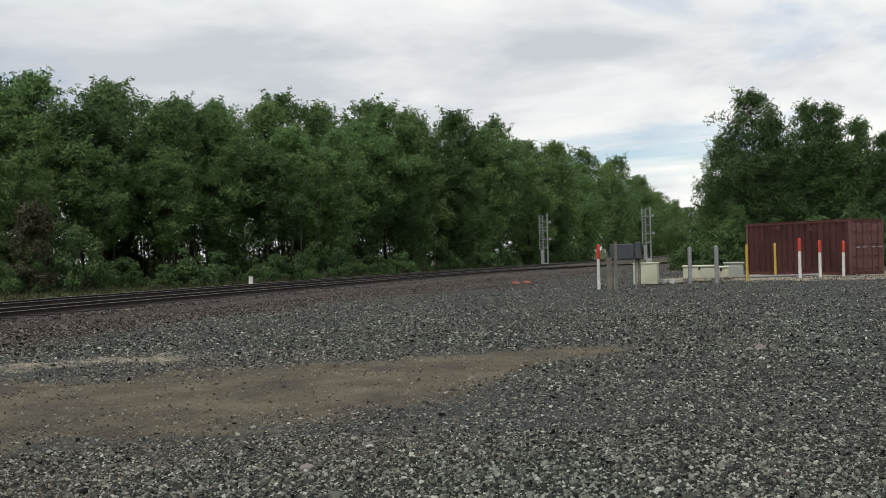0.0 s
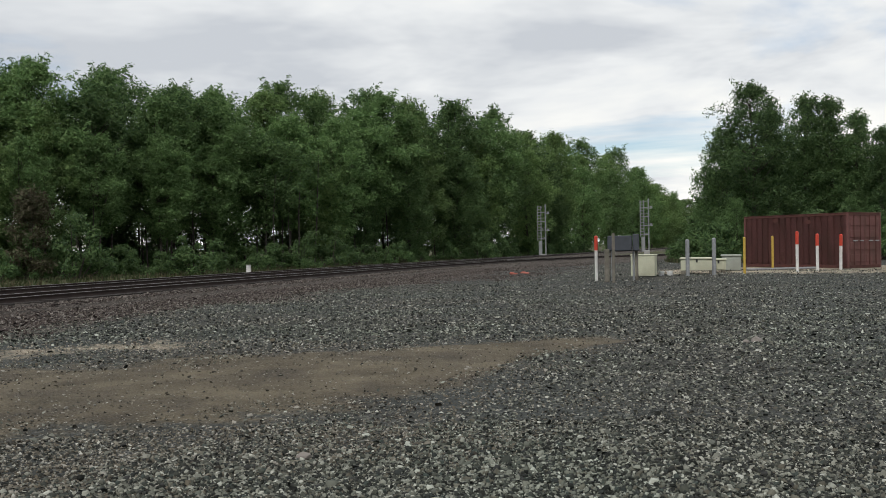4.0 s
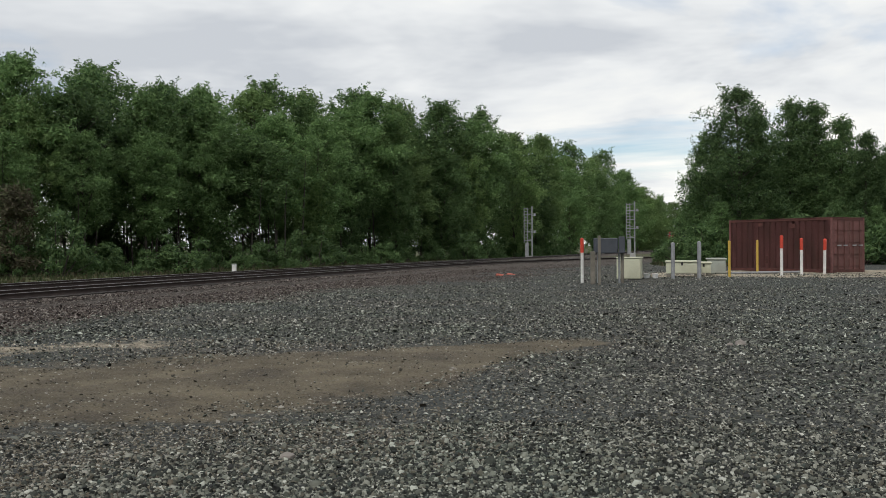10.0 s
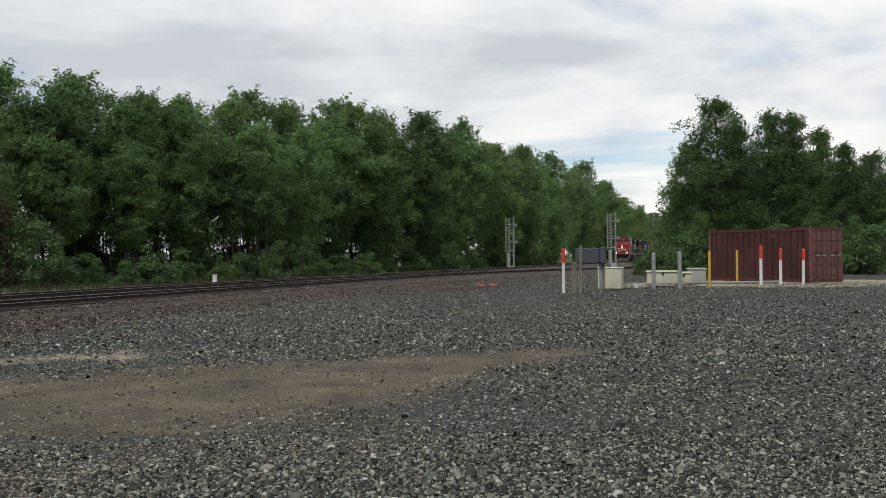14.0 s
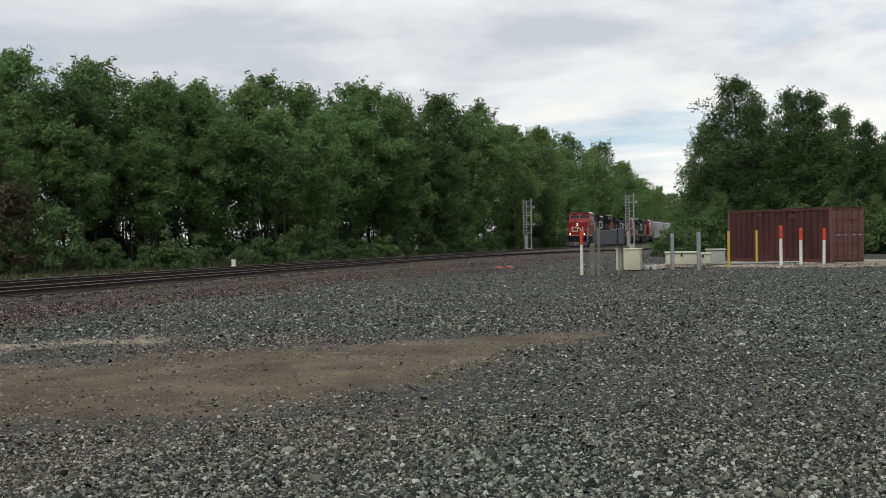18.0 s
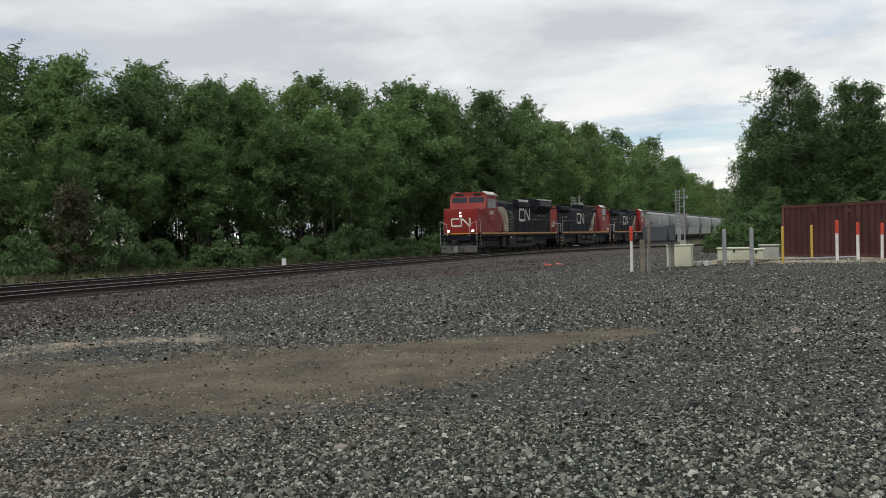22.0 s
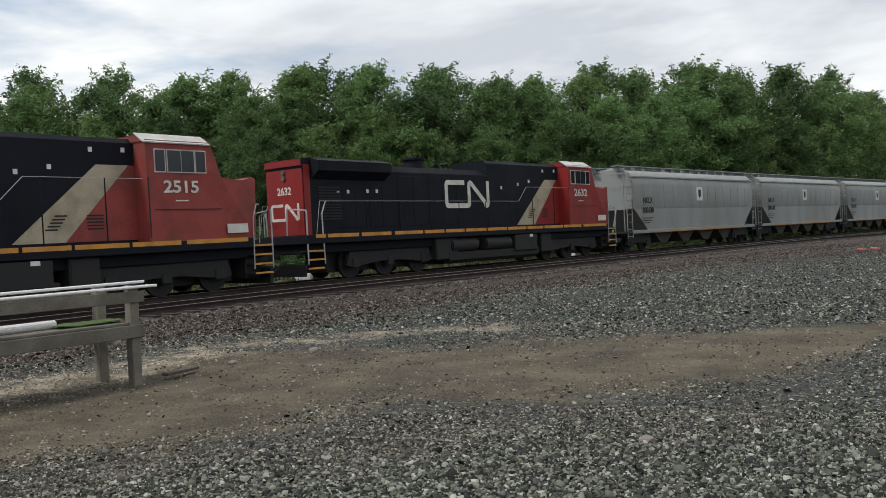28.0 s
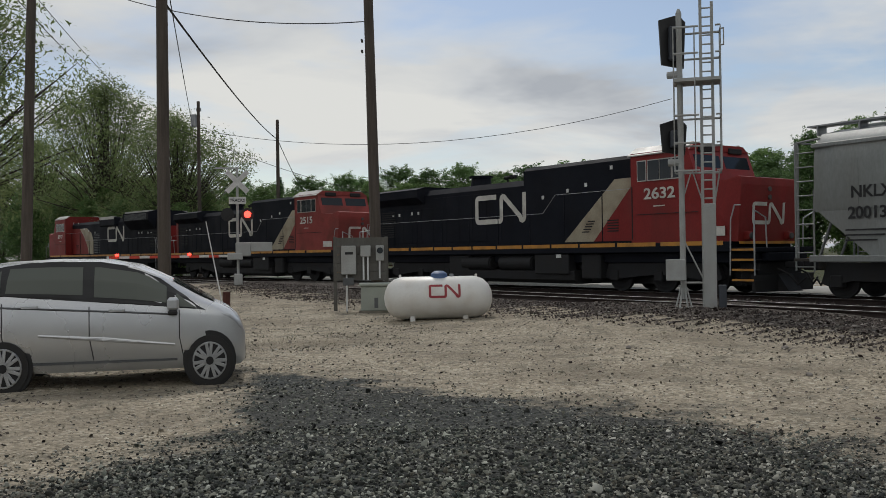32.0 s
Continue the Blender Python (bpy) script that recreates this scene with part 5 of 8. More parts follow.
def make_woods():
    label, group = "tall green broadleaf tree in a dense wood", "the wood beyond the tracks"
    kinds = [wood_tree("tree", label, 14.0, w, 20 + i, lf, b, group) for i, (w, b, lf) in enumerate(((7.6, 0.06, "leaf"), (8.6, 0.03, "leaf_light"), (6.8, 0.08, "leaf_dark"), (8.0, 0.10, "leaf"), (7.2, 0.03, "leaf_light")))]
    bare = [wood_tree("tree", label, 14.0, w, 40 + i, lf, b, group, stems=5) for i, (w, b, lf) in enumerate(((7.6, 0.30, "leaf"), (8.2, 0.36, "leaf_dark"), (7.0, 0.27, "leaf")))]
    reds = [tree("tree", "brownish young tree at the edge of the wood", 7.0, 3.2, 41, leaf="leaf_red", base=0.1, clumps=50, per=36, size=0.2, group="the wood beyond the tracks")]
    shrubs = [bush("bush", "leafy green bush along the wood's edge", 3.0, 2.4, 60 + i, leaf="leaf_dark", group="the wood's edge") for i in range(3)]
    rr = random.Random(8)
    az = -14.3
    while az < 157:
        d0 = float(np.interp(az, WOOD_AZ, WOOD_D))
        el = float(np.interp(az, WOOD_AZ, WOOD_EL))
        rows = ((0.0, 0.72), (3.5, 0.90), (7.0, 1.02), (10.5, 1.04)) if -1 < az < 60 else ((0.0, 0.80), (4.0, 0.96), (8.0, 1.01)) if az < 62 else ((0.0, 0.88), (6.0, 1.0))
        open_share = float(np.interp(az, (-4, 4, 9, 28, 33, 60, 62), (0.0, 0.12, 0.6, 0.6, 0.3, 0.2, 0.0)))
        for back, f in rows:
            d = d0 + back + rr.uniform(-1.4, 1.4)
            a = az + rr.uniform(-1.2, 1.2) * 57 / d
            top = (d * math.tan(radians(el)) + 1.6) * f * rr.uniform(0.93, 1.05)
            x, y = polar(a, d)
            wide = rr.uniform(0.9, 1.2) * (1.6 if az > 112 else 1.0)
            pool = bare if rr.random() < open_share else kinds
            put(rr.choice(pool), x, y, top / 14.1 * wide, rr.uniform(0, 360), 1.0 / wide, z=-0.1)
        az += (4.3 if az < 62 else 4.6 if az < 112 else 5.0) * (1.0 if d0 < 150 else 1.25) / d0 * 57.3
    az = -9.0
    while az < 100:
        d0 = float(np.interp(az, WOOD_AZ, WOOD_D))
        d = d0 - rr.uniform(2.5, 9.0)
        x, y = polar(az, d)
        if rr.random() < 0.05 and az < 60:
            put(reds[0], x, y, rr.uniform(0.6, 0.95), rr.uniform(0, 360), z=-0.1)
        put(rr.choice(shrubs), x, y, rr.uniform(0.7, 1.5), rr.uniform(0, 360), rr.uniform(0.8, 1.3), z=-0.1)
        az += rr.uniform(1.4, 3.0) / d0 * 57.3
    for a in np.arange(-8.0, 58.0, 1.9):
        d = float(np.interp(a, WOOD_AZ, WOOD_D)) + rr.uniform(5, 12)
        x, y = polar(a + rr.uniform(-1, 1), d)
        put(rr.choice(shrubs), x, y, rr.uniform(1.1, 1.9), rr.uniform(0, 360), rr.uniform(1.0, 1.6), z=-0.1)
    for ob in kinds + bare + reds + shrubs:
        x, y = polar(rr.uniform(30, 60), 92 + rr.uniform(0, 8))
        ob.matrix_basis = pose(x, y, -0.1)
    # trees on the near side, behind the red container
    label, group = "tall dark green poplar behind the red container", "trees behind the container"
    near_kind = [wood_tree("tree", label, 14.0, w, 80 + i, lf, 0.03, group, boughs=nb, per=38, size=0.14, peak=pk, trunk_r=0.2) for i, (w, lf, nb, pk) in enumerate(((8.4, "leaf_dark", 60, 0.30), (4.6, "leaf_dark", 44, 0.2), (7.6, "leaf", 44, 0.4)))]
    # bearing, distance, height, which form
    spots = [(-19.0, 74, 14.2, 0), (-22.1, 78, 13.8, 1), (-17.5, 76, 11.0, 2), (-20.2, 76, 12.8, 1), (-23.4, 78, 14.0, 1), (-24.8, 77, 12.4, 1), (-26.1, 75, 10.8, 1), (-27.6, 76, 9.6, 0), (-30, 75, 11.0, 0), (-33, 76, 12, 0),
             (-16.7, 80, 9.0, 2), (-16.2, 96, 8.0, 2), (-17.9, 79, 12.2, 2), (-16.2, 130, 8.6, 2), (-21.3, 82, 9.0, 2), (-15.9, 165, 9.5, 2), (-18.4, 88, 9.0, 0), (-22.6, 84, 9.4, 2), (-24.0, 82, 9.0, 0), (-26.4, 84, 8.4, 2), (-28.6, 82, 9.0, 2), (-18.1, 70, 6.4, 2), (-24.4, 68, 6.0, 2), (-18.3, 84, 10.6, 0), (-20.6, 86, 11.0, 0), (-22.3, 87, 11.2, 0), (-24.0, 86, 11.0, 0), (-25.6, 86, 10.0, 0), (-27.2, 84, 9.6, 0), (-20.2, 69, 5.0, 2), (-22.4, 68, 4.6, 2), (-26.6, 68, 5.6, 2), (-28.6, 68, 5.6, 2)]
    for i, (a, d, h, form) in enumerate(spots):
        x, y = polar(a, d)
        if i < 3:
            near_kind[i].matrix_basis = pose(x, y, 0.0, 0, 0, 40 * i) @ Matrix.Diagonal((h / 14.3, h / 14.3, h / 14.3, 1))
        else:
            put(near_kind[form], x, y, h / 14.3, rr.uniform(0, 360), z=0.0)
    for a, d, s in ((-16.2, 70, 1.5), (-17.2, 68, 1.3), (-18.2, 72, 1.6), (-15.7, 76, 1.2), (-23.5, 66, 1.7), (-21.5, 68, 1.5), (-25.5, 66, 1.6), (-28, 66, 1.6), (-15.2, 84, 1.0), (-16.6, 66, 0.8), (-14.9, 92, 0.9)):
        x, y = polar(a, d)
        put(shrubs[0], x, y, s, rr.uniform(0, 360), 1.1, z=0.1)
    # the far end of the wood, where the line runs out of sight
    for a, d, h in ((-13.2, 300, 20.0), (-13.6, 310, 19.0), (-13.9, 318, 18.5), (-14.3, 325, 18.5), (-14.7, 335, 18.0), (-15.1, 330, 17.5), (-15.5, 320, 17.0), (-12.6, 262, 19.5), (-12.9, 280, 19.5)):
        x, y = polar(a, d)
        put(kinds[1], x, y, h / 14.5, rr.uniform(0, 360), z=-0.1)
    # beyond the level crossing
    round_kind = tree("tree", "broad spring tree with thin pale leaves", 12.5, 12.0, 95, leaf="leaf_pale", base=0.2, clumps=330, per=46, size=0.13, sparse=1.0, trunk_r=0.3, shape=0.8, vase=True, group="trees by the crossing")
    x, y = polar(152.6, 104)
    round_kind.matrix_basis = pose(x, y, 0) @ Matrix.Diagonal((1.5, 1.5, 1.55, 1))
    for a, d, s in ((148.6, 84, 0.7), (161.8, 56, 0.85), (166, 60, 1.05), (156.5, 122, 0.8), (145.2, 120, 0.45)):
        x, y = polar(a, d)
        put(round_kind, x, y, s, rr.uniform(0, 360), z=0.0)
    for row in range(2):
        for a in np.arange(140.5, 170, 1.9):
            d = float(np.interp(a, (140, 150, 156, 160, 165), (51, 72, 95, 118, 150))) + 12 + 9 * row
            x, y = polar(a + rr.uniform(-0.5, 0.5) + row * 0.6, d + rr.uniform(-3, 3))
            top = (d * math.tan(radians(5.0 if a > 146 else 3.9)) + 1.6) * (0.85 + 0.12 * row)
            put(kinds[rr.choice((1, 3))], x, y, top / 15 * rr.uniform(0.85, 1.1), rr.uniform(0, 360), 0.95, z=-0.1)
    # a dark conifer
    t = thing("conifer", Matrix.Translation((*polar(142.5, 105), 0.0)), "dark pointed evergreen tree", "tree")
    bm = bmesh.new()
    limb(bm, (0, 0, -0.1), (0, 0, 10.4), 0.2, 0.03, 8)
    part("trunk", bm, M["bark"], t)
    cs, rad = [], []
    for k in range(120):
        f = rr.random() ** 0.8
        q, ang = (1 - f) * 2.3 * rr.uniform(0.3, 1.0), rr.uniform(0, 6.28)
        cs.append((q * math.cos(ang), q * math.sin(ang), 0.9 + f * 9.7 - q * 0.2))
        rad.append(0.25 + 0.3 * (1 - f))
    leaves("crown", cs, rad, 26, 0.2, M["leaf_dark"], t, 7, droop=0.6)


make_woods()


def make_grass():
    """Tufts along the far side of the line and round the yard's edges."""
    rs = np.random.RandomState(11)
    n = 9000
    s = rs.uniform(-40, 170, n)
    off = -(3.6 + rs.gamma(2.0, 4.0, n))
    x = np.interp(s, S_LINE, X_LINE) + off * np.cos(np.interp(s, S_LINE, H_LINE))
    y = np.interp(s, S_LINE, Y_LINE) + off * np.sin(np.interp(s, S_LINE, H_LINE))
    keep = (s > 26 - 0.6 * (off + 20)) | (off < -19)
    x[~keep], y[~keep] = x[~keep] - 30, y[~keep] + 30
    x2, y2 = rs.normal(-11, 1.6, 500), rs.normal(-13.5, 1.3, 500)
    a2 = np.radians(rs.uniform(-20, -14, 900))
    d2 = rs.uniform(58, 100, 900)
    s3, o3 = rs.uniform(-10, 34, 1100), rs.normal(2.0, 0.3, 1100)
    h3 = np.interp(s3, S_LINE, H_LINE)
    x3, y3 = np.interp(s3, S_LINE, X_LINE) + o3 * np.cos(h3), np.interp(s3, S_LINE, Y_LINE) + o3 * np.sin(h3)
    x, y = np.concatenate([x, x2, -d2 * np.sin(a2), x3]), np.concatenate([y, y2, d2 * np.cos(a2), y3])
    n = len(x)
    h = rs.uniform(0.08, 0.36, n)
    h[9000:9500] *= 0.16
    h[10400:] *= 0.7
    z = ground_z(x, y) - 0.02
    vs = []
    for k in range(3):
        a = rs.uniform(0, np.pi, n)
        w = h * rs.uniform(0.12, 0.25, n)
        lean = rs.normal(0, 0.35, (2, n)) * h
        p = np.stack([x + rs.normal(0, 0.08, n), y + rs.normal(0, 0.08, n), z], 1)
        u = np.stack([np.cos(a) * w, np.sin(a) * w, np.zeros(n)], 1)
        vs.append(np.stack([p - u, p + u, p + np.stack([lean[0], lean[1], h], 1)], 1))
    v = np.concatenate(vs).reshape(-1, 3)
    ob = fast_mesh("grass", v, np.arange(len(v)), 3, M["grass"])
    tagged(ob, "rough green and straw-coloured grass along the line", "grass", kind="stuff")


make_grass()


# ---- things in the yard ----
def container():
    c, u = Vector((18.7, 41.6, 0.27)), Vector((-0.497, 0.868, 0))
    ang = math.degrees(math.atan2(u.y, u.x))
    t = thing("shipping_container", pose(c.x, c.y, c.z, 0, 0, ang), "rusty dark red steel shipping container on the gravel", "container")
    L, W, H = 6.06, 2.44, 2.59
    # local: x along the long side away from the corner, y to the left is the street side
    red, dark = M["rust_box"], M["rust_dark"]

    def corrugated(length, n, depth=0.06):
        pts, p = [], length / n
        for i in range(n):
            a = i * p
            pts += [(a, 0), (a + p * 0.62, 0), (a + p * 0.72, -depth), (a + p * 0.92, -depth)]
        return pts + [(length, 0)]
    for nm, length, m in (("long_side", L - 0.2, pose(0.1, -0.02, 0.16)), ("long_side", L - 0.2, pose(0.1, -W + 0.03, 0.16)), ("rear_end", W - 0.2, pose(L - 0.02, -W + 0.1, 0.16, 0, 0, 90))):
        bm = bmesh.new()
        pts = corrugated(length, 17 if length > 4 else 7)
        a = [bm.verts.new((x, y, 0)) for x, y in pts]
        b = [bm.verts.new((x, y, H - 0.3)) for x, y in pts]
        for i in range(len(pts) - 1):
            bm.faces.new((a[i], a[i + 1], b[i + 1], b[i]))
        bmesh.ops.solidify(bm, geom=bm.faces[:], thickness=0.004)
        ob = part(nm, bm, red, t, "corrugated rusty red wall")
        ob.matrix_basis = m
    bm = new_box(0, L, -W, 0, H - 0.05, H - 0.01)
    part("roof", bm, dark, t)
    bm = new_box(0.02, L - 0.02, -W + 0.02, -0.02, 0.0, 0.15)
    part("floor_frame", bm, dark, t)
    for x in (0.0, L - 0.1):
        for y in (-W, -0.1):
            bm = new_box(x, x + 0.1, y, y + 0.1, 0, H, 0.01)
            part("corner_post", bm, red, t)
    for z in (0.0, H - 0.14):
        for y in (-W, -0.07):
            bm = new_box(0.1, L - 0.1, y, y + 0.07, z, z + 0.14, 0.01)
            part("rail", bm, dark, t)
        for x in (0.0, L - 0.07):
            bm = new_box(x, x + 0.07, -W + 0.1, -0.1, z, z + 0.14, 0.01)
            part("end_rail", bm, dark, t)
    for y0, y1 in ((-W + 0.1, -W / 2 - 0.01), (-W / 2 + 0.01, -0.1)):
        bm = bmesh.new()
        box(bm, 0.02, 0.07, y0, y1, 0.14, H - 0.14)
        for k in range(4):
            z = 0.3 + k * 0.56
            box(bm, -0.005, 0.03, y0 + 0.08, y1 - 0.08, z, z + 0.34, 0.01)
        door = part("door", bm, red, t, "steel end door")
        for f in (0.3, 0.72):
            y = y0 + (y1 - y0) * f
            bm = bmesh.new()
            rod(bm, (-0.02, y, 0.15), (-0.02, y, H - 0.15), 0.02, 8)
            part("locking_bar", bm, dark, door)
            bm = new_box(-0.06, -0.01, y - 0.2, y + 0.05, 1.25, 1.30)
            part("handle", bm, M["galv"], door)
    for x, z in ((2.0, 2.1), (3.9, 2.2)):
        bm = new_box(x, x + 0.3, -0.025, -0.005, z, z + 0.2, 0.005)
        part("vent", bm, dark, t)
    bm = new_box(3.6, 3.75, -0.03, 0.0, 0.4, 0.75)
    part("placard", bm, M["rust_dark"], t)


container()


def marker(name, az, el_foot, h, r, body, cap, label, cat, tilt=0.0, z=0.12, square=False):
    d = (1.6 - z) / math.tan(radians(-el_foot))
    x, y = polar(az, d)
    t = thing(name, pose(x, y, float(ground_z(x, y)) - 0.05, tilt, 0, 0), label, cat, "posts beside the cabinets")
    bm = bmesh.new()
    if square:
        box(bm, -r, r, -r, r, 0, h, 0.01)
    else:
        rod(bm, (0, 0, 0), (0, 0, h * (0.7 if cap else 1.0)), r, 12)
        if not cap:
            rod(bm, (0, 0, h), (0, 0, h + r * 0.5), r, 12, r * 0.4)
    part("shaft", bm, body, t)
    if cap:
        bm = bmesh.new()
        rod(bm, (0, 0, h * 0.7), (0, 0, h), r * 1.12, 12)
        rod(bm, (0, 0, h), (0, 0, h + 0.04), r * 1.12, 12, r * 0.5)
        part("cap", bm, cap, t, "orange-red cap")
    return t


def make_posts():
    W, Y, G = M["white_post"], M["yellow_post"], M["galv"]
    marker("utility_marker", -9.7, -2.33, 1.80, 0.062, W, M["red_cap"], "white utility marker post with an orange-red cap", "marker post")
    for az, el, h, tl in ((-21.45, -1.85, 1.76, 0), (-22.55, -1.80, 1.63, 0), (-23.8, -1.72, 1.63, 2)):
        marker("utility_marker", az, el, h, 0.065, W, M["red_cap"], "white utility marker post with an orange-red cap", "marker post", tl, z=0.25)
    for az, el, h in ((-18.5, -2.0, 1.56), (-20.1, -1.85, 1.54)):
        marker("yellow_marker", az, el, h, 0.055, Y, None, "slim yellow marker post", "marker post", z=0.2)
    for az, el, h in ((-15.2, -2.06, 1.52), (-16.75, -2.06, 1.55)):
        marker("steel_bollard", az, el, h, 0.085, G, None, "grey galvanised steel bollard", "bollard", z=0.2)
    marker("wooden_post", -10.35, -2.37, 1.32, 0.085, M["old_wood"], None, "short weathered square timber post", "post", square=True)
    marker("wooden_post", -10.75, -2.40, 1.95, 0.05, M["old_wood"], None, "thin dark timber stake", "post", square=True)


make_posts()


def cabinets():
    def at(az, d, dz=0.0):
        x, y = polar(az, d)
        return x, y, float(ground_z(x, y)) + dz
    # dark relay box on legs
    x, y, z = at(-11.35, 36.5)
    t = thing("relay_box", pose(x, y, z, 0, 0, -12), "dark blue-grey relay box on steel legs", "equipment box")
    for nm, a, b in (("box", -0.6, 0.35), ("box", 0.37, 0.62)):
        bm = new_box(a, b, -0.28, 0.28, 1.18, 1.78 if a < 0 else 1.84, 0.03)
        part(nm, bm, M["dark_box"], t)
    for px in (-0.42, 0.40, 0.52):
        bm = bmesh.new()
        rod(bm, (px, 0, -0.1), (px, 0, 1.2), 0.045 if px < 0.5 else 0.06, 8)
        part("leg", bm, M["galv"] if px < 0.5 else M["old_wood"], t)
    bm = new_box(0.30, 0.36, -0.30, -0.28, 1.25, 1.35, 0.01)
    part("latch", bm, M["ink"], t)
    # cream instrument case
    x, y, z = at(-12.6, 39.4)
    t = thing("instrument_case", pose(x, y, z, 0, 0, -20), "pale cream metal trackside instrument case", "cabinet")
    part("case", new_box(-0.5, 0.5, -0.35, 0.35, 0.0, 0.86, 0.02), M["cream_cab"], t)
    part("lid", new_box(-0.53, 0.53, -0.38, 0.38, 0.86, 0.92, 0.02), M["cream_cab"], t)
    part("door_seam", new_box(-0.42, 0.42, -0.358, -0.35, 0.08, 0.8, 0.0), M["cream_cab"], t)
    # two white tubs
    for az in (-13.65, -14.15):
        x, y, z = at(az, 40.0)
        t = thing("bucket", pose(x, y, z), "small white plastic tub on the gravel", "bucket", "white tubs")
        bm = bmesh.new()
        rod(bm, (0, 0, 0), (0, 0, 0.19), 0.10, 14, 0.13)
        part("tub", bm, M["plastic_white"], t)
        bm = bmesh.new()
        rod(bm, (0, 0, 0.17), (0, 0, 0.20), 0.145, 14)
        part("rim", bm, M["plastic_white"], t)
    # long low cream battery boxes
    for az, d, w, h, nm in ((-15.75, 41, 1.35, 0.62, "battery_box"), (-17.0, 41.5, 0.62, 0.55, "battery_box"), (-17.75, 43, 0.8, 0.62, "battery_vault")):
        x, y, z = at(az, d)
        conc = nm == "battery_vault"
        t = thing(nm, pose(x, y, z, 0, 0, -16), "weathered concrete battery vault" if conc else "low cream metal battery box on timber skids", "equipment box", "low boxes")
        part("case", new_box(-w / 2, w / 2, -0.4, 0.4, 0.15 if not conc else 0.0, h, 0.02), M["cab_green"] if conc else M["cream_cab"], t)
        part("lid", new_box(-w / 2 - 0.05, w / 2 + 0.05, -0.45, 0.45, h, h + 0.09, 0.03), M["cab_green"] if conc else M["cream_cab"], t)
        if not conc:
            for px in (-w / 2 + 0.1, w / 2 - 0.1):
                part("skid", new_box(px - 0.08, px + 0.08, -0.45, 0.45, -0.05, 0.15), M["old_wood"], t)
            part("hasp", new_box(-0.04, 0.04, -0.43, -0.4, h - 0.12, h + 0.03), M["ink"], t)
    # pipe lying before the container
    x, y, z = at(-20.6, 43.2)
    t = thing("pipe", pose(x, y, z + 0.05, 0, 0, 10), "grey steel pipe lying on the ground", "pipe")
    bm = bmesh.new()
    rod(bm, (-1.7, 0, 0), (1.7, 0, 0.02), 0.05, 10)
    part("tube", bm, M["galv"], t)


cabinets()


def signal_ladder(name, az, d, h, z, turn, label):
    """A lattice signal mast with a ladder, seen from behind and far off."""
    x, y = polar(az, d)
    t = thing(name, pose(x, y, z, 0, 0, turn), label, "signal mast", "signals down the line")
    part("base", new_box(-0.35, 0.35, -0.35, 0.35, -0.5, 0.25, 0.03), M["grey_paint"], t)
    part("case", new_box(-0.62, -0.18, -0.25, 0.25, 0.1, 1.9, 0.02), M["galv"], t, "grey equipment case")
    bm = bmesh.new()
    rod(bm, (0.25, 0, 0.2), (0.25, 0, h), 0.085, 8)
    part("mast", bm, M["galv"], t)
    bm = bmesh.new()
    for px in (-0.72, -0.30):
        rod(bm, (px, 0, 1.9), (px, 0, h - 0.2), 0.065, 6)
    part("ladder_rail", bm, M["galv"], t)
    k = 0
    while 2.1 + k * 0.36 < h - 0.2:
        bm = new_box(-0.76, -0.28 if k % 3 else 0.3, -0.05, 0.05, 2.1 + k * 0.36, 2.2 + k * 0.36)
        part("rung", bm, M["galv"], t)
        k += 1
    bm = bmesh.new()
    for zz in (2.2, 3.4, 4.6, h - 0.4):
        rod(bm, (-0.3, 0, zz), (0.25, 0, zz + 0.15), 0.025, 6)
    part("brace", bm, M["galv"], t)
    for zz in (h - 1.2, h - 3.3):
        bm = bmesh.new()
        box(bm, 0.15, 0.75, -0.35, 0.25, zz, zz + 0.07)
        rod(bm, (0.55, 0, zz + 0.07), (0.55, 0, zz + 0.3), 0.16, 10)
        part("lamp_unit", bm, M["galv"], t)


signal_ladder("signal_mast", -6.5, 112, 6.4, 0.1, -6, "grey signal mast with a ladder beside the far track")
signal_ladder("signal_mast", -12.85, 112, 6.5, 0.42, -12, "grey signal mast with a ladder by the junction")


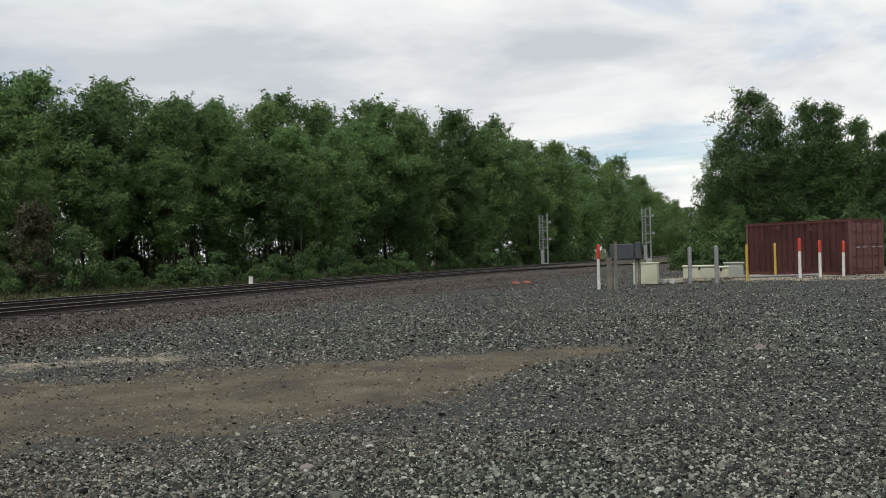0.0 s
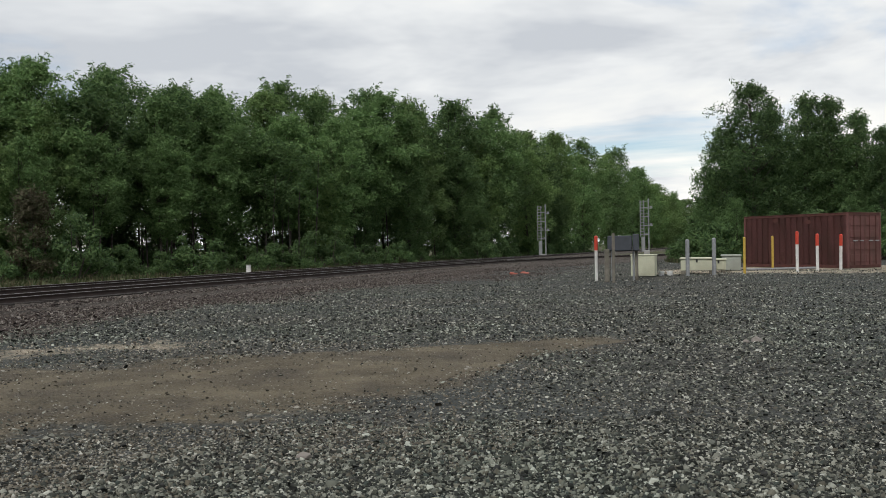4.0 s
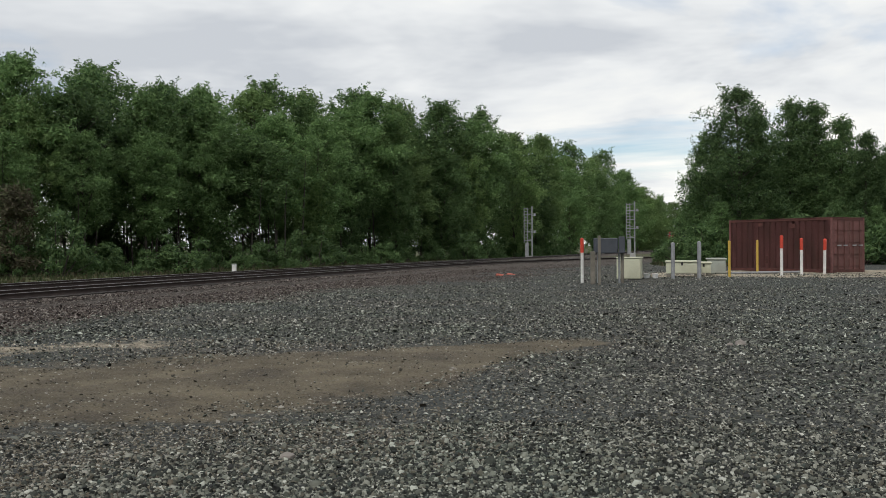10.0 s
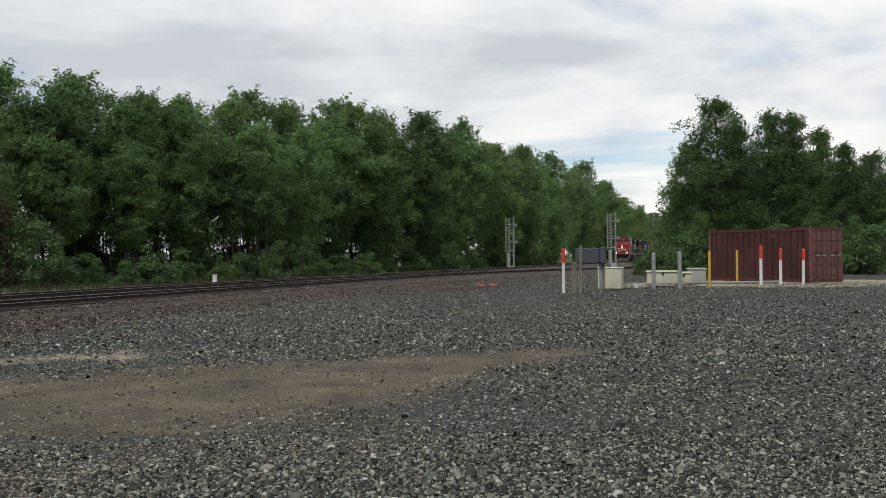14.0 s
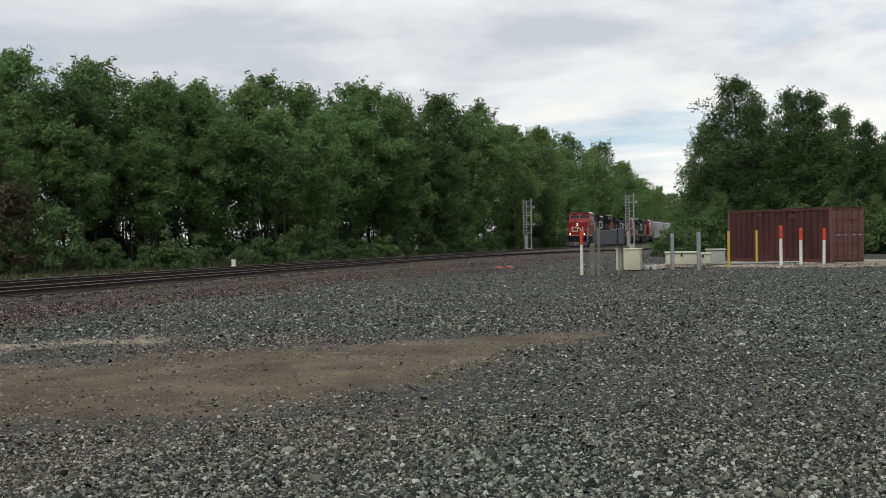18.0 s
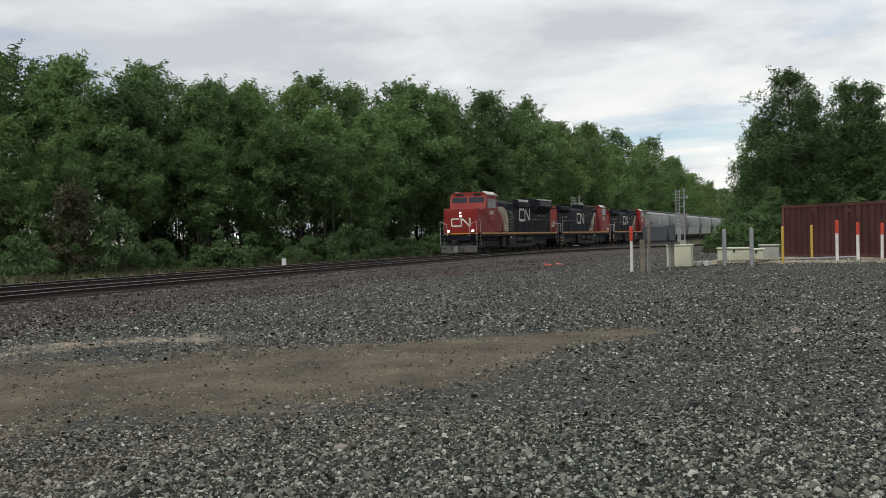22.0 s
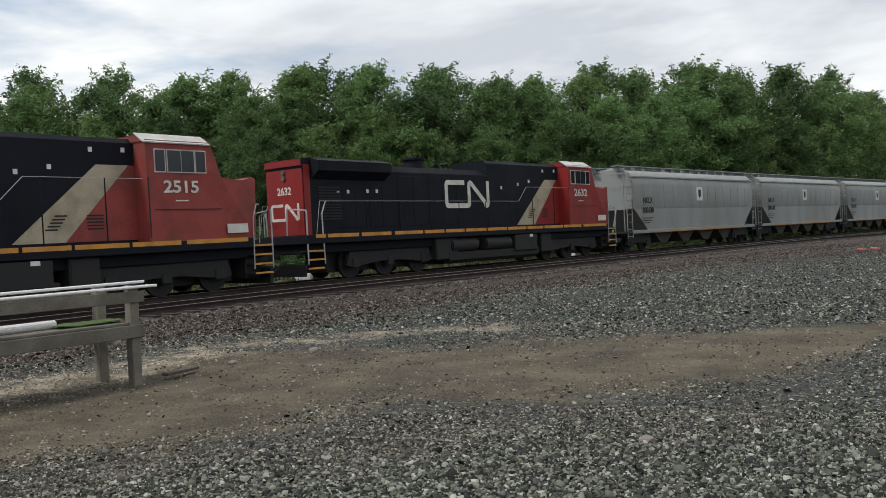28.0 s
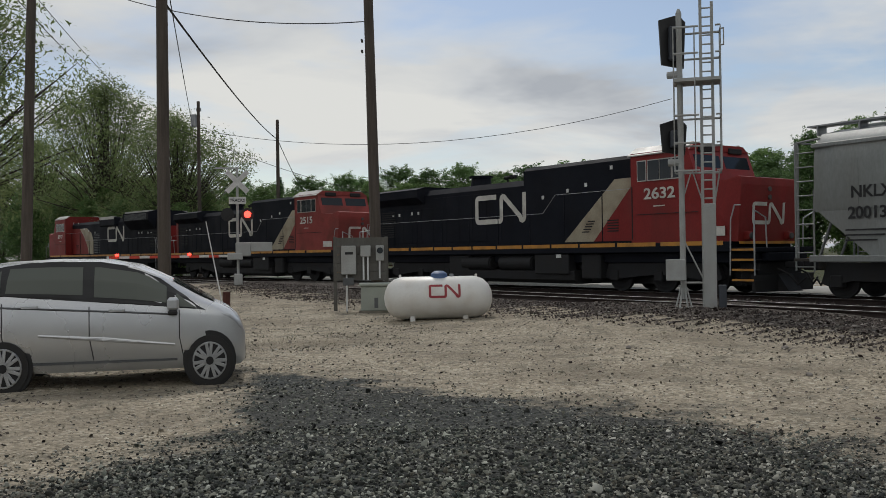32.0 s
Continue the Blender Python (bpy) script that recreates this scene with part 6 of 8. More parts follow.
def shed():
    a, b = Vector((-9.18, 2.78, 0)), Vector((-8.81, 4.77, 0))
    u = (b - a).normalized()
    W, D, H = 2.04, 1.55, 1.86
    t = thing("garden_shed", pose(a.x, a.y, 0.03, 0, 0, math.degrees(math.atan2(u.y, u.x))), "small grey-white wooden shed with dark trim and a shingled roof", "shed")
    wh, tr = M["shed_white"], M["shed_trim"]
    # x runs along the front; the yard is at -y, the tracks at +y
    part("floor", new_box(0, W, 0, D, 0.0, 0.10), tr, t)
    for nm, args in (("front_wall", (0.02, W - 0.02, 0.0, 0.05, 0.1, H)), ("rear_wall", (0.02, W - 0.02, D - 0.05, D, 0.1, H)), ("side_wall", (0.0, 0.05, 0.052, D - 0.052, 0.1, H)), ("side_wall", (W - 0.05, W, 0.052, D - 0.052, 0.1, H))):
        part(nm, new_box(*args), wh, t)
    for x in (0.0, W):
        bm = bmesh.new()
        prism(bm, [(0.0, H), (D, H), (D * 0.5, H + 0.22)], x - 0.02 if x else 0.0, x if x else 0.02, "x")
        part("gable", bm, wh, t)
    # roof: two slopes of shingle courses
    for side in (0, 1):
        slope = bmesh.new()
        run = D / 2 + 0.12
        ang = math.atan2(0.22, D / 2)
        m = pose(0, D / 2, H + 0.26, math.degrees(-ang), 0, 0) if side else pose(0, D / 2, H + 0.26, math.degrees(ang), 0, 0)
        sg = 1 if side else -1
        y0, y1 = sorted((0.0, sg * run / math.cos(ang)))
        box(slope, -0.04, W + 0.04, y0, y1, -0.04, 0.0, 0.0, m)
        roof = part("roof_slope", slope, tr, t)
        rr = random.Random(side)
        courses = 7
        ln = run / math.cos(ang) / courses
        sm = bmesh.new()
        box(sm, 0, 0.296, 0, sg * (ln + 0.02), 0, 0.012) if side else box(sm, 0, 0.296, -(ln + 0.02), 0, 0, 0.012)
        me = bpy.data.meshes.new("shingle")
        sm.to_mesh(me)
        sm.free()
        me.materials.append(M["shingle"])
        for c in range(courses):
            off = 0.15 * (c % 2)
            for k in range(8):
                x = -0.05 + k * 0.3 - off
                if x < -0.06:
                    x = -0.05
                if x + 0.296 > W + 0.06:
                    if x > W - 0.1:
                        continue
                    x = W + 0.05 - 0.296
                ob = new("shingle", me)
                ob.matrix_basis = m @ pose(x, sg * c * ln, 0.004 + 0.002 * (c % 2) + 0.0006 * k + rr.uniform(0, 0.002))
                ob.parent = roof
    part("fascia", new_box(-0.04, W + 0.04, -0.15, -0.11, H - 0.06, H + 0.06), tr, t)
    part("header", new_box(0.0, W, -0.03, 0.0, H - 0.26, H - 0.06), tr, t)
    for x in (0.0, 0.17, W - 0.23, W - 0.06):
        part("corner_trim", new_box(x, x + 0.06 if x in (0.0, W - 0.06) else x + 0.07, -0.03, 0.0, 0.1, H - 0.26), tr, t)
    # double doors
    for k, x0 in enumerate((0.26, W / 2 + 0.01)):
        x1 = x0 + W / 2 - 0.27
        n = 5
        door = part("door", new_box(x0 + 0.004, x1 - 0.004, -0.014, -0.002, 0.14, H - 0.28), wh, t, "white plank door with dark cross bracing")
        for i in range(n):
            xa = x0 + (x1 - x0) * i / n
            part("plank", new_box(xa + 0.003, x0 + (x1 - x0) * (i + 1) / n - 0.003, -0.03, -0.0145, 0.14, H - 0.28), wh, door)
        for args in ((x0, x0 + 0.115), (x1 - 0.115, x1)):
            part("stile", new_box(*args, -0.055, -0.031, 0.14, H - 0.28), tr, door)
        for z in (0.14, 0.86, H - 0.37):
            part("cross_rail", new_box(x0 + 0.116, x1 - 0.116, -0.055, -0.031, z, z + 0.09), tr, door)
        w, h = x1 - x0 - 0.23, 0.63
        for sg in (1, -1):
            ln, an = math.hypot(w, h), math.degrees(math.atan2(h, w)) * sg
            m = pose((x0 + x1) / 2, -0.047 - 0.003 * sg, 0.545, 0, -an, 0)
            part("brace", new_box(-ln / 2 + 0.04, ln / 2 - 0.04, -0.012, 0.012, -0.04, 0.04, 0.0, m), tr, door)
    part("hasp", new_box(W / 2 - 0.07, W / 2 + 0.09, -0.085, -0.055, 0.98, 1.02), M["grey_steel"], t)
    part("padlock", new_box(W / 2 + 0.0, W / 2 + 0.06, -0.10, -0.07, 0.90, 0.98, 0.01), M["grey_steel"], t)
    part("skid", new_box(-0.02, W + 0.02, -0.06, 0.04, -0.06, 0.0), M["old_wood"], t)


shed()


def bench():
    """A weathered timber loading stand with a rail, a shelf and six legs."""
    fr, fl = Vector((-7.73, 9.56, 0)), Vector((-8.83, 5.70, 0))
    u = (fr - fl).normalized()
    L = (fr - fl).length
    t = thing("timber_stand", pose(fl.x, fl.y, 0.0, 0, 0, math.degrees(math.atan2(u.y, u.x))), "weathered grey timber stand with a long shelf and top rail", "work stand")
    w = M["old_wood"]
    for x in (0.0, L * 0.5, L):
        for y, dx in ((0.0, 0.0), (0.62, -0.06)):
            part("leg", new_box(x + dx - 0.065, x + dx + 0.065, y - 0.065, y + 0.065, -0.1, 1.22, 0.012), w, t)
    for y in (-0.085, 0.705):
        part("top_rail", new_box(-0.12, L + 0.12, y - 0.02, y + 0.02, 1.00, 1.14, 0.006), w, t)
        part("shelf_rail", new_box(-0.1, L + 0.1, y - 0.02, y + 0.02, 0.56, 0.72, 0.006), w, t)
    for x in (0.0, L * 0.5, L):
        part("cross_bearer", new_box(x - 0.10, x - 0.066, -0.06, 0.68, 0.58, 0.70), w, t)
    for i in range(4):
        y = -0.04 + i * 0.175
        part("plank", new_box(0.0, L * 0.5 - 0.01, y, y + 0.165, 0.72, 0.755, 0.006), w, t)
        part("plank", new_box(L * 0.5 + 0.01, L, y, y + 0.165, 0.72, 0.755, 0.006), w, t)
    base = pose(fl.x, fl.y, 0.0, 0, 0, math.degrees(math.atan2(u.y, u.x)))
    # things lying on it
    p = thing("pipe_bundle", base @ pose(0, 0, 1.145), "long white plastic pipes lying along the top rail", "pipes")
    for k, (y, z) in enumerate(((-0.09, 0.03), (-0.02, 0.03), (-0.055, 0.09))):
        bm = bmesh.new()
        rod(bm, (L * 0.36 + 0.1 * k, y, z), (L + 0.3 - 0.08 * k, y - 0.02, z + 0.02), 0.018, 10)
        part("pipe", bm, M["plastic_white"], p)
    s = thing("white_bag", base @ pose(L * 0.27, 0.25, 0.76), "crumpled white plastic bag on the shelf", "bag")
    bm = bmesh.new()
    bmesh.ops.create_icosphere(bm, subdivisions=3, radius=0.22)
    for v in bm.verts:
        n3 = noise.noise(v.co * 6) * 0.06 + noise.noise(v.co * 14) * 0.04
        v.co = Vector((v.co.x * 1.15, v.co.y * 0.75, max(v.co.z, -0.06) * (0.55 + 0.75 * max(0.0, 1 - 5.0 * math.hypot(v.co.x + 0.03, v.co.y))) + 0.045)) + v.normal * n3
        v.co.z = max(v.co.z, 0.0)
    part("bag", bm, M["plastic_white"], s)
    s = thing("wrapped_tube", base @ pose(L * 0.70, 0.3, 0.76), "grey wrapped tube with a dark cloth on the shelf", "tube")
    bm = bmesh.new()
    rod(bm, (-0.45, 0, 0.05), (0.35, 0.03, 0.05), 0.05, 12)
    part("tube", bm, M["plastic_white"], s)
    bm = bmesh.new()
    bmesh.ops.create_grid(bm, x_segments=10, y_segments=6, size=0.5)
    for v in bm.verts:
        v.co = Vector((v.co.x * 0.9 + 0.75, v.co.y * 0.4, 0.03 + 0.02 * noise.noise(v.co * 7)))
    bmesh.ops.solidify(bm, geom=bm.faces[:], thickness=0.01)
    part("cloth", bm, M["leaf_dark"], s)
    s = thing("paper_scrap", base @ pose(L * 0.10, 0.3, 0.76), "scraps of pale litter on the shelf", "litter")
    bm = bmesh.new()
    for k in range(3):
        box(bm, k * 0.11, k * 0.11 + 0.08, 0.03 * k, 0.03 * k + 0.07, 0, 0.02 + 0.01 * k, 0.005)
    part("scrap", bm, M["plastic_white"], s)
    # stakes standing behind it and a board and jar on the ground
    s = thing("marker_stakes", base @ pose(L * 0.42, 0.95, 0), "two dark stakes with reddish flat tops", "stake")
    for x in (0.0, 0.16):
        part("stake", new_box(x - 0.025, x + 0.025, -0.02, 0.02, -0.1, 1.2), M["rust_dark"], s)
        part("paddle", new_box(x - 0.045, x + 0.045, -0.03, -0.02, 1.2, 1.46), M["faded_red"], s)
    s = thing("board", base @ pose(L + 0.45, -0.1, 0.02, 0, 0, 12), "short dark board lying on the dirt", "board")
    part("plank", new_box(-0.1, 0.5, -0.06, 0.06, 0.0, 0.04, 0.005), M["pole_wood"], s)
    s = thing("jar", base @ pose(-0.18, 0.45, 0.0), "small white jar on the ground", "jar")
    bm = bmesh.new()
    rod(bm, (0, 0, 0), (0, 0, 0.16), 0.09, 12)
    part("body", bm, M["plastic_white"], s)


bench()


# ---- by the level crossing ----
def ground_at(az, d):
    x, y = polar(az, d)
    return x, y, float(ground_z(x, y))


def signal_bridge_mast():
    """The tall mast beside the near track: two signal heads, a caged ladder, platforms and cases."""
    x, y, z = ground_at(117.05, 23.2)
    t = thing("signal_mast", pose(x, y, z - 0.03, 0, 0, 117.05) @ Matrix.Diagonal((0.71, 0.84, 0.985, 1)), "tall grey railway signal mast with caged ladder and two dark heads", "signal mast")
    g, dk = M["grey_paint"], M["dark_box"]
    # x to the right as seen from the yard, y away from it
    bm = bmesh.new()
    rod(bm, (-0.30, 0, 0.25), (-0.34, 0, 7.4), 0.10, 14)
    rod(bm, (-0.34, 0, 7.4), (-0.34, 0, 7.5), 0.10, 14, 0.04)
    part("mast", bm, g, t)
    for a in range(6):
        an = a * math.pi / 3
        bm = bmesh.new()
        rod(bm, (-0.30 + 0.28 * math.cos(an), 0.28 * math.sin(an), 0.0), (-0.30 + 0.09 * math.cos(an), 0.09 * math.sin(an), 0.55), 0.03, 5)
        part("pedestal_leg", bm, g, t)
    bm = bmesh.new()
    rod(bm, (-0.30, 0, 0), (-0.30, 0, 0.06), 0.32, 12)
    part("pedestal", bm, g, t)
    part("case", new_box(-0.88, -0.22, -0.42, -0.12, 0.72, 1.25, 0.02), g, t, "grey junction case")
    part("tall_case", new_box(0.36, 0.80, -0.12, 0.22, 0.0, 2.62, 0.02), g, t, "tall grey cable case")
    part("dark_case", new_box(0.86, 1.12, -0.1, 0.2, 0.0, 0.6, 0.02), dk, t)
    for px, top in ((0.38, 7.72), (0.76, 7.62)):
        bm = bmesh.new()
        box(bm, px - 0.05, px + 0.05, -0.06, 0.04, 0.0, top)
        part("ladder_rail", bm, g, t)
    for k in range(22):
        zz = 2.75 + k * 0.225
        bm = bmesh.new()
        rod(bm, (0.38, 0, zz), (0.76, 0, zz), 0.02, 6)
        part("rung", bm, g, t)
    part("platform", new_box(-0.53, 1.02, -0.45, 0.45, 5.62, 5.70), g, t)
    for zz in (3.42, 4.1, 4.78, 6.3, 6.95):
        bm = bmesh.new()
        pipe(bm, [(0.3, -0.45, zz), (-0.53, -0.45, zz), (-0.53, 0.45, zz), (1.02, 0.45, zz), (1.02, -0.45, zz), (0.85, -0.45, zz)], 0.024)
        pipe(bm, [(0.17, -0.45, zz), (0.17, 0.45, zz)], 0.02)
        part("guard_rail", bm, g, t)
    for px, py in ((-0.53, -0.45), (-0.53, 0.45), (0.17, -0.45), (0.17, 0.45), (1.02, -0.45), (1.02, 0.45)):
        bm = bmesh.new()
        rod(bm, (px, py, 3.42), (px, py, 6.95), 0.022, 6)
        part("guard_post", bm, g, t)
    bm = bmesh.new()
    pipe(bm, [(1.02, -0.45, 6.85), (1.12, -0.5, 6.85), (1.12, -0.5, 6.45), (1.02, -0.45, 6.45)], 0.02)
    part("gate_handle", bm, g, t)
    for a, b in (((-0.32, 0, 1.8), (0.4, -0.02, 0.7)), ((-0.32, 0, 0.66), (0.4, -0.02, 0.66)), ((0.05, -0.3, 3.42), (0.4, 0, 2.6)), ((0.0, 0.3, 3.42), (-0.3, 0, 2.7)), ((0.95, -0.3, 3.42), (0.78, 0, 2.65))):
        bm = bmesh.new()
        rod(bm, a, b, 0.025, 6)
        part("brace", bm, g, t)
    for zz, h in ((6.15, 1.2), (3.95, 0.78)):
        head = bmesh.new()
        m = pose(-0.55, 0.3, zz, 0, 0, 25)
        prism(head, [(-0.44, 0.0), (0.38, -0.08), (0.46, h - 0.1), (0.25, h + 0.05), (0.05, h + 0.05), (-0.52, h - 0.08)], -0.05, 0.03)
        bmesh.ops.transform(head, matrix=m, verts=head.verts[:])
        part("backboard", head, M["black_plastic"], t, "black signal backboard seen from behind")
        bm = new_box(-0.2, 0.2, -0.26, -0.05, 0.1, h - 0.25, 0.03, m)
        part("lamp_housing", bm, dk, t)
        bm = bmesh.new()
        rod(bm, (-0.75, 0.1, zz - 0.28), (-0.34, 0, zz - 0.28), 0.09, 10)
        part("bracket", bm, g, t)


signal_bridge_mast()


def far_signal():
    x, y, z = ground_at(105.0, 33.5)
    t = thing("signal_mast", pose(x, y, z, 0, 0, 105), "grey signal mast with a dark head beyond the train", "signal mast")
    bm = bmesh.new()
    rod(bm, (0, 0, 0), (0, 0, 6.9), 0.09, 10)
    part("mast", bm, M["grey_paint"], t)
    part("base", new_box(-0.3, 0.3, -0.3, 0.3, -0.2, 0.3, 0.03), M["grey_paint"], t)
    bm = bmesh.new()
    prism(bm, [(-0.42, 5.75), (0.38, 5.6), (0.45, 7.0), (-0.45, 7.0)], -0.06, 0.02)
    part("backboard", bm, M["black_plastic"], t)
    part("lamp_housing", new_box(-0.2, 0.2, -0.3, -0.06, 5.9, 6.8, 0.03), M["dark_box"], t)
    for px in (0.85, 1.65):
        bm = bmesh.new()
        rod(bm, (px, 0, 0.0), (px, 0, 6.95), 0.04, 6)
        part("ladder_rail", bm, M["galv"], t)
    for k in range(14):
        bm = bmesh.new()
        rod(bm, (0.85, 0, 4.6 + k * 0.16), (1.65, 0, 4.6 + k * 0.16), 0.015, 5)
        part("rung", bm, M["galv"], t)
    part("platform", new_box(0.0, 1.8, -0.4, 0.4, 5.2, 5.26), M["galv"], t)


far_signal()


def lamp_post():
    x, y, z = ground_at(87.0, 36.0)
    t = thing("light_pole", pose(x, y, z), "slim grey steel light pole beyond the tracks", "light pole")
    bm = bmesh.new()
    rod(bm, (0, 0, 0), (0.0, 0, 9.9), 0.11, 12)
    part("shaft", bm, M["grey_steel"], t)
    bm = bmesh.new()
    rod(bm, (0.0, 0, 9.9), (0.0, 0, 14.0), 0.06, 10)
    part("upper_shaft", bm, M["grey_steel"], t)
    part("base", new_box(-0.25, 0.25, -0.25, 0.25, -0.1, 0.25, 0.03), M["concrete"], t)


lamp_post()


def gas_tank():
    x, y, z = ground_at(132.65, 21.6)
    t = thing("propane_tank", pose(x, y, z - 0.09, 0, 0, 132.35 + 4), "white horizontal propane tank with a blue dome and red mark", "gas tank")
    bm = bmesh.new()
    R, half = 0.5, 1.28
    ring = []
    n = 28
    prof = [(-half, 0.0), (-half + 0.02, 0.16), (-half + 0.09, 0.31), (-half + 0.22, 0.43), (-half + 0.4, R), (half - 0.4, R), (half - 0.22, 0.43), (half - 0.09, 0.31), (half - 0.02, 0.16), (half, 0.0)]
    for px, r in prof:
        ring.append([bm.verts.new((px, r * math.cos(2 * math.pi * k / n), 0.60 + r * math.sin(2 * math.pi * k / n))) for k in range(n)])
    for a, b in zip(ring, ring[1:]):
        for k in range(n):
            bm.faces.new((a[k], a[(k + 1) % n], b[(k + 1) % n], b[k]))
    bmesh.ops.remove_doubles(bm, verts=bm.verts, dist=0.001)
    bmesh.ops.recalc_face_normals(bm, faces=bm.faces)
    part("vessel", bm, M["tank_white"], t, smooth=True)
    for px in (-0.62, 0.62):
        part("foot", new_box(px - 0.06, px + 0.06, -0.3, 0.3, -0.06, 0.18, 0.01), M["tank_white"], t)
        bm = bmesh.new()
        rod(bm, (px * 1.45, 0, 1.06), (px * 1.45, 0, 1.15), 0.03, 8)
        part("lifting_lug", bm, M["tank_white"], t)
    bm = bmesh.new()
    rod(bm, (0.02, 0, 1.05), (0.02, 0, 1.17), 0.21, 18, 0.19)
    rod(bm, (0.02, 0, 1.17), (0.02, 0, 1.23), 0.19, 18, 0.10)
    part("dome", bm, M["tank_blue"], t, "blue valve dome", smooth=True)
    bm = bmesh.new()
    rod(bm, (0.32, 0, 1.08), (0.32, 0, 1.15), 0.05, 10)
    part("gauge", bm, M["galv"], t)
    bm = emblem(0.74, 0.33, 0.004)
    bmesh.ops.subdivide_edges(bm, edges=bm.edges[:], cuts=1)
    for v in bm.verts:  # wrapped onto the curved side
        u, w = v.co.x, v.co.y
        an = math.radians(20) + w / R
        v.co = Vector((u + 0.12, -(R + 0.004 + v.co.z) * math.cos(an), 0.60 + (R + 0.004 + v.co.z) * math.sin(an)))
    part("mark", bm, M["logo_red"], t, "dark red painted mark")


gas_tank()


def meter_board():
    x, y, z = ground_at(137.5, 25.0)
    m = pose(x, y, z, 0, 0, 137.5)
    t = thing("meter_board", m, "weathered grey timber board with electric meter boxes", "utility board")
    for k in range(5):
        part("plank", new_box(-0.72, 0.72, 0.0, 0.04, 0.85 + k * 0.235, 1.08 + k * 0.235, 0.004), M["board_grey"], t)
    for px in (-0.74, 0.66):
        part("post", new_box(px, px + 0.1, 0.04, 0.14, -0.1, 2.04, 0.006), M["board_grey"], t)
    part("breaker_box", new_box(-0.52, -0.12, -0.16, 0.0, 1.02, 1.80, 0.015), M["grey_paint"], t, "pale grey breaker box")
    part("label_plate", new_box(-0.42, -0.20, -0.165, -0.16, 1.56, 1.63), M["ink"], t)
    part("switch_box", new_box(0.0, 0.28, -0.13, 0.0, 1.50, 1.80, 0.015), M["grey_paint"], t)
    part("meter_socket", new_box(0.42, 0.64, -0.12, 0.0, 1.38, 1.80, 0.015), M["grey_paint"], t)
    bm = bmesh.new()
    rod(bm, (0.53, -0.2, 1.66), (0.53, -0.12, 1.66), 0.085, 14)
    part("meter", bm, M["window"], t)
    for px, z0, z1 in ((0.08, 0.86, 1.5), (0.2, 0.86, 1.5), (0.52, 0.9, 1.38), (-0.38, 0.0, 1.02)):
        bm = bmesh.new()
        rod(bm, (px, -0.05, z0), (px, -0.05, z1), 0.025, 8)
        part("conduit", bm, M["plastic_white"], t, "pale conduit")
    part("lower_box", new_box(-0.48, -0.18, -0.12, 0.0, 0.72, 0.92, 0.01), M["grey_steel"], t)
    c = thing("instrument_case", pose(x, y, z, 0, 0, 137.5) @ pose(0.55, -0.75, 0), "low pale green metal trackside case", "cabinet")
    part("case", new_box(-0.55, 0.55, -0.3, 0.3, 0.08, 0.72, 0.015), M["cab_green"], c)
    part("lid", new_box(-0.6, 0.58, -0.35, 0.33, 0.72, 0.80, 0.02), M["cab_green"], c)
    part("base", new_box(-0.6, 0.6, -0.33, 0.33, -0.08, 0.08), M["old_wood"], c)
    part("vent", new_box(-0.2, -0.1, -0.308, -0.3, 0.15, 0.42), M["grey_steel"], c)


meter_board()


def utility_pole(az, d, h, r, lean, label, z=None):
    x, y, zz = ground_at(az, d)
    t = thing("utility_pole", pose(x, y, zz - 0.1), label, "utility pole", "wooden poles by the crossing")
    bm = bmesh.new()
    rod(bm, (0, 0, 0), (lean[0], lean[1], h), r, 14, r * 0.72)
    part("shaft", bm, M["pole_wood"], t)
    return t, Vector((x + lean[0], y + lean[1], zz - 0.1 + h))


POLE_A, top_a = utility_pole(136.45, 25.6, 12.0, 0.165, (0.15, -0.15), "tall weathered timber utility pole behind the meter board")
POLE_B, top_b = utility_pole(149.3, 22.5, 12.0, 0.16, (0.0, 0.05), "tall dark timber utility pole beside the car")
POLE_E, top_e = utility_pole(157.0, 28.0, 12.5, 0.16, (-0.6, -0.5), "leaning timber utility pole by the crossing road")
POLE_C, top_c = utility_pole(142.6, 74, 12.6, 0.17, (0, 0), "distant dark timber utility pole")
POLE_D, top_d = utility_pole(147.35, 70, 13.3, 0.16, (0, 0), "distant grey utility pole with a transformer and lamp arm")
for nm, args, mt in (("transformer", ((0.25, -0.2, 11.4), (0.25, -0.2, 12.3), 0.24, 12), "galv"), ("lamp_arm", ((0, 0, 12.7), (-0.6, -0.9, 12.9), 0.05, 6), "galv"), ("lamp_head", ((-0.6, -0.9, 12.75), (-0.6, -0.9, 12.95), 0.2, 10), "galv")):
    bm = bmesh.new()
    rod(bm, *args)
    part(nm, bm, M[mt], POLE_D)
for k, zz in enumerate((7.4, 7.7)):
    bm = bmesh.new()
    rod(bm, (0.2, -0.3, zz), (0.0, -0.5, zz + 0.02), 0.035, 6)
    part("insulator", bm, M["grey_steel"], POLE_A)
bm = bmesh.new()
pipe(bm, [(-0.14, -0.12, 0.3), (-0.14, -0.12, 6.2), (-0.2, -0.1, 7.4), (-0.14, -0.1, 8.2)], 0.02)
part("riser", bm, M["wire"], POLE_B)


def wire(a, b, sag, r=0.018, n=16, label="thin black overhead wire between the poles"):
    a, b = Vector(a), Vector(b)
    t = thing("overhead_wire", Matrix.Translation(a), label, "wire", "overhead wires")
    d = b - a
    bm = bmesh.new()
    pts = [d * (k / n) - Vector((0, 0, sag * 4 * (k / n) * (1 - k / n))) for k in range(n + 1)]
    pipe(bm, pts, r, 5)
    part("strand", bm, M["wire"], t)


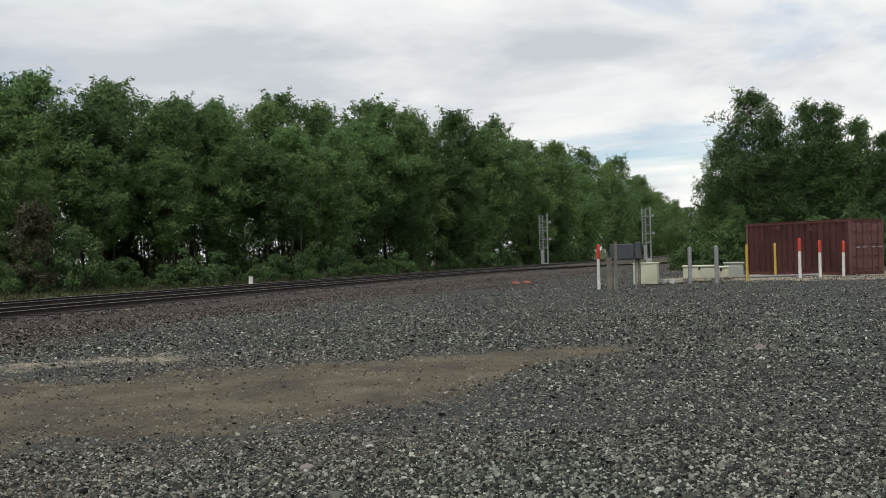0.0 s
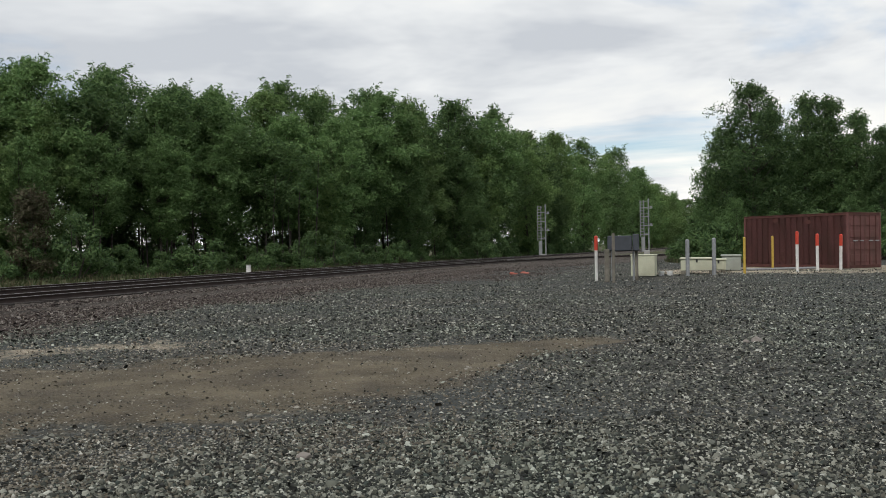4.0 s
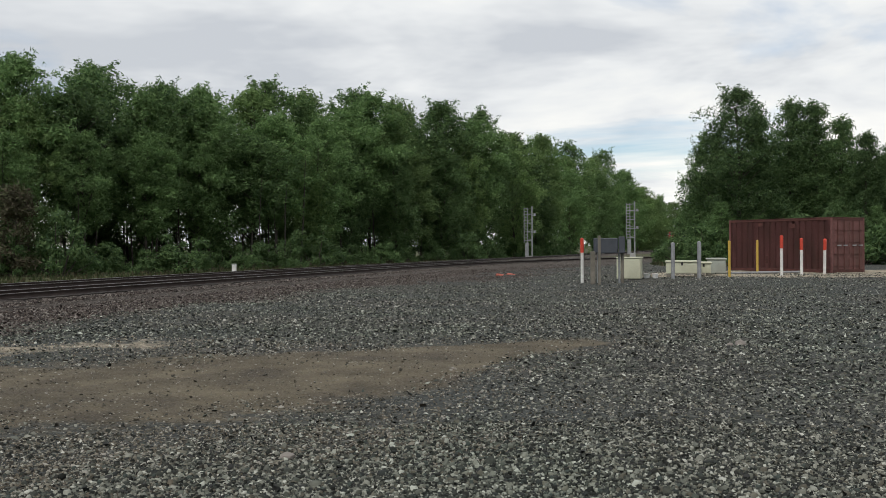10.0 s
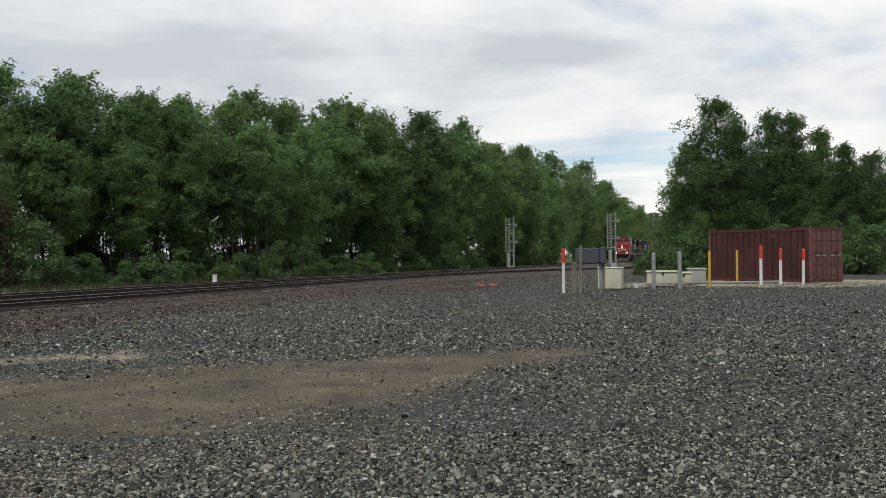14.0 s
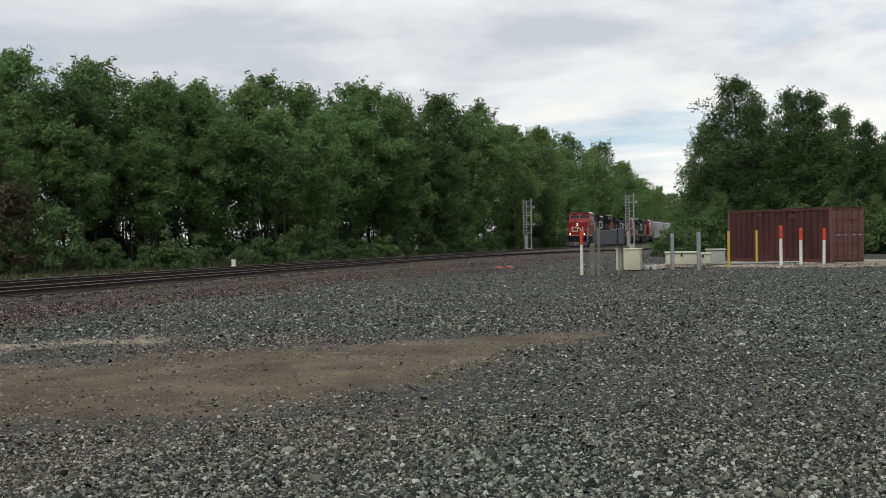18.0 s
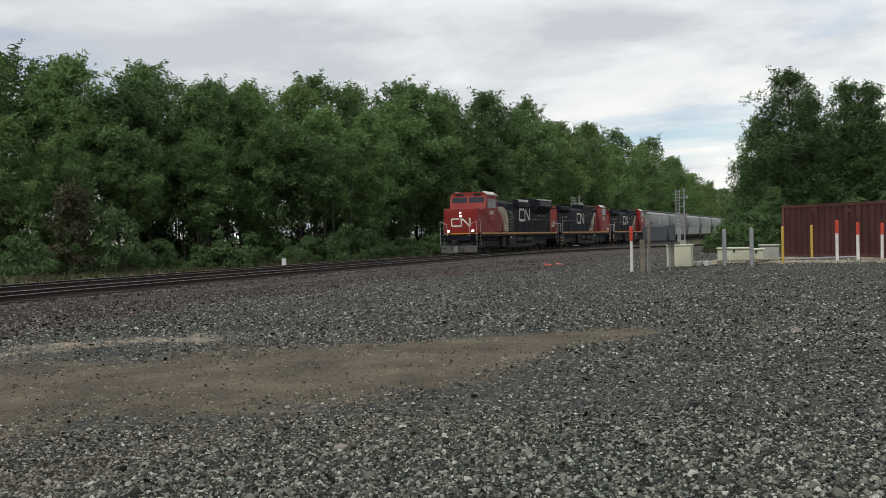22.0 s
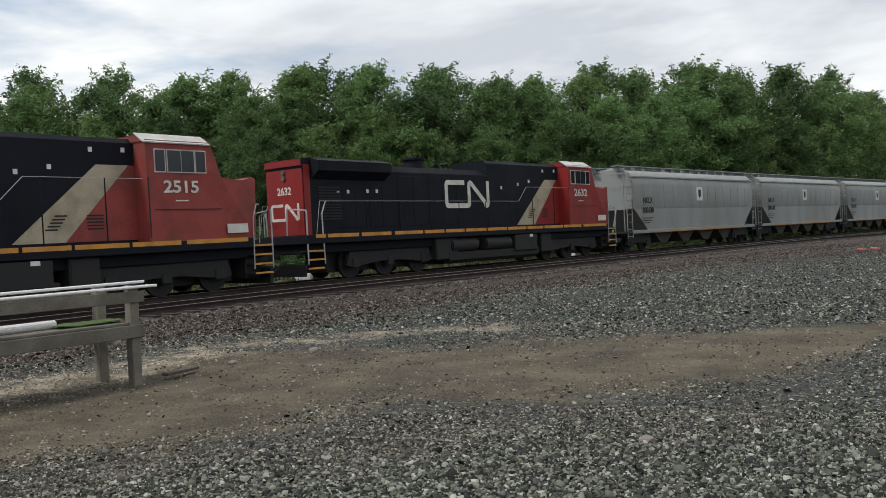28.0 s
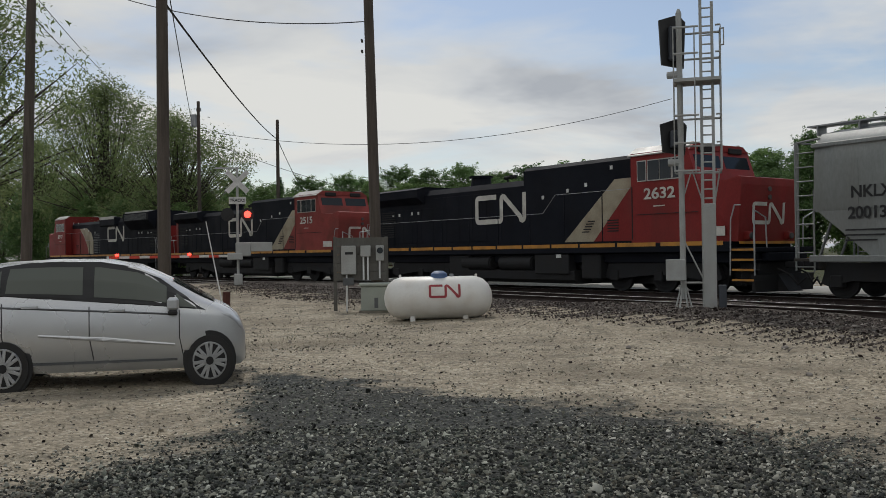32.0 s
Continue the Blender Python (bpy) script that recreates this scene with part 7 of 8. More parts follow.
def at_el(az, el, d):
    x, y = polar(az, d)
    return x, y, 1.6 + d * math.tan(radians(el))


wire(at_el(137.1, 14.3, 25.4), at_el(156.5, 16.6, 36), 0.75, 0.016)
wire(at_el(149.2, 15.1, 22.6), at_el(142.6, 7.2, 74), 0.35, 0.03)
wire(at_el(142.6, 7.2, 74), at_el(140.5, 3.2, 110), 0.5, 0.03)
wire(at_el(160.0, 17.5, 30), at_el(151.0, 9.0, 95), 0.8, 0.02)
wire(at_el(158.4, 17.2, 30), at_el(150.6, 9.0, 110), 0.6, 0.016)
wire(at_el(149.0, 16.4, 24), at_el(147.4, 6.3, 90), 0.3, 0.016)
wire(at_el(147.3, 7.7, 70), at_el(118.0, 9.2, 60), 1.9, 0.018)
wire(at_el(149.3, 8.0, 60), at_el(131.5, 3.3, 120), 1.5, 0.02)
wire(at_el(149.3, 6.6, 60), at_el(145.0, 3.0, 100), 0.6, 0.02)


def crossing_signal():
    x, y, z = ground_at(145.05, 40.0)
    t = thing("crossing_signal", pose(x, y, z, 0, 0, 145.05), "level crossing signal with crossbuck, red lamps and lowered gate", "crossing signal")
    g = M["grey_paint"]
    bm = bmesh.new()
    rod(bm, (0, 0, 0.3), (0, 0, 5.1), 0.06, 10)
    part("post", bm, g, t)
    part("base", new_box(-0.18, 0.18, -0.18, 0.18, 0.0, 0.5, 0.03), g, t)
    for an in (45, -45):
        part("crossbuck_blade", new_box(-0.62, 0.62, -0.08 - 0.004 * (an > 0), -0.06 - 0.004 * (an > 0), -0.11, 0.11, 0.0, pose(0, 0, 4.45, 0, an, 0)), M["sign_white"], t, "white crossbuck blade")
    plate = part("tracks_sign", new_box(-0.36, 0.36, -0.09, -0.06, 3.50, 3.80, 0.005), M["sign_white"], t, "white TRACKS plate")
    text_on("lettering", "TRACKS", 0.17, pose(0, -0.095, 3.65, 90, 0, 0), M["ink"], plate)
    part("bell_arm", new_box(-0.9, 0.1, -0.04, 0.04, 5.0, 5.07), g, t)
    for sx in (-1, 1):
        bm = bmesh.new()
        rod(bm, (sx * 0.42, -0.10, 3.05), (sx * 0.42, -0.02, 3.05), 0.28, 18)
        part("lamp_disc", bm, M["black_plastic"], t)
        bm = bmesh.new()
        rod(bm, (sx * 0.42, -0.16, 3.05), (sx * 0.42, -0.11, 3.05), 0.15, 16)
        part("lamp", bm, M["red_lamp"] if sx > 0 else M["black_plastic"], t, "red flashing lamp, lit" if sx > 0 else "red flashing lamp, dark")
    part("mechanism", new_box(-0.1, 0.55, -0.3, 0.2, 1.25, 1.85, 0.04), g, t)
    part("counterweight", new_box(0.5, 1.45, -0.25, -0.1, 1.45, 1.85, 0.02), g, t)
    part("counter_arm", new_box(-0.45, 0.2, -0.34, -0.26, 1.10, 1.4, 0.03), g, t)
    gate = part("gate_arm", new_box(-5.3, -0.4, -0.33, -0.29, 1.22, 1.32, 0.005), M["sign_white"], t, "red and white lowered gate arm")
    for k in range(6):
        a = -5.2 + k * 0.8
        part("red_band", new_box(a, a + 0.4, -0.336, -0.284, 1.215, 1.325), M["red_cap"], gate)
    for a in (-4.9, -2.0):
        bm = bmesh.new()
        rod(bm, (a, -0.31, 1.32), (a, -0.31, 1.42), 0.07, 10)
        part("gate_lamp", bm, M["red_lamp"], gate, "small lit red lamp")
    x, y, z = ground_at(146.0, 24.5)
    s = thing("whip_marker", pose(x, y, z), "thin pale whip rod leaning beside a short brown post", "marker")
    bm = bmesh.new()
    rod(bm, (-0.05, 0, 0.2), (0.38, -0.1, 2.5), 0.022, 8, 0.012)
    part("whip", bm, M["plastic_white"], s)
    part("post", new_box(-0.24, -0.06, -0.05, 0.05, -0.05, 0.66, 0.01), M["rust_dark"], s)


crossing_signal()


def car():
    f, r = Vector((-6.69, -10.21, 0)), Vector((-4.57, -11.59, 0))
    u = (f - r).normalized()
    mid = (f + r) / 2
    side = Vector((-u.y, u.x, 0))
    c = mid + side * (0.80 if side.dot(Vector((0, 0, 0)) - mid) < 0 else -0.80)
    z0 = float(ground_z((f.x + r.x) / 2, (f.y + r.y) / 2))
    t = thing("car", pose(c.x, c.y, z0 - 0.01, 0, 0, math.degrees(math.atan2(u.y, u.x))) @ Matrix.Translation((0.10, 0, 0)) @ Matrix.Diagonal((0.955, 1, 1.08, 1)), "small silver five-door hatchback parked on the gravel", "car")
    # stations: x, half width at sill, at belt, at roof, heights of sill, belt, roof
    st = [(-1.98, 0.60, 0.66, 0.50, 0.42, 0.95, 1.10), (-1.88, 0.74, 0.78, 0.56, 0.30, 1.02, 1.32), (-1.65, 0.80, 0.83, 0.60, 0.24, 1.05, 1.45), (-1.25, 0.82, 0.845, 0.63, 0.22, 1.03, 1.50),
          (-0.7, 0.83, 0.85, 0.65, 0.22, 1.00, 1.525), (-0.1, 0.83, 0.85, 0.65, 0.22, 0.965, 1.52), (0.35, 0.83, 0.85, 0.645, 0.22, 0.94, 1.445), (0.75, 0.83, 0.845, 0.62, 0.22, 0.92, 1.28), (1.15, 0.83, 0.84, 0.62, 0.22, 0.90, 1.07),
          (1.38, 0.82, 0.82, 0.66, 0.22, 0.885, 0.965), (1.54, 0.80, 0.78, 0.62, 0.22, 0.84, 0.89), (1.67, 0.74, 0.70, 0.54, 0.24, 0.73, 0.78), (1.74, 0.62, 0.56, 0.40, 0.28, 0.58, 0.62)]
    bm = bmesh.new()
    rings = []
    for x, ws, wb, wr, zs, zb, zr in st:
        half = [(ws * 0.9, zs), (ws, zs + 0.10), (wb * 1.005, (zs + zb) * 0.52), (wb, zb - 0.06), (wb * 0.985, zb), ((wb + wr) / 2 * 1.02, zb + (zr - zb) * 0.55), (wr, zb + (zr - zb) * 0.93), (wr * 0.55, zr)]
        rings.append([bm.verts.new((x, y, z)) for y, z in half + [(-y, z) for y, z in reversed(half)]])
    n = len(rings[0])
    for a, b in zip(rings, rings[1:]):
        for k in range(n):
            bm.faces.new((a[k], a[(k + 1) % n], b[(k + 1) % n], b[k]))
    bm.faces.new(rings[0])
    bm.faces.new(list(reversed(rings[-1])))
    bmesh.ops.recalc_face_normals(bm, faces=bm.faces)
    part("body", bm, M["car_silver"], t, smooth=True)

    def surf(x, k, sy, out=0.006):
        """A point of the flank at station x, level k, slightly proud."""
        xs = [s[0] for s in st]
        v = [np.interp(x, xs, [s[i] for s in st]) for i in range(1, 7)]
        ws, wb, wr, zs, zb, zr = v
        ys = [ws, wb * 1.005, wb, wb * 0.985, (wb + wr) / 2 * 1.02, wr]
        zz = [zs + 0.10, (zs + zb) * 0.52, zb - 0.06, zb, zb + (zr - zb) * 0.55, zb + (zr - zb) * 0.93]
        y = float(np.interp(k, range(6), ys))
        z = float(np.interp(k, range(6), zz))
        return Vector((x, sy * (y + out), z + (0.004 if k > 3 else 0)))

    def panel(name, outline, mt, sy, parent=t, label="", out=0.006):
        bm = bmesh.new()
        xs_, ks_ = [p[0] for p in outline], [p[1] for p in outline]
        nx, nk = 44, 14
        gx, gk = np.linspace(min(xs_), max(xs_), nx + 1), np.linspace(min(ks_), max(ks_), nk + 1)

        def span(k):
            """Where the outline starts and ends at a level."""
            hits = []
            for (xa, ka), (xb, kb) in zip(outline, outline[1:] + outline[:1]):
                if ka != kb and min(ka, kb) - 1e-9 <= k <= max(ka, kb) + 1e-9:
                    hits.append(xa + (xb - xa) * (k - ka) / (kb - ka))
                elif ka == kb and abs(k - ka) < 1e-9:
                    hits += [xa, xb]
            return min(hits), max(hits)
        grid = []
        for k in gk:
            a, b = span(float(k))
            grid.append([bm.verts.new(surf(a + (b - a) * i / nx, float(k), sy, out)) for i in range(nx + 1)])
        for ra, rb in zip(grid, grid[1:]):
            for i in range(nx):
                bm.faces.new((ra[i], ra[i + 1], rb[i + 1], rb[i]))
        bmesh.ops.recalc_face_normals(bm, faces=bm.faces)
        return part(name, bm, mt, parent, label)
    for sy in (-1, 1):
        panel("window_surround", [(-1.78, 3.6), (-1.5, 3.3), (-0.5, 3.2), (0.5, 3.1), (1.22, 3.05), (0.95, 4.2), (0.6, 4.95), (0.2, 5.0), (-0.4, 5.0), (-1.0, 5.0), (-1.4, 4.8)], M["black_plastic"], sy, out=0.005)
        for nm, o in (("rear_quarter_window", [(-1.68, 3.65), (-1.46, 3.45), (-1.30, 3.45), (-1.30, 4.6), (-1.4, 4.5)]),
                      ("rear_door_window", [(-1.24, 3.42), (-0.32, 3.42), (-0.32, 4.7), (-1.2, 4.7)]),
                      ("front_door_window", [(-0.18, 3.35), (0.72, 3.35), (0.72, 4.4), (0.5, 4.7), (-0.18, 4.7)]),
                      ("front_quarter_window", [(0.80, 3.2), (1.12, 3.2), (0.85, 4.1)])):
            panel(nm, o, M["car_glass"], sy, label="dark glass side window", out=0.013)
        for x in (-1.28, -0.24, 0.88):
            bm = bmesh.new()
            pts = [surf(x + (0.0 if k > 0.6 else 0.05), k, sy, 0.003) for k in (0.15, 1, 2, 2.95)]
            pipe(bm, pts, 0.006, 4)
            part("door_gap", bm, M["black_plastic"], t)
        # dark grey strip paints the shade line of the body's pressed fold
        bm = bmesh.new()
        pipe(bm, [surf(x, 2.2 - 0.25 * max(x - 0.3, 0), sy, 0.0) for x in np.linspace(-1.7, 0.85, 9)], 0.012, 5)
        part("crease", bm, M["grey_steel"], t)
        bm = bmesh.new()
        for dk, dz in ((0.0, 0.0), (0.05, 0.004), (0.10, 0.002)):
            pipe(bm, [surf(x, 1.05 - 0.22 * (x + 0.8) + dk * max(0.0, 0.9 - abs(x)), sy, dz) for x in np.linspace(-0.85, 0.82, 9)], 0.014, 5)
        part("door_swage", bm, M["car_silver"], t, "pressed ledge along the doors")
        for x in (-0.95, 0.1):
            p = surf(x, 2.5, sy, 0.012)
            part("door_handle", new_box(p.x - 0.10, p.x + 0.10, p.y - 0.012, p.y + 0.012, p.z - 0.018, p.z + 0.018, 0.006), M["car_silver"], t)
        p = surf(0.80, 3.2, sy, 0.09)
        part("mirror", new_box(p.x - 0.07, p.x + 0.08, p.y - 0.09, p.y + 0.07, p.z - 0.05, p.z + 0.10, 0.03), M["car_silver"], t, "silver door mirror")
        part("mirror_foot", new_box(p.x - 0.06, p.x + 0.06, p.y - 0.08, p.y + 0.05, p.z - 0.10, p.z - 0.045, 0.015), M["black_plastic"], t)
        # dark grey panel painted in for the shadow low on the doors
        panel("lower_sill", [(-0.95, 0.1), (0.85, 0.1), (0.85, -0.3), (-0.95, -0.3)], M["grey_steel"], sy, out=0.004)
        panel("headlamp", [(1.40, 2.75), (1.62, 2.65), (1.68, 2.2), (1.48, 2.35)], M["alloy"], sy, label="clear headlamp", out=0.008)
        panel("tail_lamp", [(-1.85, 3.0), (-1.75, 3.3), (-1.70, 2.3), (-1.84, 2.2)], M["logo_red"], sy, out=0.008)
        for x in (-1.265, 1.265):
            bm = bmesh.new()
            rod(bm, (x, sy * 0.60, 0.315), (x, sy * 0.838, 0.315), 0.345, 26)
            part("wheel_arch", bm, M["black_plastic"], t)
            wl = new("wheel")
            wl.matrix_basis = pose(x, sy * 0.77, 0.305)
            wl.parent = t
            bm = bmesh.new()
            rod(bm, (0, -0.095, 0), (0, 0.095, 0), 0.30, 28)
            tyre = part("tyre", bm, M["rubber"], wl)
            bm = bmesh.new()
            rod(bm, (0, sy * 0.085, 0), (0, sy * 0.102, 0), 0.218, 24)
            rod(bm, (0, sy * 0.10, 0), (0, sy * 0.118, 0), 0.05, 12)
            part("rim_plate", bm, M["under"], wl)
            for k in range(14):
                an = (k // 2) * 360 / 7 + (k % 2) * 19
                part("spoke", new_box(0.04, 0.212, -0.008, 0.008, -0.020, 0.020, 0.004, pose(0, sy * 0.106, 0, 0, an, 0)), M["alloy"], wl)
            bm = bmesh.new()
            for k in range(24):
                a0, a1 = k * math.pi / 12, (k + 1) * math.pi / 12
                rod(bm, (0.213 * math.cos(a0), sy * 0.1, 0.213 * math.sin(a0)), (0.213 * math.cos(a1), sy * 0.1, 0.213 * math.sin(a1)), 0.012, 5)
            part("rim_ring", bm, M["alloy"], wl)
    bm = bmesh.new()
    vs = [bm.verts.new(p) for p in ((0.80, -0.56, 1.272), (0.80, 0.56, 1.272), (1.34, 0.60, 0.995), (1.34, -0.60, 0.995))]
    bm.faces.new(vs)
    bmesh.ops.solidify(bm, geom=bm.faces[:], thickness=-0.012)
    part("windscreen", bm, M["car_glass"], t, "dark windscreen")
    part("bumper_grille", new_box(1.69, 1.75, -0.45, 0.45, 0.32, 0.46, 0.02), M["black_plastic"], t)


car()


def small_things():
    def at(az, d):
        return ground_at(az, d)
    x, y, z = at(12.0, 52.5)
    t = thing("white_marker", pose(x, y, z - 0.05), "short square white trackside post", "marker post")
    part("post", new_box(-0.11, 0.11, -0.11, 0.11, 0, 0.66, 0.015), M["white_post"], t)
    part("cap", new_box(-0.13, 0.13, -0.13, 0.13, 0.66, 0.70, 0.015), M["grey_paint"], t)
    x, y, z = at(29.0, 40.5)
    t = thing("white_drum", pose(x, y, z - 0.05, 0, 0, 20), "white block lying in the grass beyond the tracks", "block")
    part("block", new_box(-0.36, 0.36, -0.25, 0.25, 0, 0.48, 0.05), M["white_post"], t)
    for az, d, s in ((-4.55, 47, 1.0), (-5.25, 48, 1.15)):
        x, y, z = at(az, d)
        t = thing("orange_rag", pose(x, y, z, 0, 0, az * 40), "crumpled red-orange cloth on the gravel", "rag", "orange rags")
        bm = bmesh.new()
        bmesh.ops.create_icosphere(bm, subdivisions=2, radius=0.2 * s)
        for v in bm.verts:
            v.co = Vector((v.co.x * 1.2, v.co.y * 0.7, max(v.co.z, 0) * 0.5)) + v.co.normalized() * 0.08 * noise.noise(v.co * 9)
            v.co.z = max(v.co.z, -0.01)
        part("cloth", bm, M["orange_rag"], t)
    # single larger stones
    rr = random.Random(12)
    for az, d, s in ((8.5, 7.3, 0.085), (-18.9, 15.3, 0.17), (-18.3, 15.1, 0.09), (28.5, 14.0, 0.13), (33.4, 13.2, 0.1), (97.5, 14.4, 0.13), (112, 15.5, 0.1), (10.5, 26, 0.12), (110.8, 12.5, 0.08), (121, 15, 0.09), (103, 16, 0.1), (83, 13.2, 0.09)):
        x, y, z = at(az, d)
        t = thing("rock", pose(x, y, z, 0, 0, rr.uniform(0, 360)), "single dark brown stone lying on the gravel", "rock", "loose rocks")
        bm = bmesh.new()
        s *= 0.55
        bmesh.ops.create_icosphere(bm, subdivisions=2, radius=s)
        o = Vector((rr.uniform(0, 50), 0, 0))
        for v in bm.verts:
            v.co = Vector((v.co.x * 1.25, v.co.y, v.co.z * 0.75)) * (1 + 0.35 * noise.noise(v.co / s * 1.1 + o))
            v.co.z = max(v.co.z + s * 0.3, -0.03)
        part("stone", bm, M["stone_brown"], t)
    # pale house beyond the train
    x, y, z = at(76.0, 66)
    t = thing("house", pose(x, y, z - 0.1, 0, 0, 76), "low grey-brown house with a shallow roof beyond the tracks", "house")
    part("wall", new_box(-5, 5, 0, 6, 0, 2.6), M["siding"], t)
    bm = bmesh.new()
    prism(bm, [(-5.5, 2.6), (5.5, 2.6), (0.0, 4.0)], -0.4, 6.4)
    part("roof", bm, M["shingle"], t)
    for px in (-2.6, 1.6):
        w = part("window", new_box(px, px + 1.1, -0.03, 0.0, 1.0, 2.0), M["window"], t)
    # concrete road that runs beyond the tracks
    v, f = sweep(MAIN, -150, 14, [(-6.2, 0.02), (-13.0, 0.02), (-13.0, -0.2), (-6.2, -0.2)], 3.0)
    ob = fast_mesh("road", v, f, 4, M["concrete"])
    tagged(ob, "pale concrete road beyond the tracks", "road", kind="structure")


small_things()


# ---- loose gravel ----
def bed_z(x, y):
    """Height of the loose surface: the yard, or a track's bed where that is higher."""
    z = ground_z(x, y)
    up = 0.12 * smooth(y, 8, 29)
    for track in (MAIN, NEAR):
        z = np.maximum(z, up * (np.abs(near_dist(track, x, y)) < 2.3) + np.interp(np.abs(near_dist(track, x, y)), [0, 1.27, 1.5, 2.7, 4.4, 4.6], [0.10, 0.085, 0.015, 0.0, -0.06, -9]))
    return z


def turned(p, rs, n, tip):
    a, b = rs.uniform(0, 2 * np.pi, n), rs.normal(0, tip, n)
    ca, sa, cb, sb = np.cos(a)[:, None], np.sin(a)[:, None], np.cos(b)[:, None], np.sin(b)[:, None]
    px, pz = p[..., 0] * cb + p[..., 2] * sb, -p[..., 0] * sb + p[..., 2] * cb
    return px * ca - p[..., 1] * sa, px * sa + p[..., 1] * ca, pz


def stones(name, x, y, size, material, seed, label, flat=0.7, proud=0.0):
    """Broken stones: six-sided chips near the yard's middle, split wedges farther off."""
    rs = np.random.RandomState(seed)
    far = np.hypot(x, y) > 7.6
    cube = np.array([[-1, -1, -1], [1, -1, -1], [1, 1, -1], [-1, 1, -1], [-1, -1, 1], [1, -1, 1], [1, 1, 1], [-1, 1, 1]], float)
    wedge = np.array([[-1, -1, -0.6], [1, -1, -0.6], [1, 1, -0.6], [-1, 1, -0.6], [0, 0, 0.9]], float)
    quads = np.array([[4, 5, 6, 7], [0, 1, 5, 4], [1, 2, 6, 5], [2, 3, 7, 6], [3, 0, 4, 7]])
    tris = np.array([[0, 1, 4], [1, 2, 4], [2, 3, 4], [3, 0, 4]])
    for pick, form, faces, amount in ((~far, cube, quads, 0.42), (far, wedge, tris, 0.5)):
        xs, ys, sz = x[pick], y[pick], size[pick]
        n, k = len(xs), len(form)
        if n == 0:
            continue
        p = form[None] * rs.uniform(0.5, 1.0, (n, 1, 3)) * (1 + rs.uniform(-amount, amount * 0.7, (n, k, 3)))
        if k == 8:
            p[:, 4:, :2] *= rs.uniform(0.35, 1.0, (n, 1, 2))
            p[:, 4:, :2] += rs.uniform(-0.35, 0.35, (n, 1, 2))
        else:
            p[:, 4, :2] += rs.uniform(-0.7, 0.7, (n, 2))
        p *= (sz / 2)[:, None, None] * np.array([1, 1, flat])
        qx, qy, qz = turned(p, rs, n, 0.65)
        v = np.stack([qx + xs[:, None], qy + ys[:, None], qz + (bed_z(xs, ys) + proud + sz * rs.uniform(0.08, 0.3, n))[:, None]], -1).reshape(-1, 3)
        f = (faces[None] + (np.arange(n) * k)[:, None, None]).reshape(-1)
        tagged(fast_mesh(name, v, f, faces.shape[1], M[material]), label, "gravel", kind="stuff")


def scatter(rs, n, r0, r1, a0, a1, power=0.5):
    az = np.radians(rs.uniform(a0, a1, n))
    r = (r0 ** power + rs.uniform(0, 1, n) * (r1 ** power - r0 ** power)) ** (1 / power)
    return -r * np.sin(az), r * np.cos(az), r


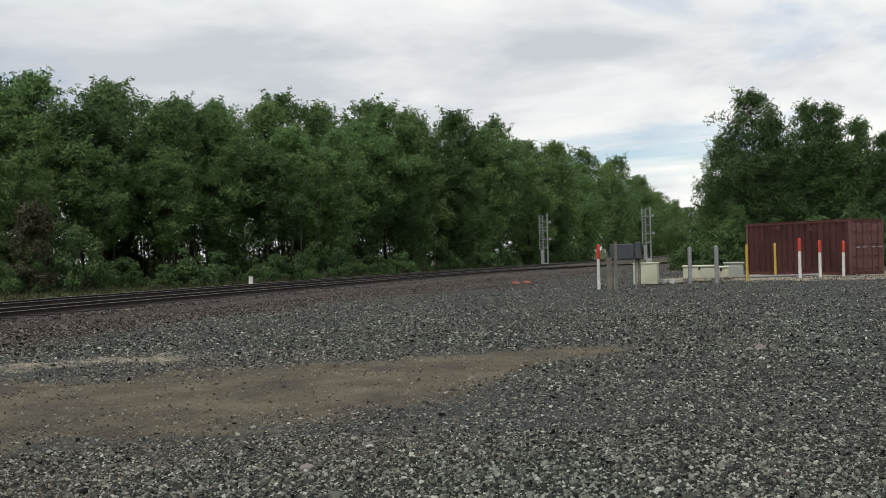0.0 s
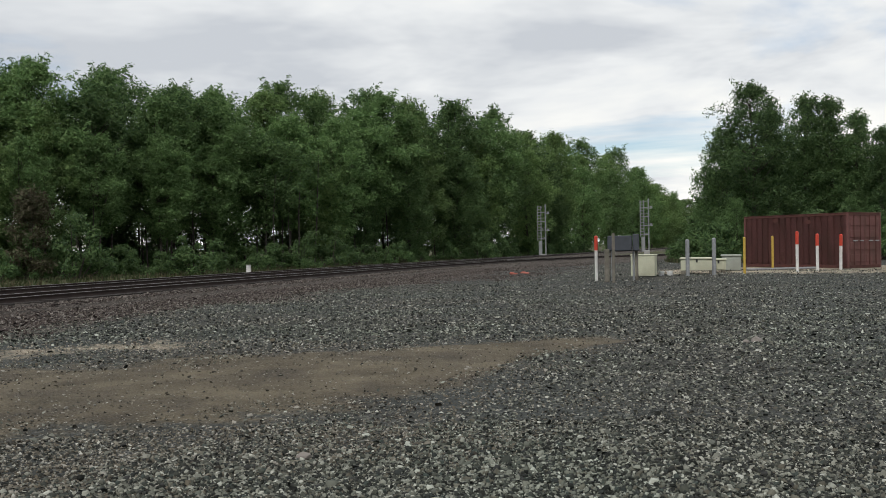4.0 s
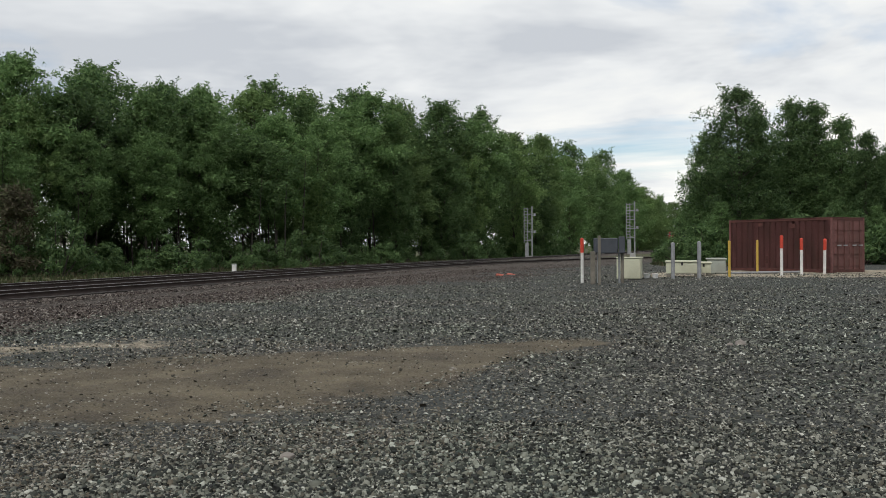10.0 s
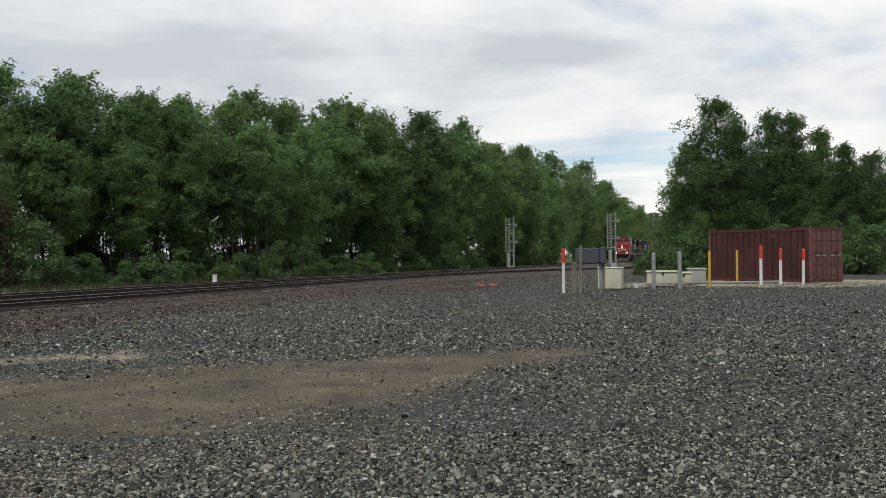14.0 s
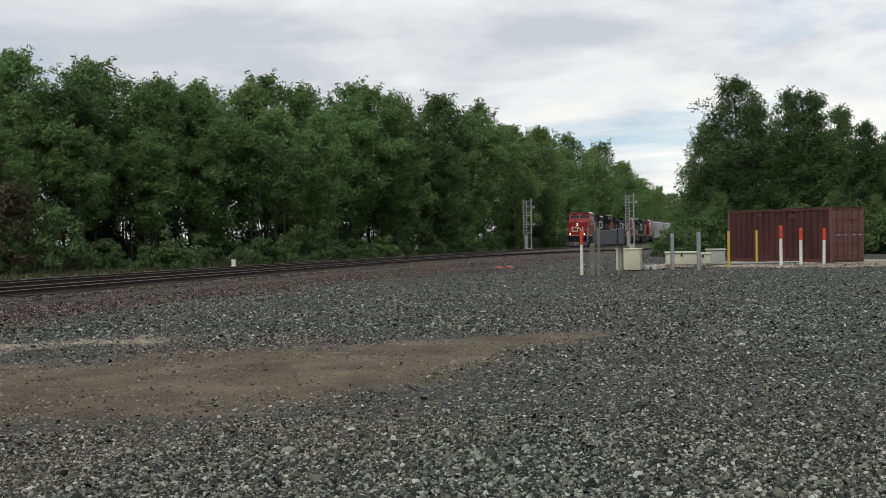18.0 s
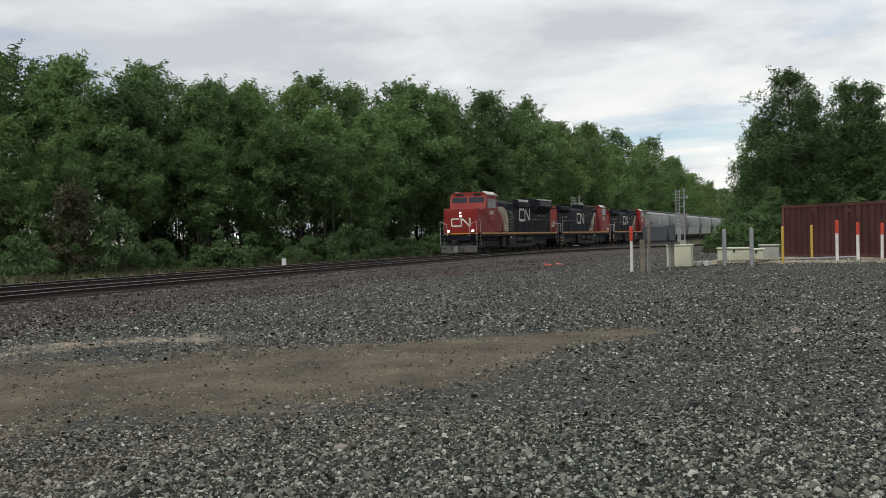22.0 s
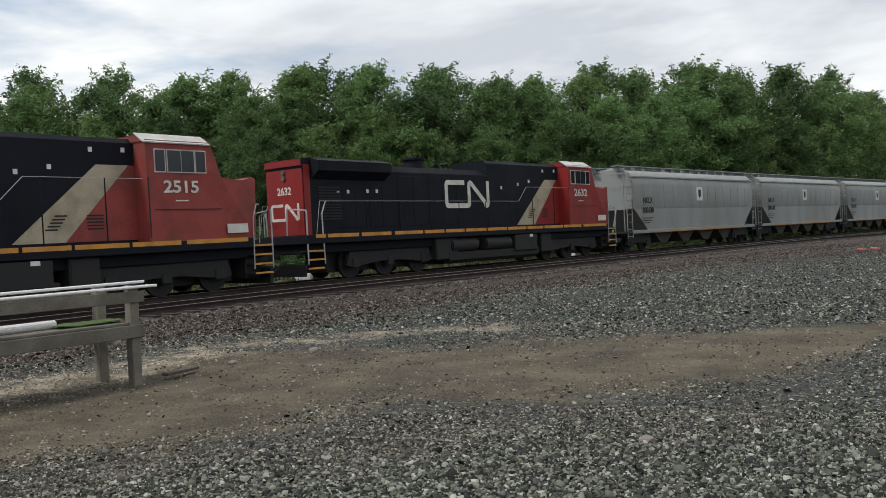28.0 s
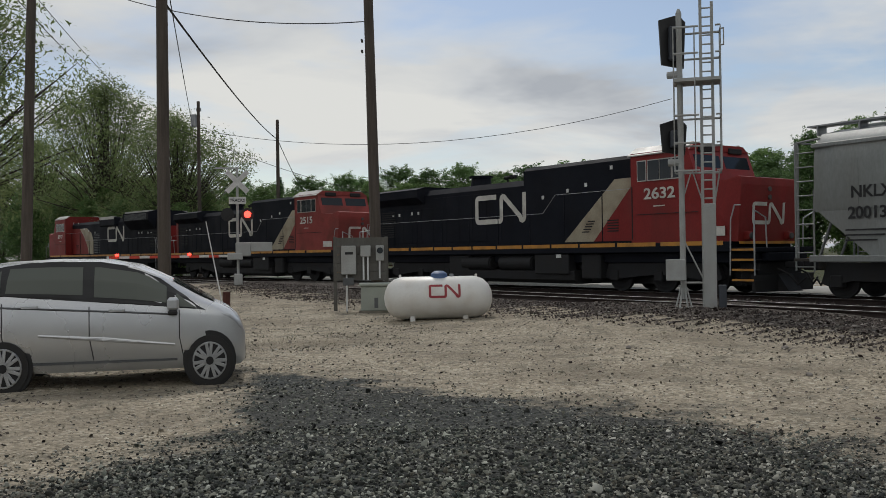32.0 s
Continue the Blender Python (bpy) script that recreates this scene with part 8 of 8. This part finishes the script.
def make_gravel():
    rs = np.random.RandomState(21)
    near = scatter(rs, 112000, 5.2, 8.6, -31, 62, 0.9)
    near_b = scatter(rs, 56000, 5.2, 8.6, 62, 166, 0.9)
    mid = scatter(rs, 260000, 8.4, 46, -31, 62, 0.5)
    mid_b = scatter(rs, 95000, 8.4, 40, 62, 160, 0.5)
    # thicker along the shoulder of the near track
    ss, off = rs.uniform(-40, 60, 60000), rs.uniform(1.3, 5.8, 60000)
    k = np.clip(np.searchsorted(S_LINE, ss), 0, len(S_LINE) - 1)
    tx, ty = NEAR[0][k] + off * np.cos(NEAR[2][k]), NEAR[1][k] + off * np.sin(NEAR[2][k])
    bank = (tx, ty, np.hypot(tx, ty))
    bank_b = scatter(rs, 26000, 44, 78, -15, 6, 0.5)
    x, y, r = (np.concatenate(p) for p in zip(near, near_b, mid, mid_b, bank, bank_b))
    n = len(x)
    wob = 0.9 * np.sin(0.7 * x + 0.4 * y) + 0.6 * np.sin(1.3 * y - 0.5 * x + 1.0)
    px, py, wid = np.array(DIRT_LINE).T
    ft = np.linspace(0, len(px) - 1, 60)
    fx, fy, fw = (np.interp(ft, np.arange(len(px)), a) for a in (px, py, wid))
    dirt = np.empty(n)
    for i in range(0, n, 20000):
        dirt[i:i + 20000] = (np.hypot(x[i:i + 20000, None] - fx, y[i:i + 20000, None] - fy) / fw).min(1)
    patch = 0.22 * np.sin(1.9 * x + 1.1 * y) * np.sin(1.4 * y - 0.8 * x) + 0.16 * np.sin(4.3 * x - 2.2 * y) + 0.12 * wob
    dirt = dirt + patch
    bear = np.degrees(np.arctan2(-x, y))
    soft = rs.normal(0, 0.55, n)
    sand = ((x < -7.7 + 0.35 * wob + soft) & (y < 5)) | ((bear > 145 + 2.5 * soft) & (y < -6.8 + soft))
    pale = pale_strip(x, y) + 0.25 * wob + 0.9 * soft < 0.75
    d, dm = near_dist(NEAR, x, y), near_dist(MAIN, x, y)
    u, w = rs.uniform(0, 1, n), rs.uniform(0, 1, n)
    on_track = d < 5.3 + 0.4 * wob + 1.2 * soft + 5 * smooth(y, 34, 42)
    under_shed = (x < -8.6) & (x > -11.5) & (y > 2.4) & (y < 5.2)
    yard = ~sand & ~pale & ~on_track & ~under_shed & (u < 0.16 + 0.84 * np.clip((dirt - 0.55) / 0.6, 0, 1) ** 1.3)
    fringe = yard & (w < np.clip(1.75 - dirt, 0, 0.97))
    grey = yard & ~fringe
    tan = ((sand & (u < 0.30)) | (pale & (u < 0.65))) & ~under_shed & (pale | ~on_track)
    brown = on_track & ~pale & (np.abs(d) > 1.36) & (np.abs(dm) > 1.36) & (dm > -4.4) & ~under_shed
    s = (rs.gamma(3.6, 0.0046, n) + 0.009) * (1 + 0.065 * np.clip(r - 7.5, 0, 10))
    stones("gravel", x[grey], y[grey], s[grey], "stone", 1, "loose crushed grey and white gravel stones")
    stones("gravel", x[fringe], y[fringe], s[fringe] * 0.8, "stone_mix", 4, "loose buff and olive gravel on the dirt track")
    stones("gravel", x[tan], y[tan], s[tan] * 0.7, "stone_tan", 2, "loose pale sandy pebbles")
    clump = np.sin(1.7 * x + 0.6 * np.sin(2.1 * y)) * np.sin(1.3 * y + 0.8 * x)
    mixed = sand & ~on_track & ~under_shed & (u > 0.5) & (u < 0.55 + 0.3 * np.clip(clump, 0, 1))
    stones("gravel", x[mixed], y[mixed], s[mixed] * 0.85, "stone_mix", 6, "olive and grey gravel mixed into the sand")
    clod = sand & ~on_track & ~under_shed & (u > 0.975 - 0.04 * np.clip(-clump, 0, 1))
    stones("gravel", x[clod], y[clod], s[clod] * 0.95 + 0.004, "stone_brown", 5, "dark clods scattered on the pale sand")
    stones("gravel", x[brown], y[brown], s[brown] * 1.15, "stone_brown", 3, "loose brown ballast stones", proud=0.018)


make_gravel()


motions()
